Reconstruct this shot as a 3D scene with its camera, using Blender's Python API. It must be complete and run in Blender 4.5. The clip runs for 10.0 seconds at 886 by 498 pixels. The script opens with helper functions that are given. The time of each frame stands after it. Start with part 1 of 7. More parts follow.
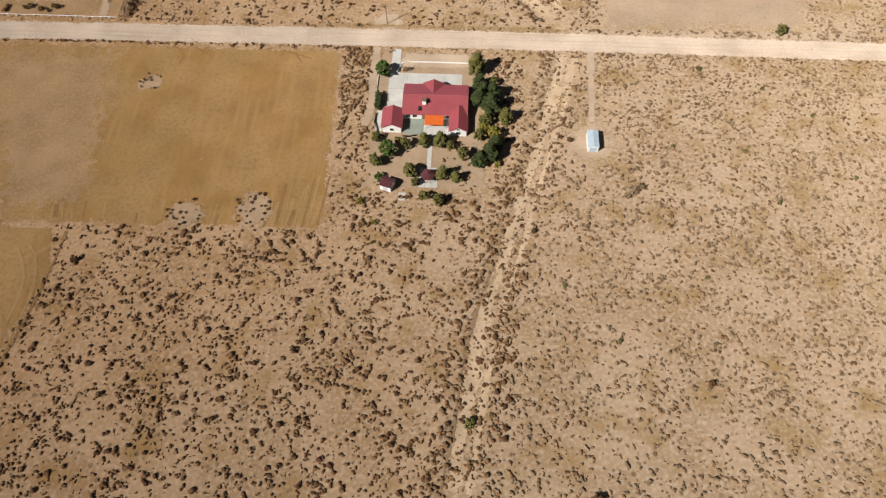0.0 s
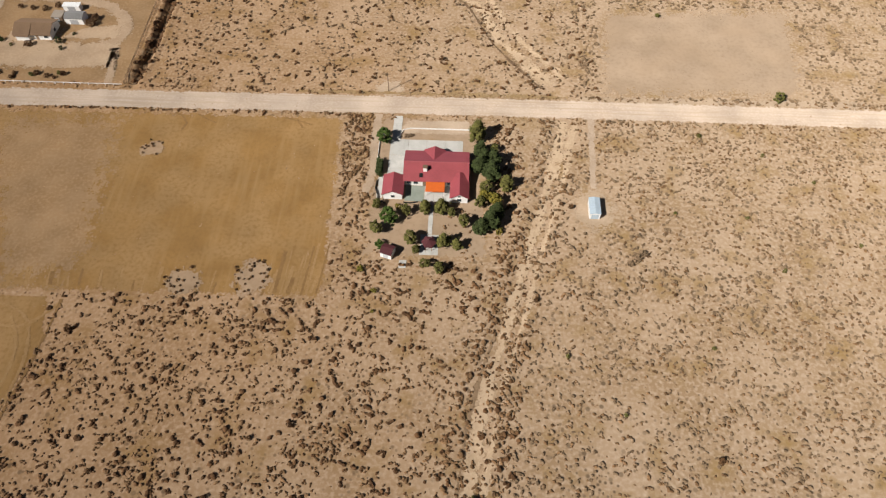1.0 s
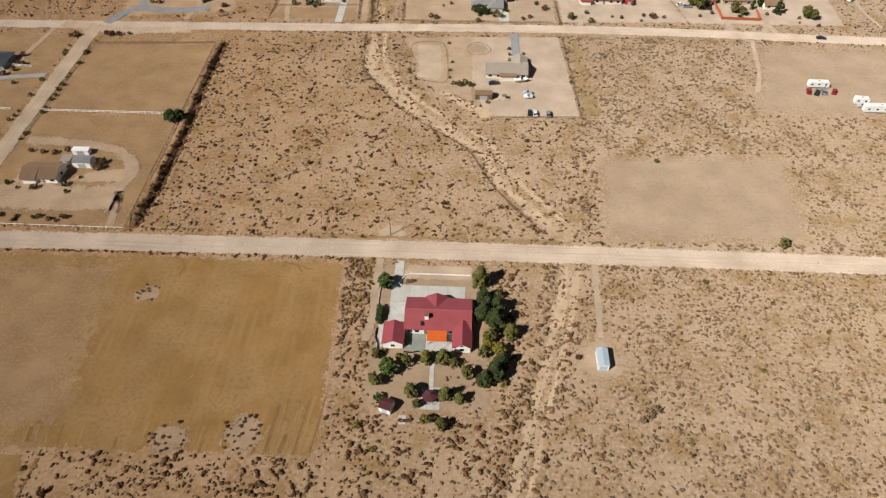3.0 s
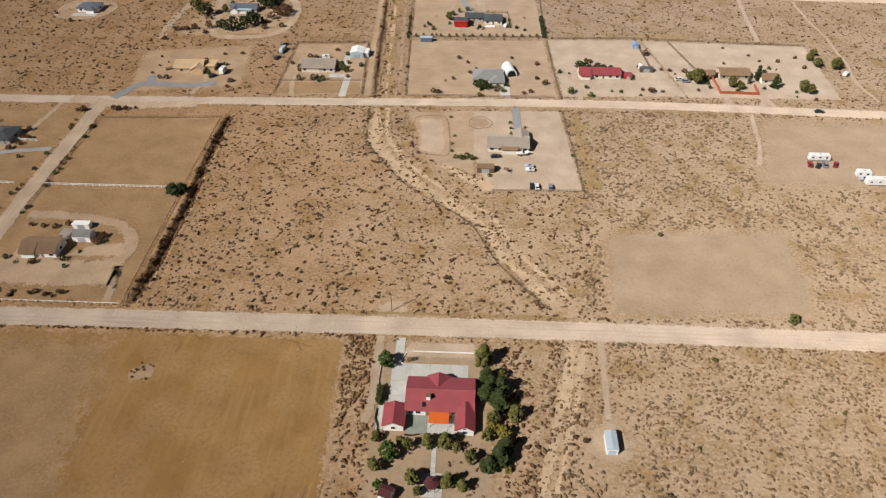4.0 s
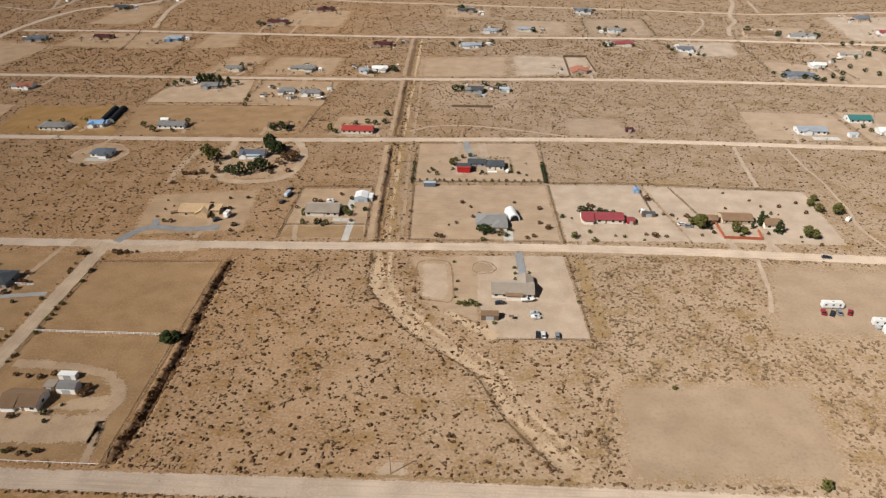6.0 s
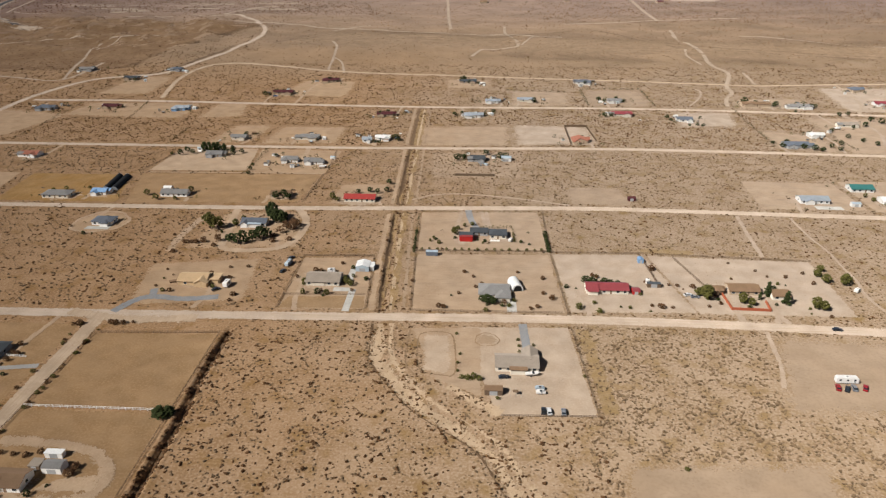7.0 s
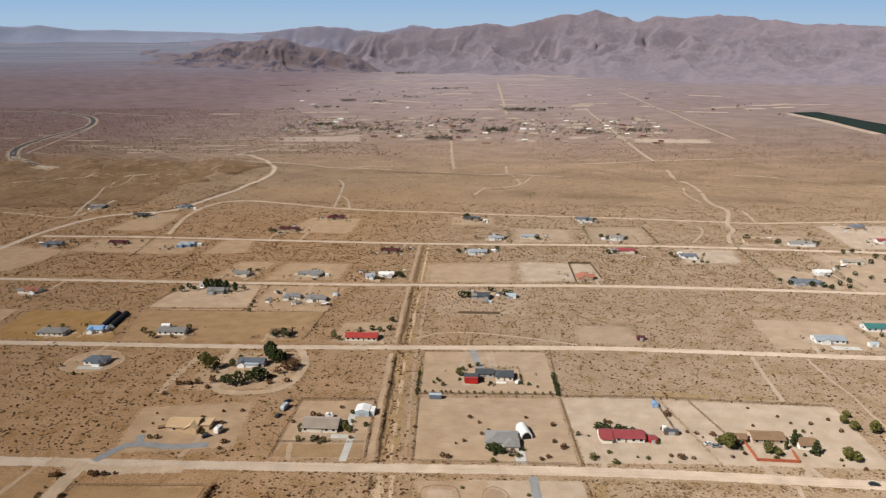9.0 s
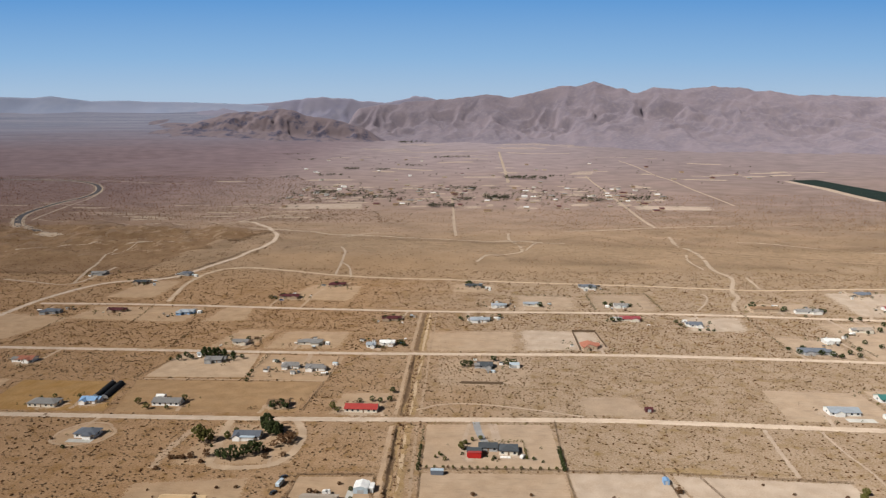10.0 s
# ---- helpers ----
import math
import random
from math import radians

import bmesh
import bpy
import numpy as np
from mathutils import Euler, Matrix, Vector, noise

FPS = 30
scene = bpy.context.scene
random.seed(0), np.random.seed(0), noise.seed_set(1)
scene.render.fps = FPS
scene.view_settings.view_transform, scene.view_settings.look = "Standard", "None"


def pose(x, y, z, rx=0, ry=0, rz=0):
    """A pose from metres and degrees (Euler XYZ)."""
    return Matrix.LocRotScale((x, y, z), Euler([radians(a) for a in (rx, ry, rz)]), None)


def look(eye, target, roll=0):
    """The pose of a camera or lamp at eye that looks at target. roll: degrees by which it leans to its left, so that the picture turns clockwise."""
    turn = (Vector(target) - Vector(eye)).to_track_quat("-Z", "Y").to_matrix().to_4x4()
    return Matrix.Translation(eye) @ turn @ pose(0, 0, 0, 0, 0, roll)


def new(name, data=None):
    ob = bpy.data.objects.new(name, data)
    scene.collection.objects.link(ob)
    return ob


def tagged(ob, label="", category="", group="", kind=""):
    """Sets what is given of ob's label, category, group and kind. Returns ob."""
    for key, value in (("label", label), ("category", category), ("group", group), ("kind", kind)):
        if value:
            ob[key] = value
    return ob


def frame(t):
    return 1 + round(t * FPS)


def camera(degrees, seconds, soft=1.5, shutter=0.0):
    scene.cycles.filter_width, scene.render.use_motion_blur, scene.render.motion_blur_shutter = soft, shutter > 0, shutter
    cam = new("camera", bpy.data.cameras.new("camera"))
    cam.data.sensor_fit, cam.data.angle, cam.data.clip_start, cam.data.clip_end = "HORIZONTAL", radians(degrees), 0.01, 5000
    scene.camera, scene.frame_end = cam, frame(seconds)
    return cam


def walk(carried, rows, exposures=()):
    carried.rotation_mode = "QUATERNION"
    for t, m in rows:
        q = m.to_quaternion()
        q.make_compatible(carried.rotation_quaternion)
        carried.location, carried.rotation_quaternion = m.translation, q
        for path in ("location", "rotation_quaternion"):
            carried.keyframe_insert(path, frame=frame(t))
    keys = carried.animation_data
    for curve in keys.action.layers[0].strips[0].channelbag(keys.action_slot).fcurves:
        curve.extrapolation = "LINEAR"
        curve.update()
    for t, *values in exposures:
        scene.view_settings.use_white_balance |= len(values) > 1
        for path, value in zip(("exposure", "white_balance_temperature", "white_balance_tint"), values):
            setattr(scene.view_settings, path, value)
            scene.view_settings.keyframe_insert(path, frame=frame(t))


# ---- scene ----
cam = camera(65.1, 10.0, 1.25)
PATH = [
    (0, (0.105, 0.154, 172.427), (0.063, 1.144, 170.69), -0.1),
    (0.5, (-0.164, 2.853, 172.468), (-0.208, 3.909, 170.771), -0.1),
    (1, (-0.425, 5.538, 172.541), (-0.472, 6.656, 170.883), -0.0),
    (1.5, (-0.68, 8.263, 172.628), (-0.731, 9.446, 171.017), -0.0),
    (2, (-0.932, 11.046, 172.729), (-0.985, 12.298, 171.17), 0.0),
    (2.5, (-1.14, 13.839, 172.838), (-1.197, 15.161, 171.338), 0.0),
    (2.7, (-1.201, 14.943, 172.869), (-1.26, 16.29, 171.392), 0.1),
    (3.8, (-1.473, 21.004, 173.226), (-1.544, 22.49, 171.888), -0.1),
    (4, (-1.534, 22.121, 173.255), (-1.607, 23.632, 171.946), -0.1),
    (4.5, (-1.725, 24.957, 173.375), (-1.803, 26.528, 172.14), -0.1),
    (5, (-1.894, 27.761, 173.518), (-1.976, 29.385, 172.354), -0.1),
    (5.5, (-2.092, 30.613, 173.662), (-2.179, 32.291, 172.577), -0.1),
    (5.7, (-2.196, 31.763, 173.696), (-2.284, 33.462, 172.644), -0.1),
    (7, (-3.015, 39.418, 174.161), (-3.114, 41.23, 173.322), -0.0),
    (7.5, (-3.377, 42.339, 174.259), (-3.48, 44.191, 173.509), -0.0),
    (8, (-3.72, 45.234, 174.332), (-3.827, 47.119, 173.673), 0.0),
    (8.5, (-4.026, 48.095, 174.393), (-4.137, 50.009, 173.826), 0.0),
    (9, (-4.264, 50.897, 174.443), (-4.379, 52.835, 173.962), 0.0),
    (9.5, (-4.45, 53.671, 174.476), (-4.568, 55.63, 174.091), 0.0),
    (10, (-4.606, 56.444, 174.496), (-4.729, 58.419, 174.202), 0.0),
]
walk(cam, [(t, look(eye, target, roll)) for t, eye, target, roll in PATH],
     exposures=[(0.0, 0.33), (2.0, 0.22), (4.0, 0.09), (7.0, 0.03), (8.5, 0.03), (10.0, 0.04)])

# ---- world and sun ----
SUN_AZ, SUN_EL = radians(231), radians(41)   # compass bearing from +y, clockwise; height above the horizon
world = bpy.data.worlds.new("world")
scene.world = world
world.use_nodes = True
wn = world.node_tree
sky = wn.nodes.new("ShaderNodeTexSky")
sky.sky_type, sky.sun_disc = "NISHITA", False
sky.sun_elevation, sky.sun_rotation = SUN_EL, SUN_AZ
sky.altitude, sky.air_density, sky.dust_density, sky.ozone_density = 3000, 0.3, 1.0, 0.3
wn.nodes["Background"].inputs[1].default_value = 0.05
dusty = wn.nodes.new("ShaderNodeHueSaturation")   # a dust-laden sky, paler than clean air
dusty.inputs["Saturation"].default_value = 0.45
wn.links.new(sky.outputs[0], dusty.inputs["Color"])
wn.links.new(dusty.outputs[0], wn.nodes["Background"].inputs[0])
sun_data = bpy.data.lights.new("sun", "SUN")
sun_data.energy, sun_data.angle, sun_data.color = 5.0, radians(0.53), (1.0, 0.948, 0.885)
sun = new("sun", sun_data)
sun_from = Vector((math.sin(SUN_AZ) * math.cos(SUN_EL), math.cos(SUN_AZ) * math.cos(SUN_EL), math.sin(SUN_EL)))
sun.matrix_world = look(sun_from * 900, (0, 0, 0))


# ---- materials ----
def mat(name, c1, c2=None, size=5.0, c3=None, size2=0.6, rough=0.9, bump=0.0, metal=0.0, spread=(0.4, 0.6), fade=False,
        rand=0.0, island=0.0, streak=None, speck=None, soil_dim=False, grassy=None):
    """A surface of base colour c1 with broad patches of c2 (size in metres) and fine grain of c3 (size2). fade: soft worn borders
    by the mesh's 'fade' values. rand, island: brightness differences from object to object or clump to clump."""
    m = bpy.data.materials.new(name)
    m.use_nodes = True
    nt = m.node_tree
    n, l = nt.nodes, nt.links
    bsdf = n["Principled BSDF"]
    bsdf.inputs["Roughness"].default_value, bsdf.inputs["Metallic"].default_value = rough, metal
    bsdf.inputs["Specular IOR Level"].default_value = 0.15 if rough > 0.7 else 0.4
    bsdf.inputs["Diffuse Roughness"].default_value = 1.0 if rough > 0.7 else 0.2
    geo = n.new("ShaderNodeNewGeometry")

    def grain(scale, detail, lo, hi, vec=None):
        tex = n.new("ShaderNodeTexNoise")
        tex.inputs["Scale"].default_value, tex.inputs["Detail"].default_value = scale, detail
        l.new(vec or geo.outputs["Position"], tex.inputs["Vector"])
        r = n.new("ShaderNodeMapRange")
        r.inputs[1].default_value, r.inputs[2].default_value = lo, hi
        l.new(tex.outputs["Fac"], r.inputs[0])
        return tex.outputs["Fac"], r.outputs[0]

    def blend(fac, a, b, how="MIX"):
        x = n.new("ShaderNodeMix")
        x.data_type, x.blend_type = "RGBA", how
        for sock, v in ((x.inputs[0], fac), (x.inputs[6], a), (x.inputs[7], b)):
            if hasattr(v, "is_linked"):
                l.new(v, sock)
            else:
                sock.default_value = v if isinstance(v, float) else (*v, 1)
        return x.outputs[2]

    col = c1
    c2, c3 = c2 or tuple(v * 0.85 for v in c1), c3 or tuple(v * 0.8 for v in c1)
    col = blend(grain(1 / size, 4, *spread)[1], c1, c2)
    raw, fac = grain(1 / size2, 5, 0.45, 0.75)
    col = blend(fac, col, c3)
    if streak:
        # tracks or furrows: noise stretched along one axis
        sx, sy, cs = streak
        mp = n.new("ShaderNodeMapping")
        mp.inputs["Scale"].default_value = (1 / sx, 1 / sy, 1)
        l.new(geo.outputs["Position"], mp.inputs["Vector"])
        col = blend(grain(1.0, 3, 0.5, 0.72, mp.outputs[0])[1], col, cs)
    if grassy:
        # patches of thin dry grass
        col = blend(grain(1 / grassy[0], 4, 0.53, 0.8)[1], col, grassy[1])
    for cell, cs, lo, hi in speck or ():
        # low scrub too small to stand as plants of its own
        v = n.new("ShaderNodeTexVoronoi")
        v.inputs["Scale"].default_value = 1 / cell
        l.new(geo.outputs["Position"], v.inputs["Vector"])
        r = n.new("ShaderNodeMapRange")
        r.inputs[1].default_value, r.inputs[2].default_value, r.inputs[3].default_value, r.inputs[4].default_value = lo, hi, 1, 0
        l.new(v.outputs["Distance"], r.inputs[0])
        mul = n.new("ShaderNodeMath")
        mul.operation = "MULTIPLY"
        l.new(r.outputs[0], mul.inputs[0])
        l.new(grain(1 / (cell * 7), 3, 0.38, 0.62)[1], mul.inputs[1])
        col = blend(mul.outputs[0], col, cs)
    if fade:
        # wheel-worn lighter and darker patches
        r = n.new("ShaderNodeMapRange")
        r.inputs[1].default_value, r.inputs[2].default_value, r.inputs[3].default_value, r.inputs[4].default_value = 0.3, 0.7, 0.88, 1.1
        l.new(grain(1 / 11, 5, 0, 1)[0], r.inputs[0])
        col = blend(1.0, col, r.outputs[0], "MULTIPLY")
    if rand or island:
        if rand:
            src = n.new("ShaderNodeObjectInfo").outputs["Random"]
        else:
            src = geo.outputs["Random Per Island"]
        r = n.new("ShaderNodeMapRange")
        k = rand or island
        r.inputs[3].default_value, r.inputs[4].default_value = 1 - k, 1 + k
        l.new(src, r.inputs[0])
        col = blend(1.0, col, r.outputs[0], "MULTIPLY")
    if soil_dim:
        # browner ground towards the west; that side's fall-off in light is coloured in
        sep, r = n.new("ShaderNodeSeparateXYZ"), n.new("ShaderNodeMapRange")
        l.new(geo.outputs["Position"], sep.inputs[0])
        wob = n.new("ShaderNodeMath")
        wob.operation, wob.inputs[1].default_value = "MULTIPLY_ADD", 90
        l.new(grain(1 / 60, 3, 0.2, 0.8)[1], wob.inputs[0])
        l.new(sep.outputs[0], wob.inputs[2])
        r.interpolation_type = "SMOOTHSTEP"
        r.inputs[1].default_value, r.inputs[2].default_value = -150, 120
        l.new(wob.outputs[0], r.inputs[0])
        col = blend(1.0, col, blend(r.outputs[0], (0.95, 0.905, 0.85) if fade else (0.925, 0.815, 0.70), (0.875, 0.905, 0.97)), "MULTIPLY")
        # and a little darker away to the north
        r = n.new("ShaderNodeMapRange")
        r.interpolation_type = "SMOOTHSTEP"
        r.inputs[1].default_value, r.inputs[2].default_value = 150, 480
        l.new(sep.outputs[1], r.inputs[0])
        col = blend(1.0, col, blend(r.outputs[0], (1.0, 1.0, 1.0), (0.94, 0.955, 1.0) if fade else (0.785, 0.80, 0.845)), "MULTIPLY")
    l.new(col, bsdf.inputs["Base Color"])
    if bump:
        b = n.new("ShaderNodeBump")
        b.inputs["Strength"].default_value, b.inputs["Distance"].default_value = 0.6, bump
        l.new(raw, b.inputs["Height"])
        l.new(b.outputs[0], bsdf.inputs["Normal"])
    if fade:
        at = n.new("ShaderNodeAttribute")
        at.attribute_name = "fade"
        add = n.new("ShaderNodeMath")
        add.operation = "ADD"
        _, f1 = grain(1 / 3.0, 4, 0.25, 0.75)
        _, f2 = grain(1 / 0.75, 2, 0.2, 0.8)
        both = n.new("ShaderNodeMath")
        both.operation, both.inputs[1].default_value = "MULTIPLY_ADD", 0.75
        l.new(f2, both.inputs[0])
        l.new(f1, both.inputs[2])
        l.new(at.outputs["Fac"], add.inputs[0])
        l.new(both.outputs[0], add.inputs[1])
        r = n.new("ShaderNodeMapRange")
        r.inputs[1].default_value, r.inputs[2].default_value = 1.3, 1.32
        l.new(add.outputs[0], r.inputs[0])
        tr, mx = n.new("ShaderNodeBsdfTransparent"), n.new("ShaderNodeMixShader")
        l.new(r.outputs[0], mx.inputs[0])
        l.new(tr.outputs[0], mx.inputs[1])
        l.new(bsdf.outputs[0], mx.inputs[2])
        l.new(mx.outputs[0], n["Material Output"].inputs[0])
    return m


SAND, SAND_D, SAND_L = (0.405, 0.28, 0.168), (0.325, 0.213, 0.115), (0.52, 0.39, 0.265)
SCRUB = (0.16, 0.105, 0.06)


def ground_material():
    """Desert floor: sand near by, pale brown hills between, then a scrub plain with distance haze in its mauve colour.
    """
    m = mat("desert_floor", SAND, SAND_D, 18, SAND_L, 1.1, bump=0.05, grassy=(9, (0.29, 0.178, 0.06)), speck=((1.7, SCRUB, 0.16, 0.3), (3.6, (0.165, 0.11, 0.062), 0.13, 0.22)), soil_dim=True)
    nt = m.node_tree
    n, l = nt.nodes, nt.links
    bsdf = n["Principled BSDF"]
    near = bsdf.inputs["Base Color"].links[0].from_socket
    sep, geo = n.new("ShaderNodeSeparateXYZ"), n.new("ShaderNodeNewGeometry")
    l.new(geo.outputs["Position"], sep.inputs[0])
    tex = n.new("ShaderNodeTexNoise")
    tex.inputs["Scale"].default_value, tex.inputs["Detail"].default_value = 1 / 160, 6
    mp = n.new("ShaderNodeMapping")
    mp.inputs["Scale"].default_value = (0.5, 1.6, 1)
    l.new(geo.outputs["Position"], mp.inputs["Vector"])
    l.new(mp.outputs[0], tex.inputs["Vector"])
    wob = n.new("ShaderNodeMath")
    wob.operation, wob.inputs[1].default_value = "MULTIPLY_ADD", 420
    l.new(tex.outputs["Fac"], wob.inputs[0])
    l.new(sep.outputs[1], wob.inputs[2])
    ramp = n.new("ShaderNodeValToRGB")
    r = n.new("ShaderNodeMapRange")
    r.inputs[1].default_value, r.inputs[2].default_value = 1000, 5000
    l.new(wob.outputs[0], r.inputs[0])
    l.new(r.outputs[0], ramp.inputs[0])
    # stops drift to mauve and blue-grey: the haze of distance put into base colour
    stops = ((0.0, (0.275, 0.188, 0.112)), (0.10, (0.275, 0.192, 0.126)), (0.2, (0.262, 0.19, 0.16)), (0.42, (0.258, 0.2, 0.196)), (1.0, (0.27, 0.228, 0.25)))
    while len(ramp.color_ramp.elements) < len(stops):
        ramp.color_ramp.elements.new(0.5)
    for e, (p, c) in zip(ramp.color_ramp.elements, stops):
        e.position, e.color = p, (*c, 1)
    # broad stains on the plain
    t2 = n.new("ShaderNodeTexNoise")
    t2.inputs["Scale"].default_value, t2.inputs["Detail"].default_value = 1 / 45, 8
    mp2 = n.new("ShaderNodeMapping")
    mp2.inputs["Scale"].default_value = (0.75, 1, 1)
    l.new(geo.outputs["Position"], mp2.inputs["Vector"])
    l.new(mp2.outputs[0], t2.inputs["Vector"])
    r2 = n.new("ShaderNodeMapRange")
    r2.inputs[1].default_value, r2.inputs[2].default_value, r2.inputs[3].default_value, r2.inputs[4].default_value = 0.3, 0.7, 0.80, 1.16
    l.new(t2.outputs["Fac"], r2.inputs[0])
    mu = n.new("ShaderNodeMix")
    mu.data_type, mu.blend_type = "RGBA", "MULTIPLY"
    mu.inputs[0].default_value = 1.0
    l.new(ramp.outputs[0], mu.inputs[6])
    l.new(r2.outputs[0], mu.inputs[7])
    # the haze-tinted plain colour takes over where the settled blocks end
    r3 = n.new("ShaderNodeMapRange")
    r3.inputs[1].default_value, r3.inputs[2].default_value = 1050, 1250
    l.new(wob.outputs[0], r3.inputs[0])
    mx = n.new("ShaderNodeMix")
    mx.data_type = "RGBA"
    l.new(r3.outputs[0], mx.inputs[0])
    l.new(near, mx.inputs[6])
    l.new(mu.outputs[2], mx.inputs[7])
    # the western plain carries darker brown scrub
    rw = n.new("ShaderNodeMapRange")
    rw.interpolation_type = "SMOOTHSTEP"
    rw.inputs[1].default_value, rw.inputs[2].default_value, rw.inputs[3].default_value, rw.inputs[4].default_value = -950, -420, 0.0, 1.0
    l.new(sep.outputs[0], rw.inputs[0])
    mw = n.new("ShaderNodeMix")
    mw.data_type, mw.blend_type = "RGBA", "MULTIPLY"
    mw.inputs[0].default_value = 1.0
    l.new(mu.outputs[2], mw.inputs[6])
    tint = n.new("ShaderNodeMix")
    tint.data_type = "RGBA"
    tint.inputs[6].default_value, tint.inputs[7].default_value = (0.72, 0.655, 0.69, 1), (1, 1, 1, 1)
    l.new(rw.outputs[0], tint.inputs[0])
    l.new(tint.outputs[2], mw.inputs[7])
    # and the east a little darker
    re_, east = n.new("ShaderNodeMapRange"), n.new("ShaderNodeMix")
    re_.interpolation_type = "SMOOTHSTEP"
    re_.inputs[1].default_value, re_.inputs[2].default_value, re_.inputs[3].default_value, re_.inputs[4].default_value = 0, 700, 1.0, 0.78
    east.data_type, east.blend_type = "RGBA", "MULTIPLY"
    east.inputs[0].default_value = 1.0
    l.new(sep.outputs[0], re_.inputs[0])
    l.new(mw.outputs[2], east.inputs[6])
    l.new(re_.outputs[0], east.inputs[7])
    # far to the north-west, long field bands coloured blue-grey for the haze over them
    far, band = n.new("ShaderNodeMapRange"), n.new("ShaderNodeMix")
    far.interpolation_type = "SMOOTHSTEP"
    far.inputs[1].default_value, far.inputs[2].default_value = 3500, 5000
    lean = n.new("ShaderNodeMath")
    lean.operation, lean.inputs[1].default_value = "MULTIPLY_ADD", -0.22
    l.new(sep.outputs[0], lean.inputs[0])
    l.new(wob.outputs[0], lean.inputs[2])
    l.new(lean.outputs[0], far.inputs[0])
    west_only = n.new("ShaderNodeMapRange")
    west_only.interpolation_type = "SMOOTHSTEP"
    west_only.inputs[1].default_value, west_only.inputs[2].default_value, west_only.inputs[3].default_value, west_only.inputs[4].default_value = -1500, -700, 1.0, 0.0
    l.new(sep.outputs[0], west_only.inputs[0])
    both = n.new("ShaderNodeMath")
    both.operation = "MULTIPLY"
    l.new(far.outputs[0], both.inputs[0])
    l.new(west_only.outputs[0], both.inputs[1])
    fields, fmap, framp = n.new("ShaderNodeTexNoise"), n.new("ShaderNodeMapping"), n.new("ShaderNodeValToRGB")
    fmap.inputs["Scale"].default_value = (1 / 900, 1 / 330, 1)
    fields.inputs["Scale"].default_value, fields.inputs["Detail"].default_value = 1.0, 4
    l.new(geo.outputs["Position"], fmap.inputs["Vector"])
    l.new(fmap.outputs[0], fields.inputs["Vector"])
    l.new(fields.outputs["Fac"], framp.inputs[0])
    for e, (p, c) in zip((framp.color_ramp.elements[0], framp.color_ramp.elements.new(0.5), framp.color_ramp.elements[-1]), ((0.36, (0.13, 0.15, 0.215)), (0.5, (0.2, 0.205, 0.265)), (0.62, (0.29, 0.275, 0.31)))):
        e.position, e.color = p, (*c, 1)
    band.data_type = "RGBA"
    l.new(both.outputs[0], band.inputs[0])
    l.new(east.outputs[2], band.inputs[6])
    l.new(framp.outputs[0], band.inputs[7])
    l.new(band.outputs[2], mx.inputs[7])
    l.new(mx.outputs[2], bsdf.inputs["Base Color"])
    return m


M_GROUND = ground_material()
M_ROAD = mat("graded_dirt_road", (0.505, 0.408, 0.324), (0.45, 0.355, 0.275), 14, (0.545, 0.45, 0.362), 0.8, bump=0.02, fade=True, streak=(34, 0.9, (0.43, 0.335, 0.245)))
M_TRACK_FAR = mat("pale_far_track", (0.39, 0.31, 0.236), (0.345, 0.268, 0.2), 12, (0.425, 0.342, 0.262), 2.0, fade=True)
M_YARD_FAR = mat("pale_far_yard", (0.40, 0.318, 0.255), (0.35, 0.272, 0.215), 18, (0.44, 0.355, 0.285), 3.0, fade=True)
M_ROAD_NS = mat("graded_dirt_side_road", (0.47, 0.36, 0.26), (0.42, 0.315, 0.22), 10, (0.5, 0.395, 0.29), 0.8, bump=0.02, fade=True, streak=(1.0, 25, (0.4, 0.3, 0.205)))
M_TRACK = mat("dirt_track", (0.46, 0.345, 0.24), (0.405, 0.295, 0.195), 6, (0.5, 0.385, 0.275), 0.7, fade=True, soil_dim=True)
M_FIELD = mat("tilled_field", (0.285, 0.163, 0.056), (0.325, 0.2, 0.085), 15, (0.25, 0.142, 0.05), 1.2, bump=0.03, fade=True, streak=(2.2, 22, (0.32, 0.195, 0.08)))
M_FIELD_GREY = mat("fallow_field", (0.35, 0.232, 0.125), (0.305, 0.195, 0.098), 10, (0.385, 0.265, 0.155), 1.0, bump=0.03, fade=True, soil_dim=True)
M_LOT = mat("cleared_lot", (0.43, 0.31, 0.198), (0.388, 0.27, 0.166), 12, (0.465, 0.342, 0.227), 0.9, bump=0.02, fade=True, streak=(9, 2.2, (0.37, 0.262, 0.165)), soil_dim=True)
M_LOT_PALE = mat("pale_bare_lot", (0.47, 0.36, 0.252), (0.425, 0.316, 0.214), 9, (0.51, 0.394, 0.28), 0.9, bump=0.02, fade=True, soil_dim=True)
M_LOT_TAN = mat("smoothed_lot", (0.37, 0.262, 0.165), (0.40, 0.288, 0.186), 16, (0.34, 0.238, 0.146), 1.4, bump=0.01, fade=True, soil_dim=True)
M_WASH = mat("wash_sand", (0.43, 0.315, 0.205), (0.385, 0.275, 0.17), 7, (0.475, 0.355, 0.24), 0.8, bump=0.04, fade=True, soil_dim=True)
M_WEEDS = mat("dry_yellow_weeds", (0.315, 0.205, 0.09), (0.37, 0.255, 0.135), 4, (0.24, 0.155, 0.072), 0.7, fade=True, soil_dim=True)
M_GRASS = mat("irrigated_green_field", (0.012, 0.02, 0.015), (0.016, 0.026, 0.018), 30, (0.01, 0.018, 0.013), 5, fade=True)
M_CONCRETE = mat("concrete", (0.46, 0.45, 0.42), (0.40, 0.39, 0.36), 3, (0.5, 0.48, 0.45), 0.4, rough=0.85, rand=0.05)
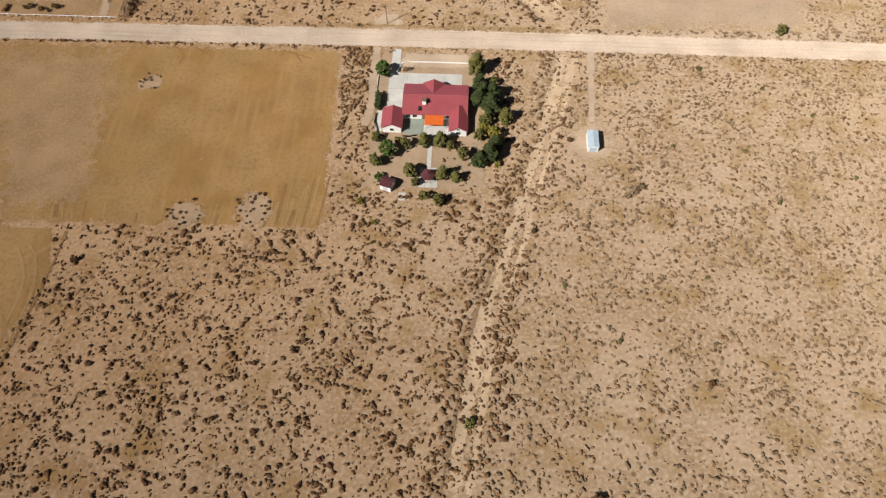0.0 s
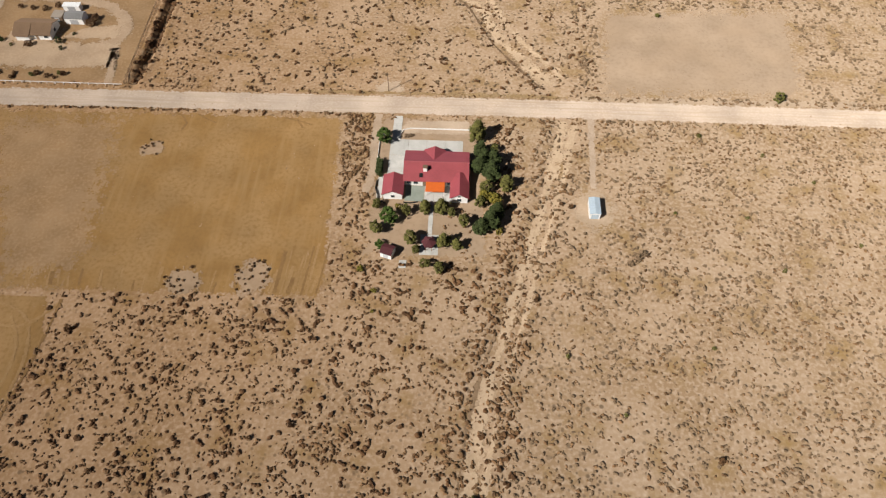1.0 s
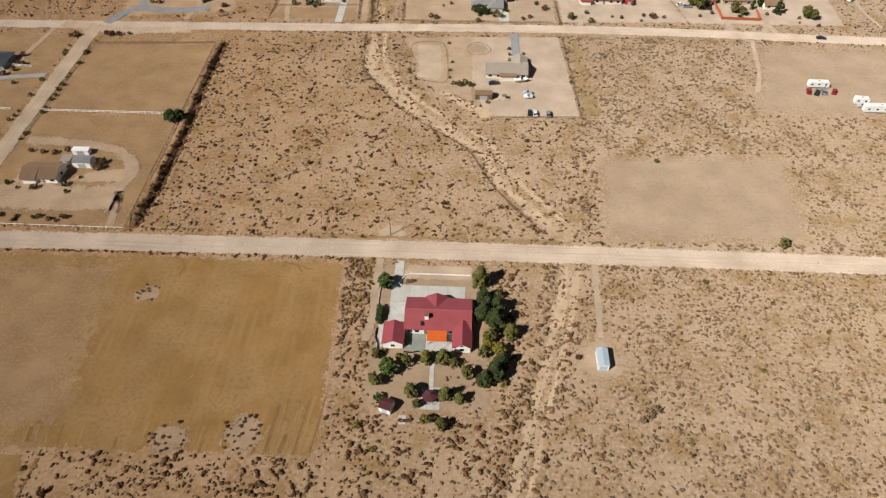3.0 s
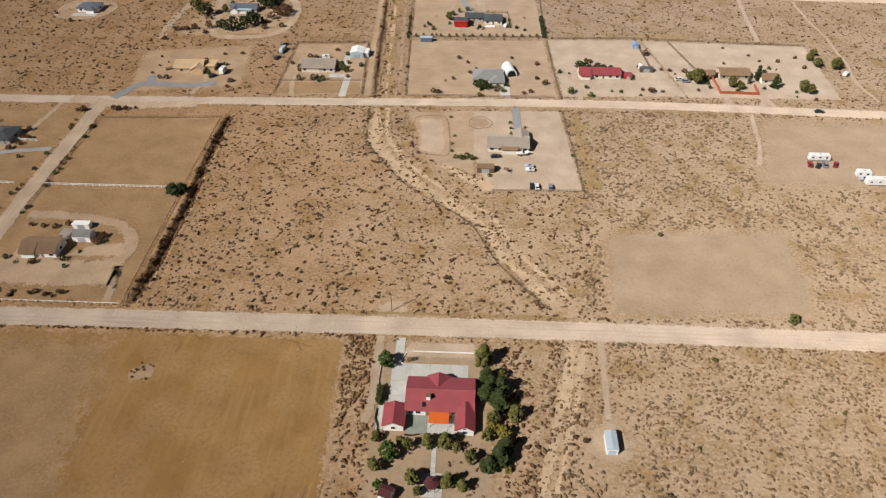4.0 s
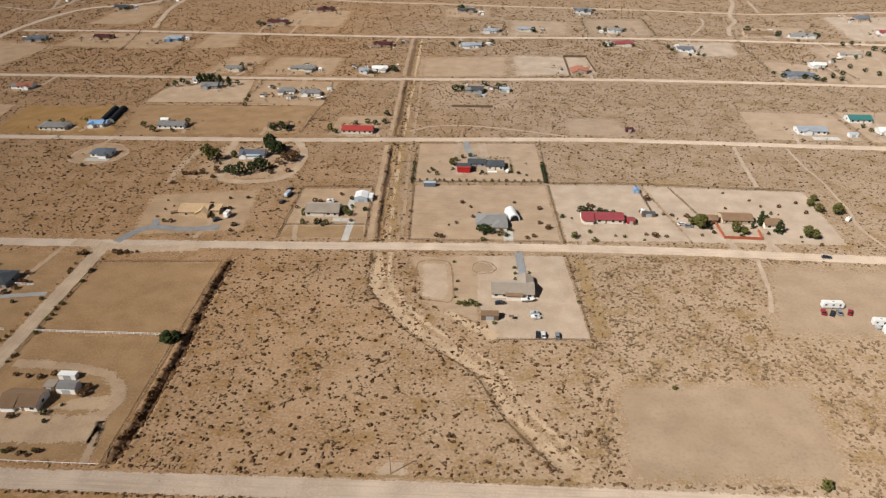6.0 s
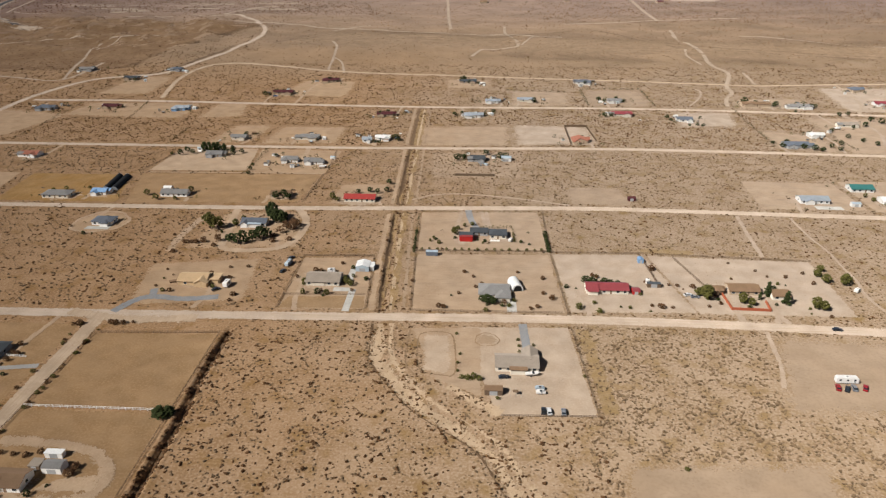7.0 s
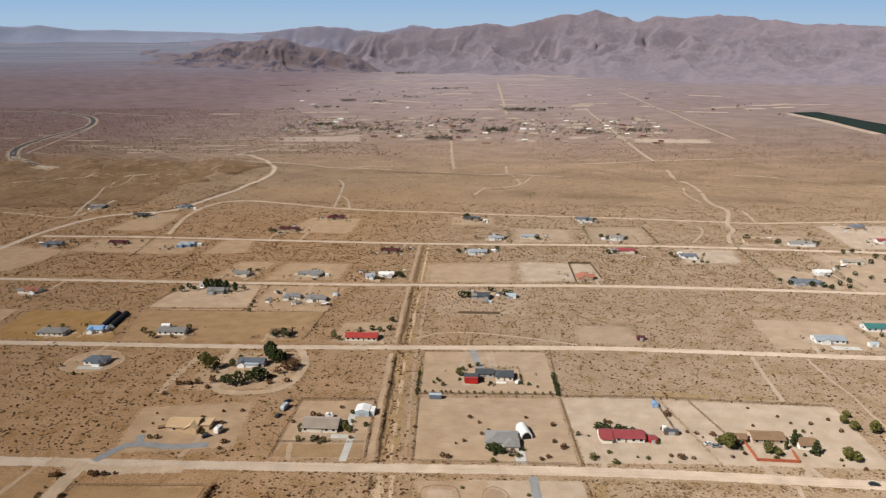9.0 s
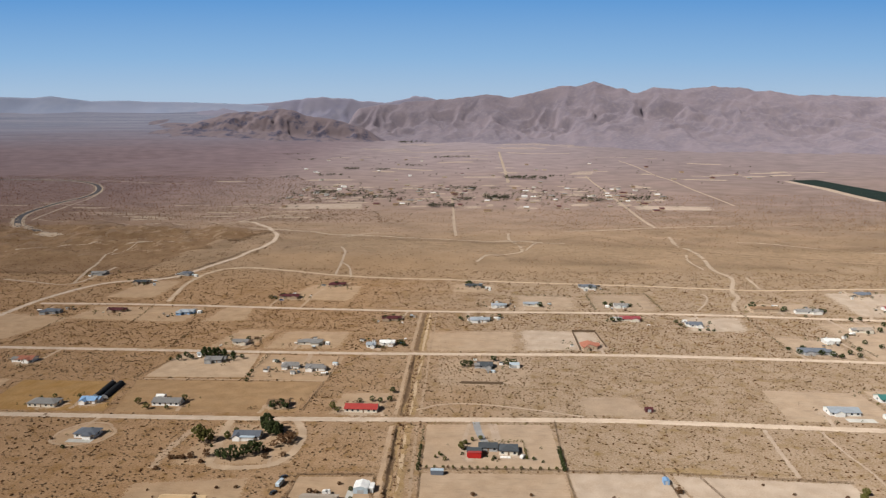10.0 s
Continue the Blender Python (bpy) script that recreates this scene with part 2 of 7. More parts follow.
M_GRAVEL = mat("grey_gravel", (0.33, 0.325, 0.32), (0.37, 0.35, 0.32), 4, (0.28, 0.28, 0.28), 0.3, fade=True)
M_GRAVEL_D = mat("blue_grey_gravel", (0.24, 0.245, 0.255), (0.28, 0.275, 0.27), 4, (0.19, 0.195, 0.205), 0.3, fade=True)
M_PATIO = mat("green_grey_slab", (0.25, 0.28, 0.24), (0.21, 0.24, 0.20), 2, (0.3, 0.31, 0.27), 0.3, rough=0.8)
M_ASPHALT = mat("worn_asphalt", (0.06, 0.058, 0.06), (0.08, 0.075, 0.075), 9, (0.05, 0.048, 0.05), 1.0, rough=0.85)
M_STUCCO = mat("cream_stucco", (0.72, 0.66, 0.56), (0.66, 0.6, 0.5), 2.5, (0.76, 0.7, 0.61), 0.3, rand=0.08)
M_WHITE = mat("white_paint", (0.80, 0.79, 0.76), (0.74, 0.72, 0.68), 2.0, (0.82, 0.81, 0.79), 0.3, rough=0.6, rand=0.03)
M_GREY_WALL = mat("grey_siding", (0.42, 0.42, 0.42), (0.37, 0.37, 0.37), 2.0, None, 0.3, rand=0.1)
M_TAN_WALL = mat("tan_stucco", (0.50, 0.39, 0.28), (0.45, 0.34, 0.24), 2.0, None, 0.3, rand=0.1)
M_RED_WALL = mat("red_painted_siding", (0.50, 0.03, 0.025), (0.42, 0.028, 0.025), 2.0, None, 0.3)
M_GLASS = mat("window_glass", (0.03, 0.04, 0.05), None, 2, None, 0.5, rough=0.08)
M_DARK = mat("black_rubber", (0.02, 0.02, 0.02), None, 1, None, 0.2, rough=0.8)
M_DOOR = mat("painted_door", (0.25, 0.17, 0.11), None, 1, None, 0.2, rough=0.6, rand=0.2)
M_WOOD = mat("raw_pine_sheathing", (0.62, 0.46, 0.28), (0.56, 0.40, 0.23), 1.5, (0.66, 0.5, 0.32), 0.3)
M_WOOD_D = mat("weathered_wood", (0.17, 0.115, 0.075), (0.13, 0.085, 0.055), 1.0, (0.21, 0.15, 0.1), 0.2, rand=0.15)
M_BRICK = mat("terracotta_block", (0.36, 0.10, 0.05), (0.31, 0.085, 0.045), 1.0, (0.41, 0.13, 0.065), 0.25)
M_CHROME = mat("galvanised_metal", (0.55, 0.56, 0.57), (0.48, 0.49, 0.5), 1.5, None, 0.3, rough=0.4, metal=0.7)
M_BARK = mat("bark", (0.12, 0.085, 0.06), None, 0.6, None, 0.1)


def roof_mat(name, c, rough=0.6, metal=0.0):
    return mat(name, c, tuple(v * 0.88 for v in c), 3.5, tuple(min(1, v * 1.1) for v in c), 0.35, rough=rough, metal=metal, bump=0.01)


R_RED = roof_mat("rose_red_metal_roofing", (0.295, 0.062, 0.07), 0.55)
R_ORANGE = roof_mat("orange_patio_roofing", (0.62, 0.13, 0.02), 0.55)
R_BRIGHT = roof_mat("bright_red_roofing", (0.37, 0.05, 0.042), 0.6)
R_MAROON = roof_mat("maroon_shingle", (0.10, 0.032, 0.035), 0.85)
R_BROWN = roof_mat("brown_shingle", (0.24, 0.155, 0.095), 0.9)
R_TERRA = roof_mat("terracotta_tile", (0.36, 0.15, 0.10), 0.85)
R_GREY = roof_mat("grey_shingle", (0.25, 0.245, 0.24), 0.9)
R_TAUPE = roof_mat("taupe_shingle", (0.34, 0.29, 0.24), 0.9)
R_DARK = roof_mat("charcoal_shingle", (0.075, 0.085, 0.095), 0.85)
R_SLATE = roof_mat("slate_blue_shingle", (0.14, 0.16, 0.195), 0.85)
R_BLUE = roof_mat("light_blue_metal", (0.22, 0.37, 0.58), 0.45)
R_PALE = roof_mat("pale_blue_grey_metal", (0.42, 0.50, 0.56), 0.45)
R_STEEL = roof_mat("blue_grey_metal", (0.32, 0.36, 0.40), 0.6)
R_TEAL = roof_mat("teal_metal", (0.05, 0.19, 0.18), 0.6)
R_WHITE = roof_mat("white_metal", (0.78, 0.78, 0.76), 0.5)
L_OLIVE = mat("olive_foliage", (0.115, 0.108, 0.03), (0.08, 0.078, 0.023), 0.7, (0.15, 0.135, 0.038), 0.2, island=0.35)
L_GREEN = mat("green_foliage", (0.058, 0.09, 0.018), (0.038, 0.062, 0.014), 0.7, (0.08, 0.115, 0.024), 0.2, island=0.35)
L_DARK = mat("dark_pine_foliage", (0.042, 0.055, 0.018), (0.028, 0.038, 0.013), 0.7, (0.062, 0.074, 0.024), 0.2, island=0.35)
L_FAR = mat("dusty_dark_foliage", (0.062, 0.06, 0.034), (0.042, 0.042, 0.026), 3, (0.085, 0.08, 0.048), 1.0, island=0.35)
L_YELLOW = mat("yellowing_foliage", (0.19, 0.155, 0.025), (0.12, 0.115, 0.022), 0.6, (0.22, 0.15, 0.03), 0.2, island=0.3)
L_DRY = mat("dry_brown_foliage", (0.16, 0.085, 0.04), (0.12, 0.065, 0.035), 0.6, None, 0.2, island=0.3)
S_BROWN = mat("brown_sagebrush", (0.195, 0.112, 0.055), (0.148, 0.084, 0.041), 3, (0.245, 0.148, 0.075), 0.3, island=0.4)
S_DARK = mat("dark_sagebrush", (0.128, 0.066, 0.03), (0.092, 0.047, 0.022), 3, (0.165, 0.088, 0.041), 0.3, island=0.4)
S_PALE = mat("grey_tan_sagebrush", (0.235, 0.16, 0.096), (0.185, 0.122, 0.07), 3, (0.28, 0.195, 0.118), 0.3, island=0.35)
S_GREEN = mat("green_creosote", (0.13, 0.12, 0.03), (0.10, 0.10, 0.03), 2, (0.17, 0.15, 0.05), 0.3, island=0.3)
# Rock lifted towards mauve, with the range's distance haze in the colour.
M_MOUNTAIN = mat("hazed_mountain_rock", (0.208, 0.175, 0.202), (0.172, 0.149, 0.18), 130, (0.233, 0.196, 0.214), 22, bump=1.0)
M_KNOB = mat("dark_rocky_knob", (0.2, 0.16, 0.175), (0.085, 0.082, 0.125), 70, (0.22, 0.172, 0.178), 16, bump=2.0, spread=(0.48, 0.62))


# ---- terrain ----
def polyline_distance(x, y, pts):
    """Distance of places to a polyline."""
    best = np.full(np.shape(x), 1e9)
    for (ax, ay), (bx, by) in zip(pts, pts[1:]):
        ux, uy = bx - ax, by - ay
        t = np.clip(((x - ax) * ux + (y - ay) * uy) / (ux * ux + uy * uy), 0, 1)
        best = np.minimum(best, np.hypot(x - ax - t * ux, y - ay - t * uy))
    return best


WASH_SOUTH = [(-2, -40), (0.8, 32), (4.3, 56), (6.9, 75), (13, 94), (16.4, 107), (19.9, 121), (25.6, 141), (30.9, 162), (33.5, 176)]
WASH_NORTH = [(31, 188), (29.9, 194.5), (11.8, 218), (3.7, 240), (-7.6, 250), (-24.7, 264), (-36, 280), (-47, 298), (-49, 328)]
DITCH = [(-50.5, 341), (-54.4, 405), (-57.6, 470)]
DITCH_FAR = [(-57.5, 488), (-60, 560), (-62, 618)]
GULLY = [(-119, 188), (-117.3, 212), (-117.6, 248), (-119.7, 281), (-120.1, 316)]


def smooth(a, b, v):
    t = np.clip((v - a) / (b - a), 0, 1)
    return t * t * (3 - 2 * t)


def waves(x, y, size, seed, octaves=4):
    """Soft irregular relief between about -1 and 1, as a sum of tilted waves."""
    rng = np.random.RandomState(seed)
    out, amp, total = np.zeros(np.broadcast(x, y).shape), 1.0, 0.0
    for _ in range(octaves):
        for _ in range(4):
            a, p = rng.uniform(0, 2 * np.pi, 2)
            k = 2 * np.pi / (size * rng.uniform(0.7, 1.4))
            out = out + amp * np.sin(k * (x * np.cos(a) + y * np.sin(a)) + p + 1.3 * np.sin(k * 0.6 * (y * np.cos(a) - x * np.sin(a)) + p))
        total += amp * 2.2
        amp, size = amp * 0.5, size * 0.47
    return out / total


def ground_z(x, y):
    """The height of the ground: a flat settled floor that lifts into hills and then a long rising plain."""
    x, y = np.asarray(x, float), np.asarray(y, float)
    z = np.where(y < 550, 0, np.where(y < 1000, 0.0000665 * (y - 550) ** 2, 13.47 + 0.06 * (y - 1000)))
    hills = smooth(930, 1040, y) * (1 - smooth(1230, 1420, y))
    west = 1 - smooth(-470, -330, x)
    z = z + hills * (3 + (0.5 + 1.2 * west) * (3.2 * waves(x, y, 190, 3) + 2.6 * np.abs(waves(x, y, 85, 5, 3)) * smooth(960, 1060, y)))
    # the western ridge, with shallow gullies down its near face, and a low swell east of the valley road
    face = np.exp(-((y - 1165) / np.where(y < 1165, 120, 55)) ** 2)
    gully = np.abs(waves(x + 0.25 * y, y * 0.22, 95, 14, 3))
    z = z + face * west * (15 + 4 * waves(x, y * 0, 420, 15, 2) - 10 * (1 - gully) * smooth(950, 1080, y))
    z = z + 5 * np.exp(-((x + 190) / 190) ** 2 - ((y - 1040) / 70) ** 2) * (0.6 + gully)
    z = z + smooth(1500, 2400, y) * 5 * waves(x, y, 700, 8, 2)
    left = 1 - smooth(-1900, -500, x)
    z = z + left * np.clip((y - 2600) / 2400, 0, 1) ** 1.4 * 205
    near = y < 700
    clear = np.ones(x.shape)
    for r in (181.5, 335.0, 482.0):
        clear = clear * smooth(5.5, 10, np.abs(y - r))
    for line, depth, half in ((WASH_SOUTH, 0.5, 4.0), (WASH_NORTH, 0.8, 4.5), (DITCH, 1.8, 2.4), (DITCH_FAR, 1.5, 2.4), (GULLY, 1.7, 2.0)):
        d = np.where(near, polyline_distance(x, y, line), 99)
        z = z - clear * depth * (1 - smooth(half * 0.35, half, d)) + clear * 0.35 * depth * (1 - smooth(0, half * 0.6, np.abs(d - half * 1.5)))
    return z


def lift(y):
    return np.where(y < 500, 0.012, np.where(y < 900, 0.035, np.where(y < 960, 0.035 + (y - 900) / 60 * 0.26, 0.3)))


def mesh_object(name, verts, faces, material, smooth_faces=False):
    me = bpy.data.meshes.new(name)
    me.from_pydata([tuple(map(float, v)) for v in verts], [], [tuple(map(int, f)) for f in faces])
    me.materials.append(material)
    if smooth_faces:
        me.polygons.foreach_set("use_smooth", [True] * len(me.polygons))
    me.update()
    return new(name, me)


def grid_faces(nu, nv):
    return [(j * nu + i, j * nu + i + 1, (j + 1) * nu + i + 1, (j + 1) * nu + i) for j in range(nv - 1) for i in range(nu - 1)]


def steps(*spans):
    out = []
    for a, b, d in spans:
        out += list(np.arange(a, b - 1e-6, d))
    return np.array(out + [spans[-1][1]])


gx = steps((-6500, -1500, 200), (-1500, -700, 20), (-700, -124, 9), (-124, -113, 0.8), (-113, -72, 8), (-72, 40, 1.4), (40, 560, 9), (560, 1500, 25), (1500, 6500, 200))
gy = steps((-600, 0, 60), (0, 340, 4), (340, 640, 8), (640, 930, 14), (930, 1330, 6), (1330, 1450, 12), (1450, 4990, 60))
GX, GY = np.meshgrid(gx, gy)
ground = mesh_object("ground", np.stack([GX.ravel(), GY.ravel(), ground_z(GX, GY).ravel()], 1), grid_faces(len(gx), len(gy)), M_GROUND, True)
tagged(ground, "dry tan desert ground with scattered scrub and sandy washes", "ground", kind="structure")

GZ = ground_z(GX, GY)


def drape(x, y):
    """The height of the ground's surface as it is built, between its grid lines."""
    i = np.clip(np.searchsorted(gx, x) - 1, 0, len(gx) - 2)
    j = np.clip(np.searchsorted(gy, y) - 1, 0, len(gy) - 2)
    u, v = np.clip((x - gx[i]) / (gx[i + 1] - gx[i]), 0, 1), np.clip((y - gy[j]) / (gy[j + 1] - gy[j]), 0, 1)
    return (1 - u) * (1 - v) * GZ[j, i] + u * (1 - v) * GZ[j, i + 1] + (1 - u) * v * GZ[j + 1, i] + u * v * GZ[j + 1, i + 1]


BARE = []   # cleared outlines, where no scrub grows
LAID = [0]


def bed(layer):
    """How far a patch lies above the ground: by its layer, and never level with its neighbours."""
    LAID[0] += 1
    return 0.026 * layer + 0.0015 * (LAID[0] % 16)


def fade_values(ob, values):
    at = ob.data.attributes.new("fade", "FLOAT", "POINT")
    at.data.foreach_set("value", np.asarray(values, np.float32))


def lot(name, corners, material, layer=0, soft=2.0, label="", bare=True, cat="ground"):
    """A cleared patch between four corners, laid on the ground, with worn borders soft metres wide."""
    c = np.array(corners, float)
    lu = max(np.linalg.norm(c[1] - c[0]), np.linalg.norm(c[2] - c[3]))
    lv = max(np.linalg.norm(c[3] - c[0]), np.linalg.norm(c[2] - c[1]))
    nu, nv = max(4, int(lu / 12) + 3), max(4, int(lv / 8) + 3)
    us = np.concatenate([[0], np.linspace(min(0.4, soft / lu), 1 - min(0.4, soft / lu), nu), [1]])
    vs = np.concatenate([[0], np.linspace(min(0.4, soft / lv), 1 - min(0.4, soft / lv), nv), [1]])
    U, V = np.meshgrid(us, vs)
    P = (1 - U)[..., None] * (1 - V)[..., None] * c[0] + U[..., None] * (1 - V)[..., None] * c[1] + U[..., None] * V[..., None] * c[2] + (1 - U)[..., None] * V[..., None] * c[3]
    X, Y = P[..., 0], P[..., 1]
    Z = drape(X, Y) + lift(Y) + bed(layer)
    ob = mesh_object(name, np.stack([X.ravel(), Y.ravel(), Z.ravel()], 1), grid_faces(len(us), len(vs)), material, True)
    inner = (U > 0) & (U < 1) & (V > 0) & (V < 1)
    fade_values(ob, inner.ravel().astype(float))
    if bare:
        BARE.append(c)
    return tagged(ob, label or "cleared patch of bare tan dirt", cat, kind="structure")


def oval(name, cx, cy, rx, ry, material, layer=1, label="", hole=0.0, bare=True, n=40, soft=0.25):
    """A round cleared patch, or a ring when hole is set, on the ground."""
    rings = [(hole, 0.0), (hole + (1 - hole) * soft, 1.0), (1 - (1 - hole) * soft, 1.0), (1.0, 0.0)] if hole else [(0.001, 1), (0.4, 1), (1 - soft, 1), (1.0, 0)]
    a = np.linspace(0, 2 * math.pi, n, endpoint=False)
    wob = 1 + 0.05 * np.sin(3 * a + cx) + 0.03 * np.sin(7 * a + cy)
    rad = np.array([r for r, _ in rings])[:, None]
    X, Y = cx + rx * rad * (wob * np.cos(a))[None], cy + ry * rad * (wob * np.sin(a))[None]
    Z = drape(X, Y) + lift(Y) + bed(layer)
    vs = np.stack([X.ravel(), Y.ravel(), Z.ravel()], 1)
    fd = np.repeat([f for _, f in rings], n)
    fs = [((k - 1) * n + i, k * n + i, k * n + (i + 1) % n, (k - 1) * n + (i + 1) % n) for k in range(1, len(rings)) for i in range(n)]
    ob = mesh_object(name, vs, fs, material, True)
    fade_values(ob, fd)
    if bare:
        BARE.append(np.array([(cx + rx * math.cos(a), cy + ry * math.sin(a)) for a in np.linspace(0, 2 * math.pi, 16, endpoint=False)]))
    return tagged(ob, label or "rounded patch of bare dirt", "ground", kind="structure")


def strip(name, pts, width, material, layer=2, soft=1.0, step=5.0, label="", cat="road", bare=True, wobble=0.0):
    """A road, track or stream bed of a given width along a line, rounded at its bends."""
    p = np.array(pts, float)
    for _ in range(2 if len(p) > 2 else 0):
        q = [p[0]]
        for a, b in zip(p, p[1:]):
            q += [0.75 * a + 0.25 * b, 0.25 * a + 0.75 * b]
        p = np.array(q + [p[-1]])
    seg = np.linalg.norm(np.diff(p, axis=0), axis=1)
    s = np.concatenate([[0], np.cumsum(seg)])
    m = max(3, int(s[-1] / step) + 1)
    t = np.linspace(0, s[-1], m)
    cx, cy = np.interp(t, s, p[:, 0]), np.interp(t, s, p[:, 1])
    dx, dy = np.gradient(cx), np.gradient(cy)
    ln = np.hypot(dx, dy)
    nx, ny = -dy / ln, dx / ln
    rng = np.random.RandomState(int(abs(pts[0][0] * 7 + pts[0][1])) % 9999)
    w = width * (1 + wobble * np.convolve(rng.uniform(-1, 1, m + 4), np.ones(5) / 3, "valid"))
    hard = soft <= 0
    offs = [(-0.5, 1.0), (0.5, 1.0)] if hard else [(-0.5, 0.0), (-0.5 + soft / width, 1.0), (0, 1.0), (0.5 - soft / width, 1.0), (0.5, 0.0)]
    o = np.array([q for q, _ in offs])[None]
    X, Y = cx[:, None] + nx[:, None] * o * w[:, None], cy[:, None] + ny[:, None] * o * w[:, None]
    Z = drape(X, Y) + lift(Y) + bed(layer)
    vs = np.stack([X.ravel(), Y.ravel(), Z.ravel()], 1)
    fd = np.tile([q for _, q in offs], m)
    ob = mesh_object(name, vs, grid_faces(len(offs), m), material, True)
    fade_values(ob, fd)
    if bare:
        for i in range(m - 1):
            BARE.append(np.array([(cx[k] + nx[k] * o * w[k], cy[k] + ny[k] * o * w[k]) for k, o in ((i, -0.45), (i, 0.45), (i + 1, 0.45), (i + 1, -0.45))]))
    return tagged(ob, label or "pale dirt track", cat, kind="structure")


M_SCARP = mat("dark_bank_soil", (0.17, 0.115, 0.075), (0.2, 0.14, 0.09), 12, None, 2, fade=True)
# roads running across the view, first to last
strip("road_first", [(-420, 179), (-164, 180.3), (-45, 181.6), (34, 182), (143, 181.6), (420, 180.5)], 9.4, M_ROAD, 4, 1.2, label="wide pale graded dirt road with tyre marks")
strip("road_second", [(-520, 327), (-240, 329), (-92, 332.5), (-19, 335.3), (53, 336.8), (122, 335.6), (191, 331.8), (480, 326)], 8.6, M_ROAD, 4, 1.2, label="wide pale graded dirt road with tyre marks")
strip("road_third", [(-640, 470), (-335, 473), (-128, 476), (-27, 482), (74, 487), (132, 485), (266, 479.5), (640, 468)], 8.0, M_ROAD, 4, 1.2, label="pale graded dirt road between scrub blocks")
strip("road_fourth", [(-760, 618), (-430, 619), (-163, 619), (-35, 622), (94, 629), (215, 626), (337, 619), (760, 604)], 8.0, M_ROAD, 4, 1.4, label="pale graded dirt road between scrub blocks")
strip("road_fifth", [(-492, 773), (-367, 776), (-200, 767), (-42, 762), (113, 768), (258, 763), (366, 753), (760, 735)], 8.0, M_ROAD, 4, 1.6, label="pale graded dirt road in the distance")
strip("road_sixth", [(-355, 789), (-363, 825), (-373, 881), (-368, 933), (-349, 955), (-311, 959), (-253, 942), (-189, 923), (-129, 913), (-43, 909), (28, 900), (97, 895), (184, 888), (283, 876), (313, 871), (394, 881), (474, 888), (700, 895)], 7.5, M_ROAD_NS, 4, 2.6, label="narrow pale dirt road along the hills")
strip("road_west", [(-187.5, 333), (-189, 321), (-188, 306), (-188.5, 276), (-187, 237), (-186.5, 186)], 8.5, M_ROAD_NS, 3, 1.2, label="pale dirt side road")
strip("road_valley", [(-500, 600), (-503, 719), (-504, 779), (-496, 818), (-486, 850), (-470, 874), (-441, 887), (-402, 898), (-385, 947), (-363, 994), (-346, 1043), (-339, 1088), (-340, 1136), (-350, 1182), (-384, 1249), (-420, 1298), (-446, 1315), (-463, 1318)], 10, M_ROAD, 5, 3.4, label="wide pale dirt road winding down through the hills")
strip("road_cutting", [(-436, 893), (-409, 906), (-394, 948), (-374, 994), (-357, 1043)], 5, M_SCARP, 6, 2.2, label="dark cut bank beside the valley road", cat="bank", bare=False, wobble=0.5)
CURVE = [(-690, 1122), (-754, 1157), (-821, 1214), (-900, 1325), (-943, 1412), (-957, 1490), (-967, 1576), (-958, 1652), (-976, 1736), (-1035, 1858), (-1109, 1951), (-1210, 2022), (-1348, 2049), (-1500, 2010)]
strip("road_curve", CURVE, 11, M_ASPHALT, 6, 0.0, label="dark asphalt road curving over the plain")
strip("road_curve_shoulder", CURVE, 30, M_TRACK_FAR, 4, 10.0, label="pale dirt shoulder beside the asphalt road", bare=False)
# lesser tracks
def track(wd, *pts):
    return strip("track", pts, wd, M_TRACK if pts[0][1] < 860 else M_TRACK_FAR, 3, wd * 0.36, label="narrow pale dirt track across scrub", cat="track", wobble=0.2)


track(3.2, (42.9, 178), (42.3, 160), (41.5, 147))
track(7, (-180, 236), (-160, 236), (-140, 232), (-129, 220), (-133, 207), (-162, 203), (-181, 208))
track(4.5, (-128, 188), (-131, 207))
track(3, (135, 330), (131, 300), (126, 285))
track(3.6, (169, 478), (165, 442), (163, 414))
track(2.2, (203, 477), (202, 447), (205, 423), (203, 400), (204, 388), (199, 368), (203, 345))
track(3.2, (-50, 497), (-30, 512), (10, 508), (60, 492))
track(4, (-202, 768), (-201, 830), (-194, 872))
track(4.5, (-198, 925), (-200, 948), (-202, 990), (-206, 1040), (-222, 1080))
track(4, (-202, 987), (-187, 969), (-175, 914))
track(5, (-511, 866), (-534, 935), (-538, 964), (-552, 1021), (-558, 1067), (-533, 1070), (-511, 1079), (-488, 1097))
track(6, (-511, 866), (-505, 884), (-506, 915), (-504, 953))
track(5, (-713, 1027), (-664, 1032), (-637, 1059), (-591, 1072))
track(4, (-540, 1008), (-534, 1036), (-533, 1070))
track(5, (-617, 885), (-564, 872), (-527, 859), (-511, 866))
track(7, (-416, 1231), (-339, 1239), (-247, 1181), (-114, 1164), (31, 1142), (117, 1127))
track(6, (-244, 1166), (-209, 1183), (-185, 1211))
track(7, (129, 1237), (208, 1251), (289, 1275), (436, 1311))
track(7, (-85, 1682), (-71, 1468), (-62, 1291), (-53, 1186))
track(6, (32, 1200), (31, 1148), (43, 1122), (51, 1077), (43, 1054), (0, 1040), (-17, 999))
track(4, (31, 1148), (-13, 1128))
track(4, (54, 1076), (74, 1131))
track(12, (56, 1985), (55, 2300), (53, 2712), (50, 3200))
track(9, (288, 1268), (290, 1621), (293, 2177))
track(8, (524, 1569), (516, 1985), (495, 2741))
track(7, (292, 1195), (282, 1117), (297, 1079), (298, 1027), (290, 969), (306, 943), (299, 913), (280, 865), (281, 839), (264, 813), (257, 782))
track(4.5, (280, 1052), (272, 1018), (281, 973))
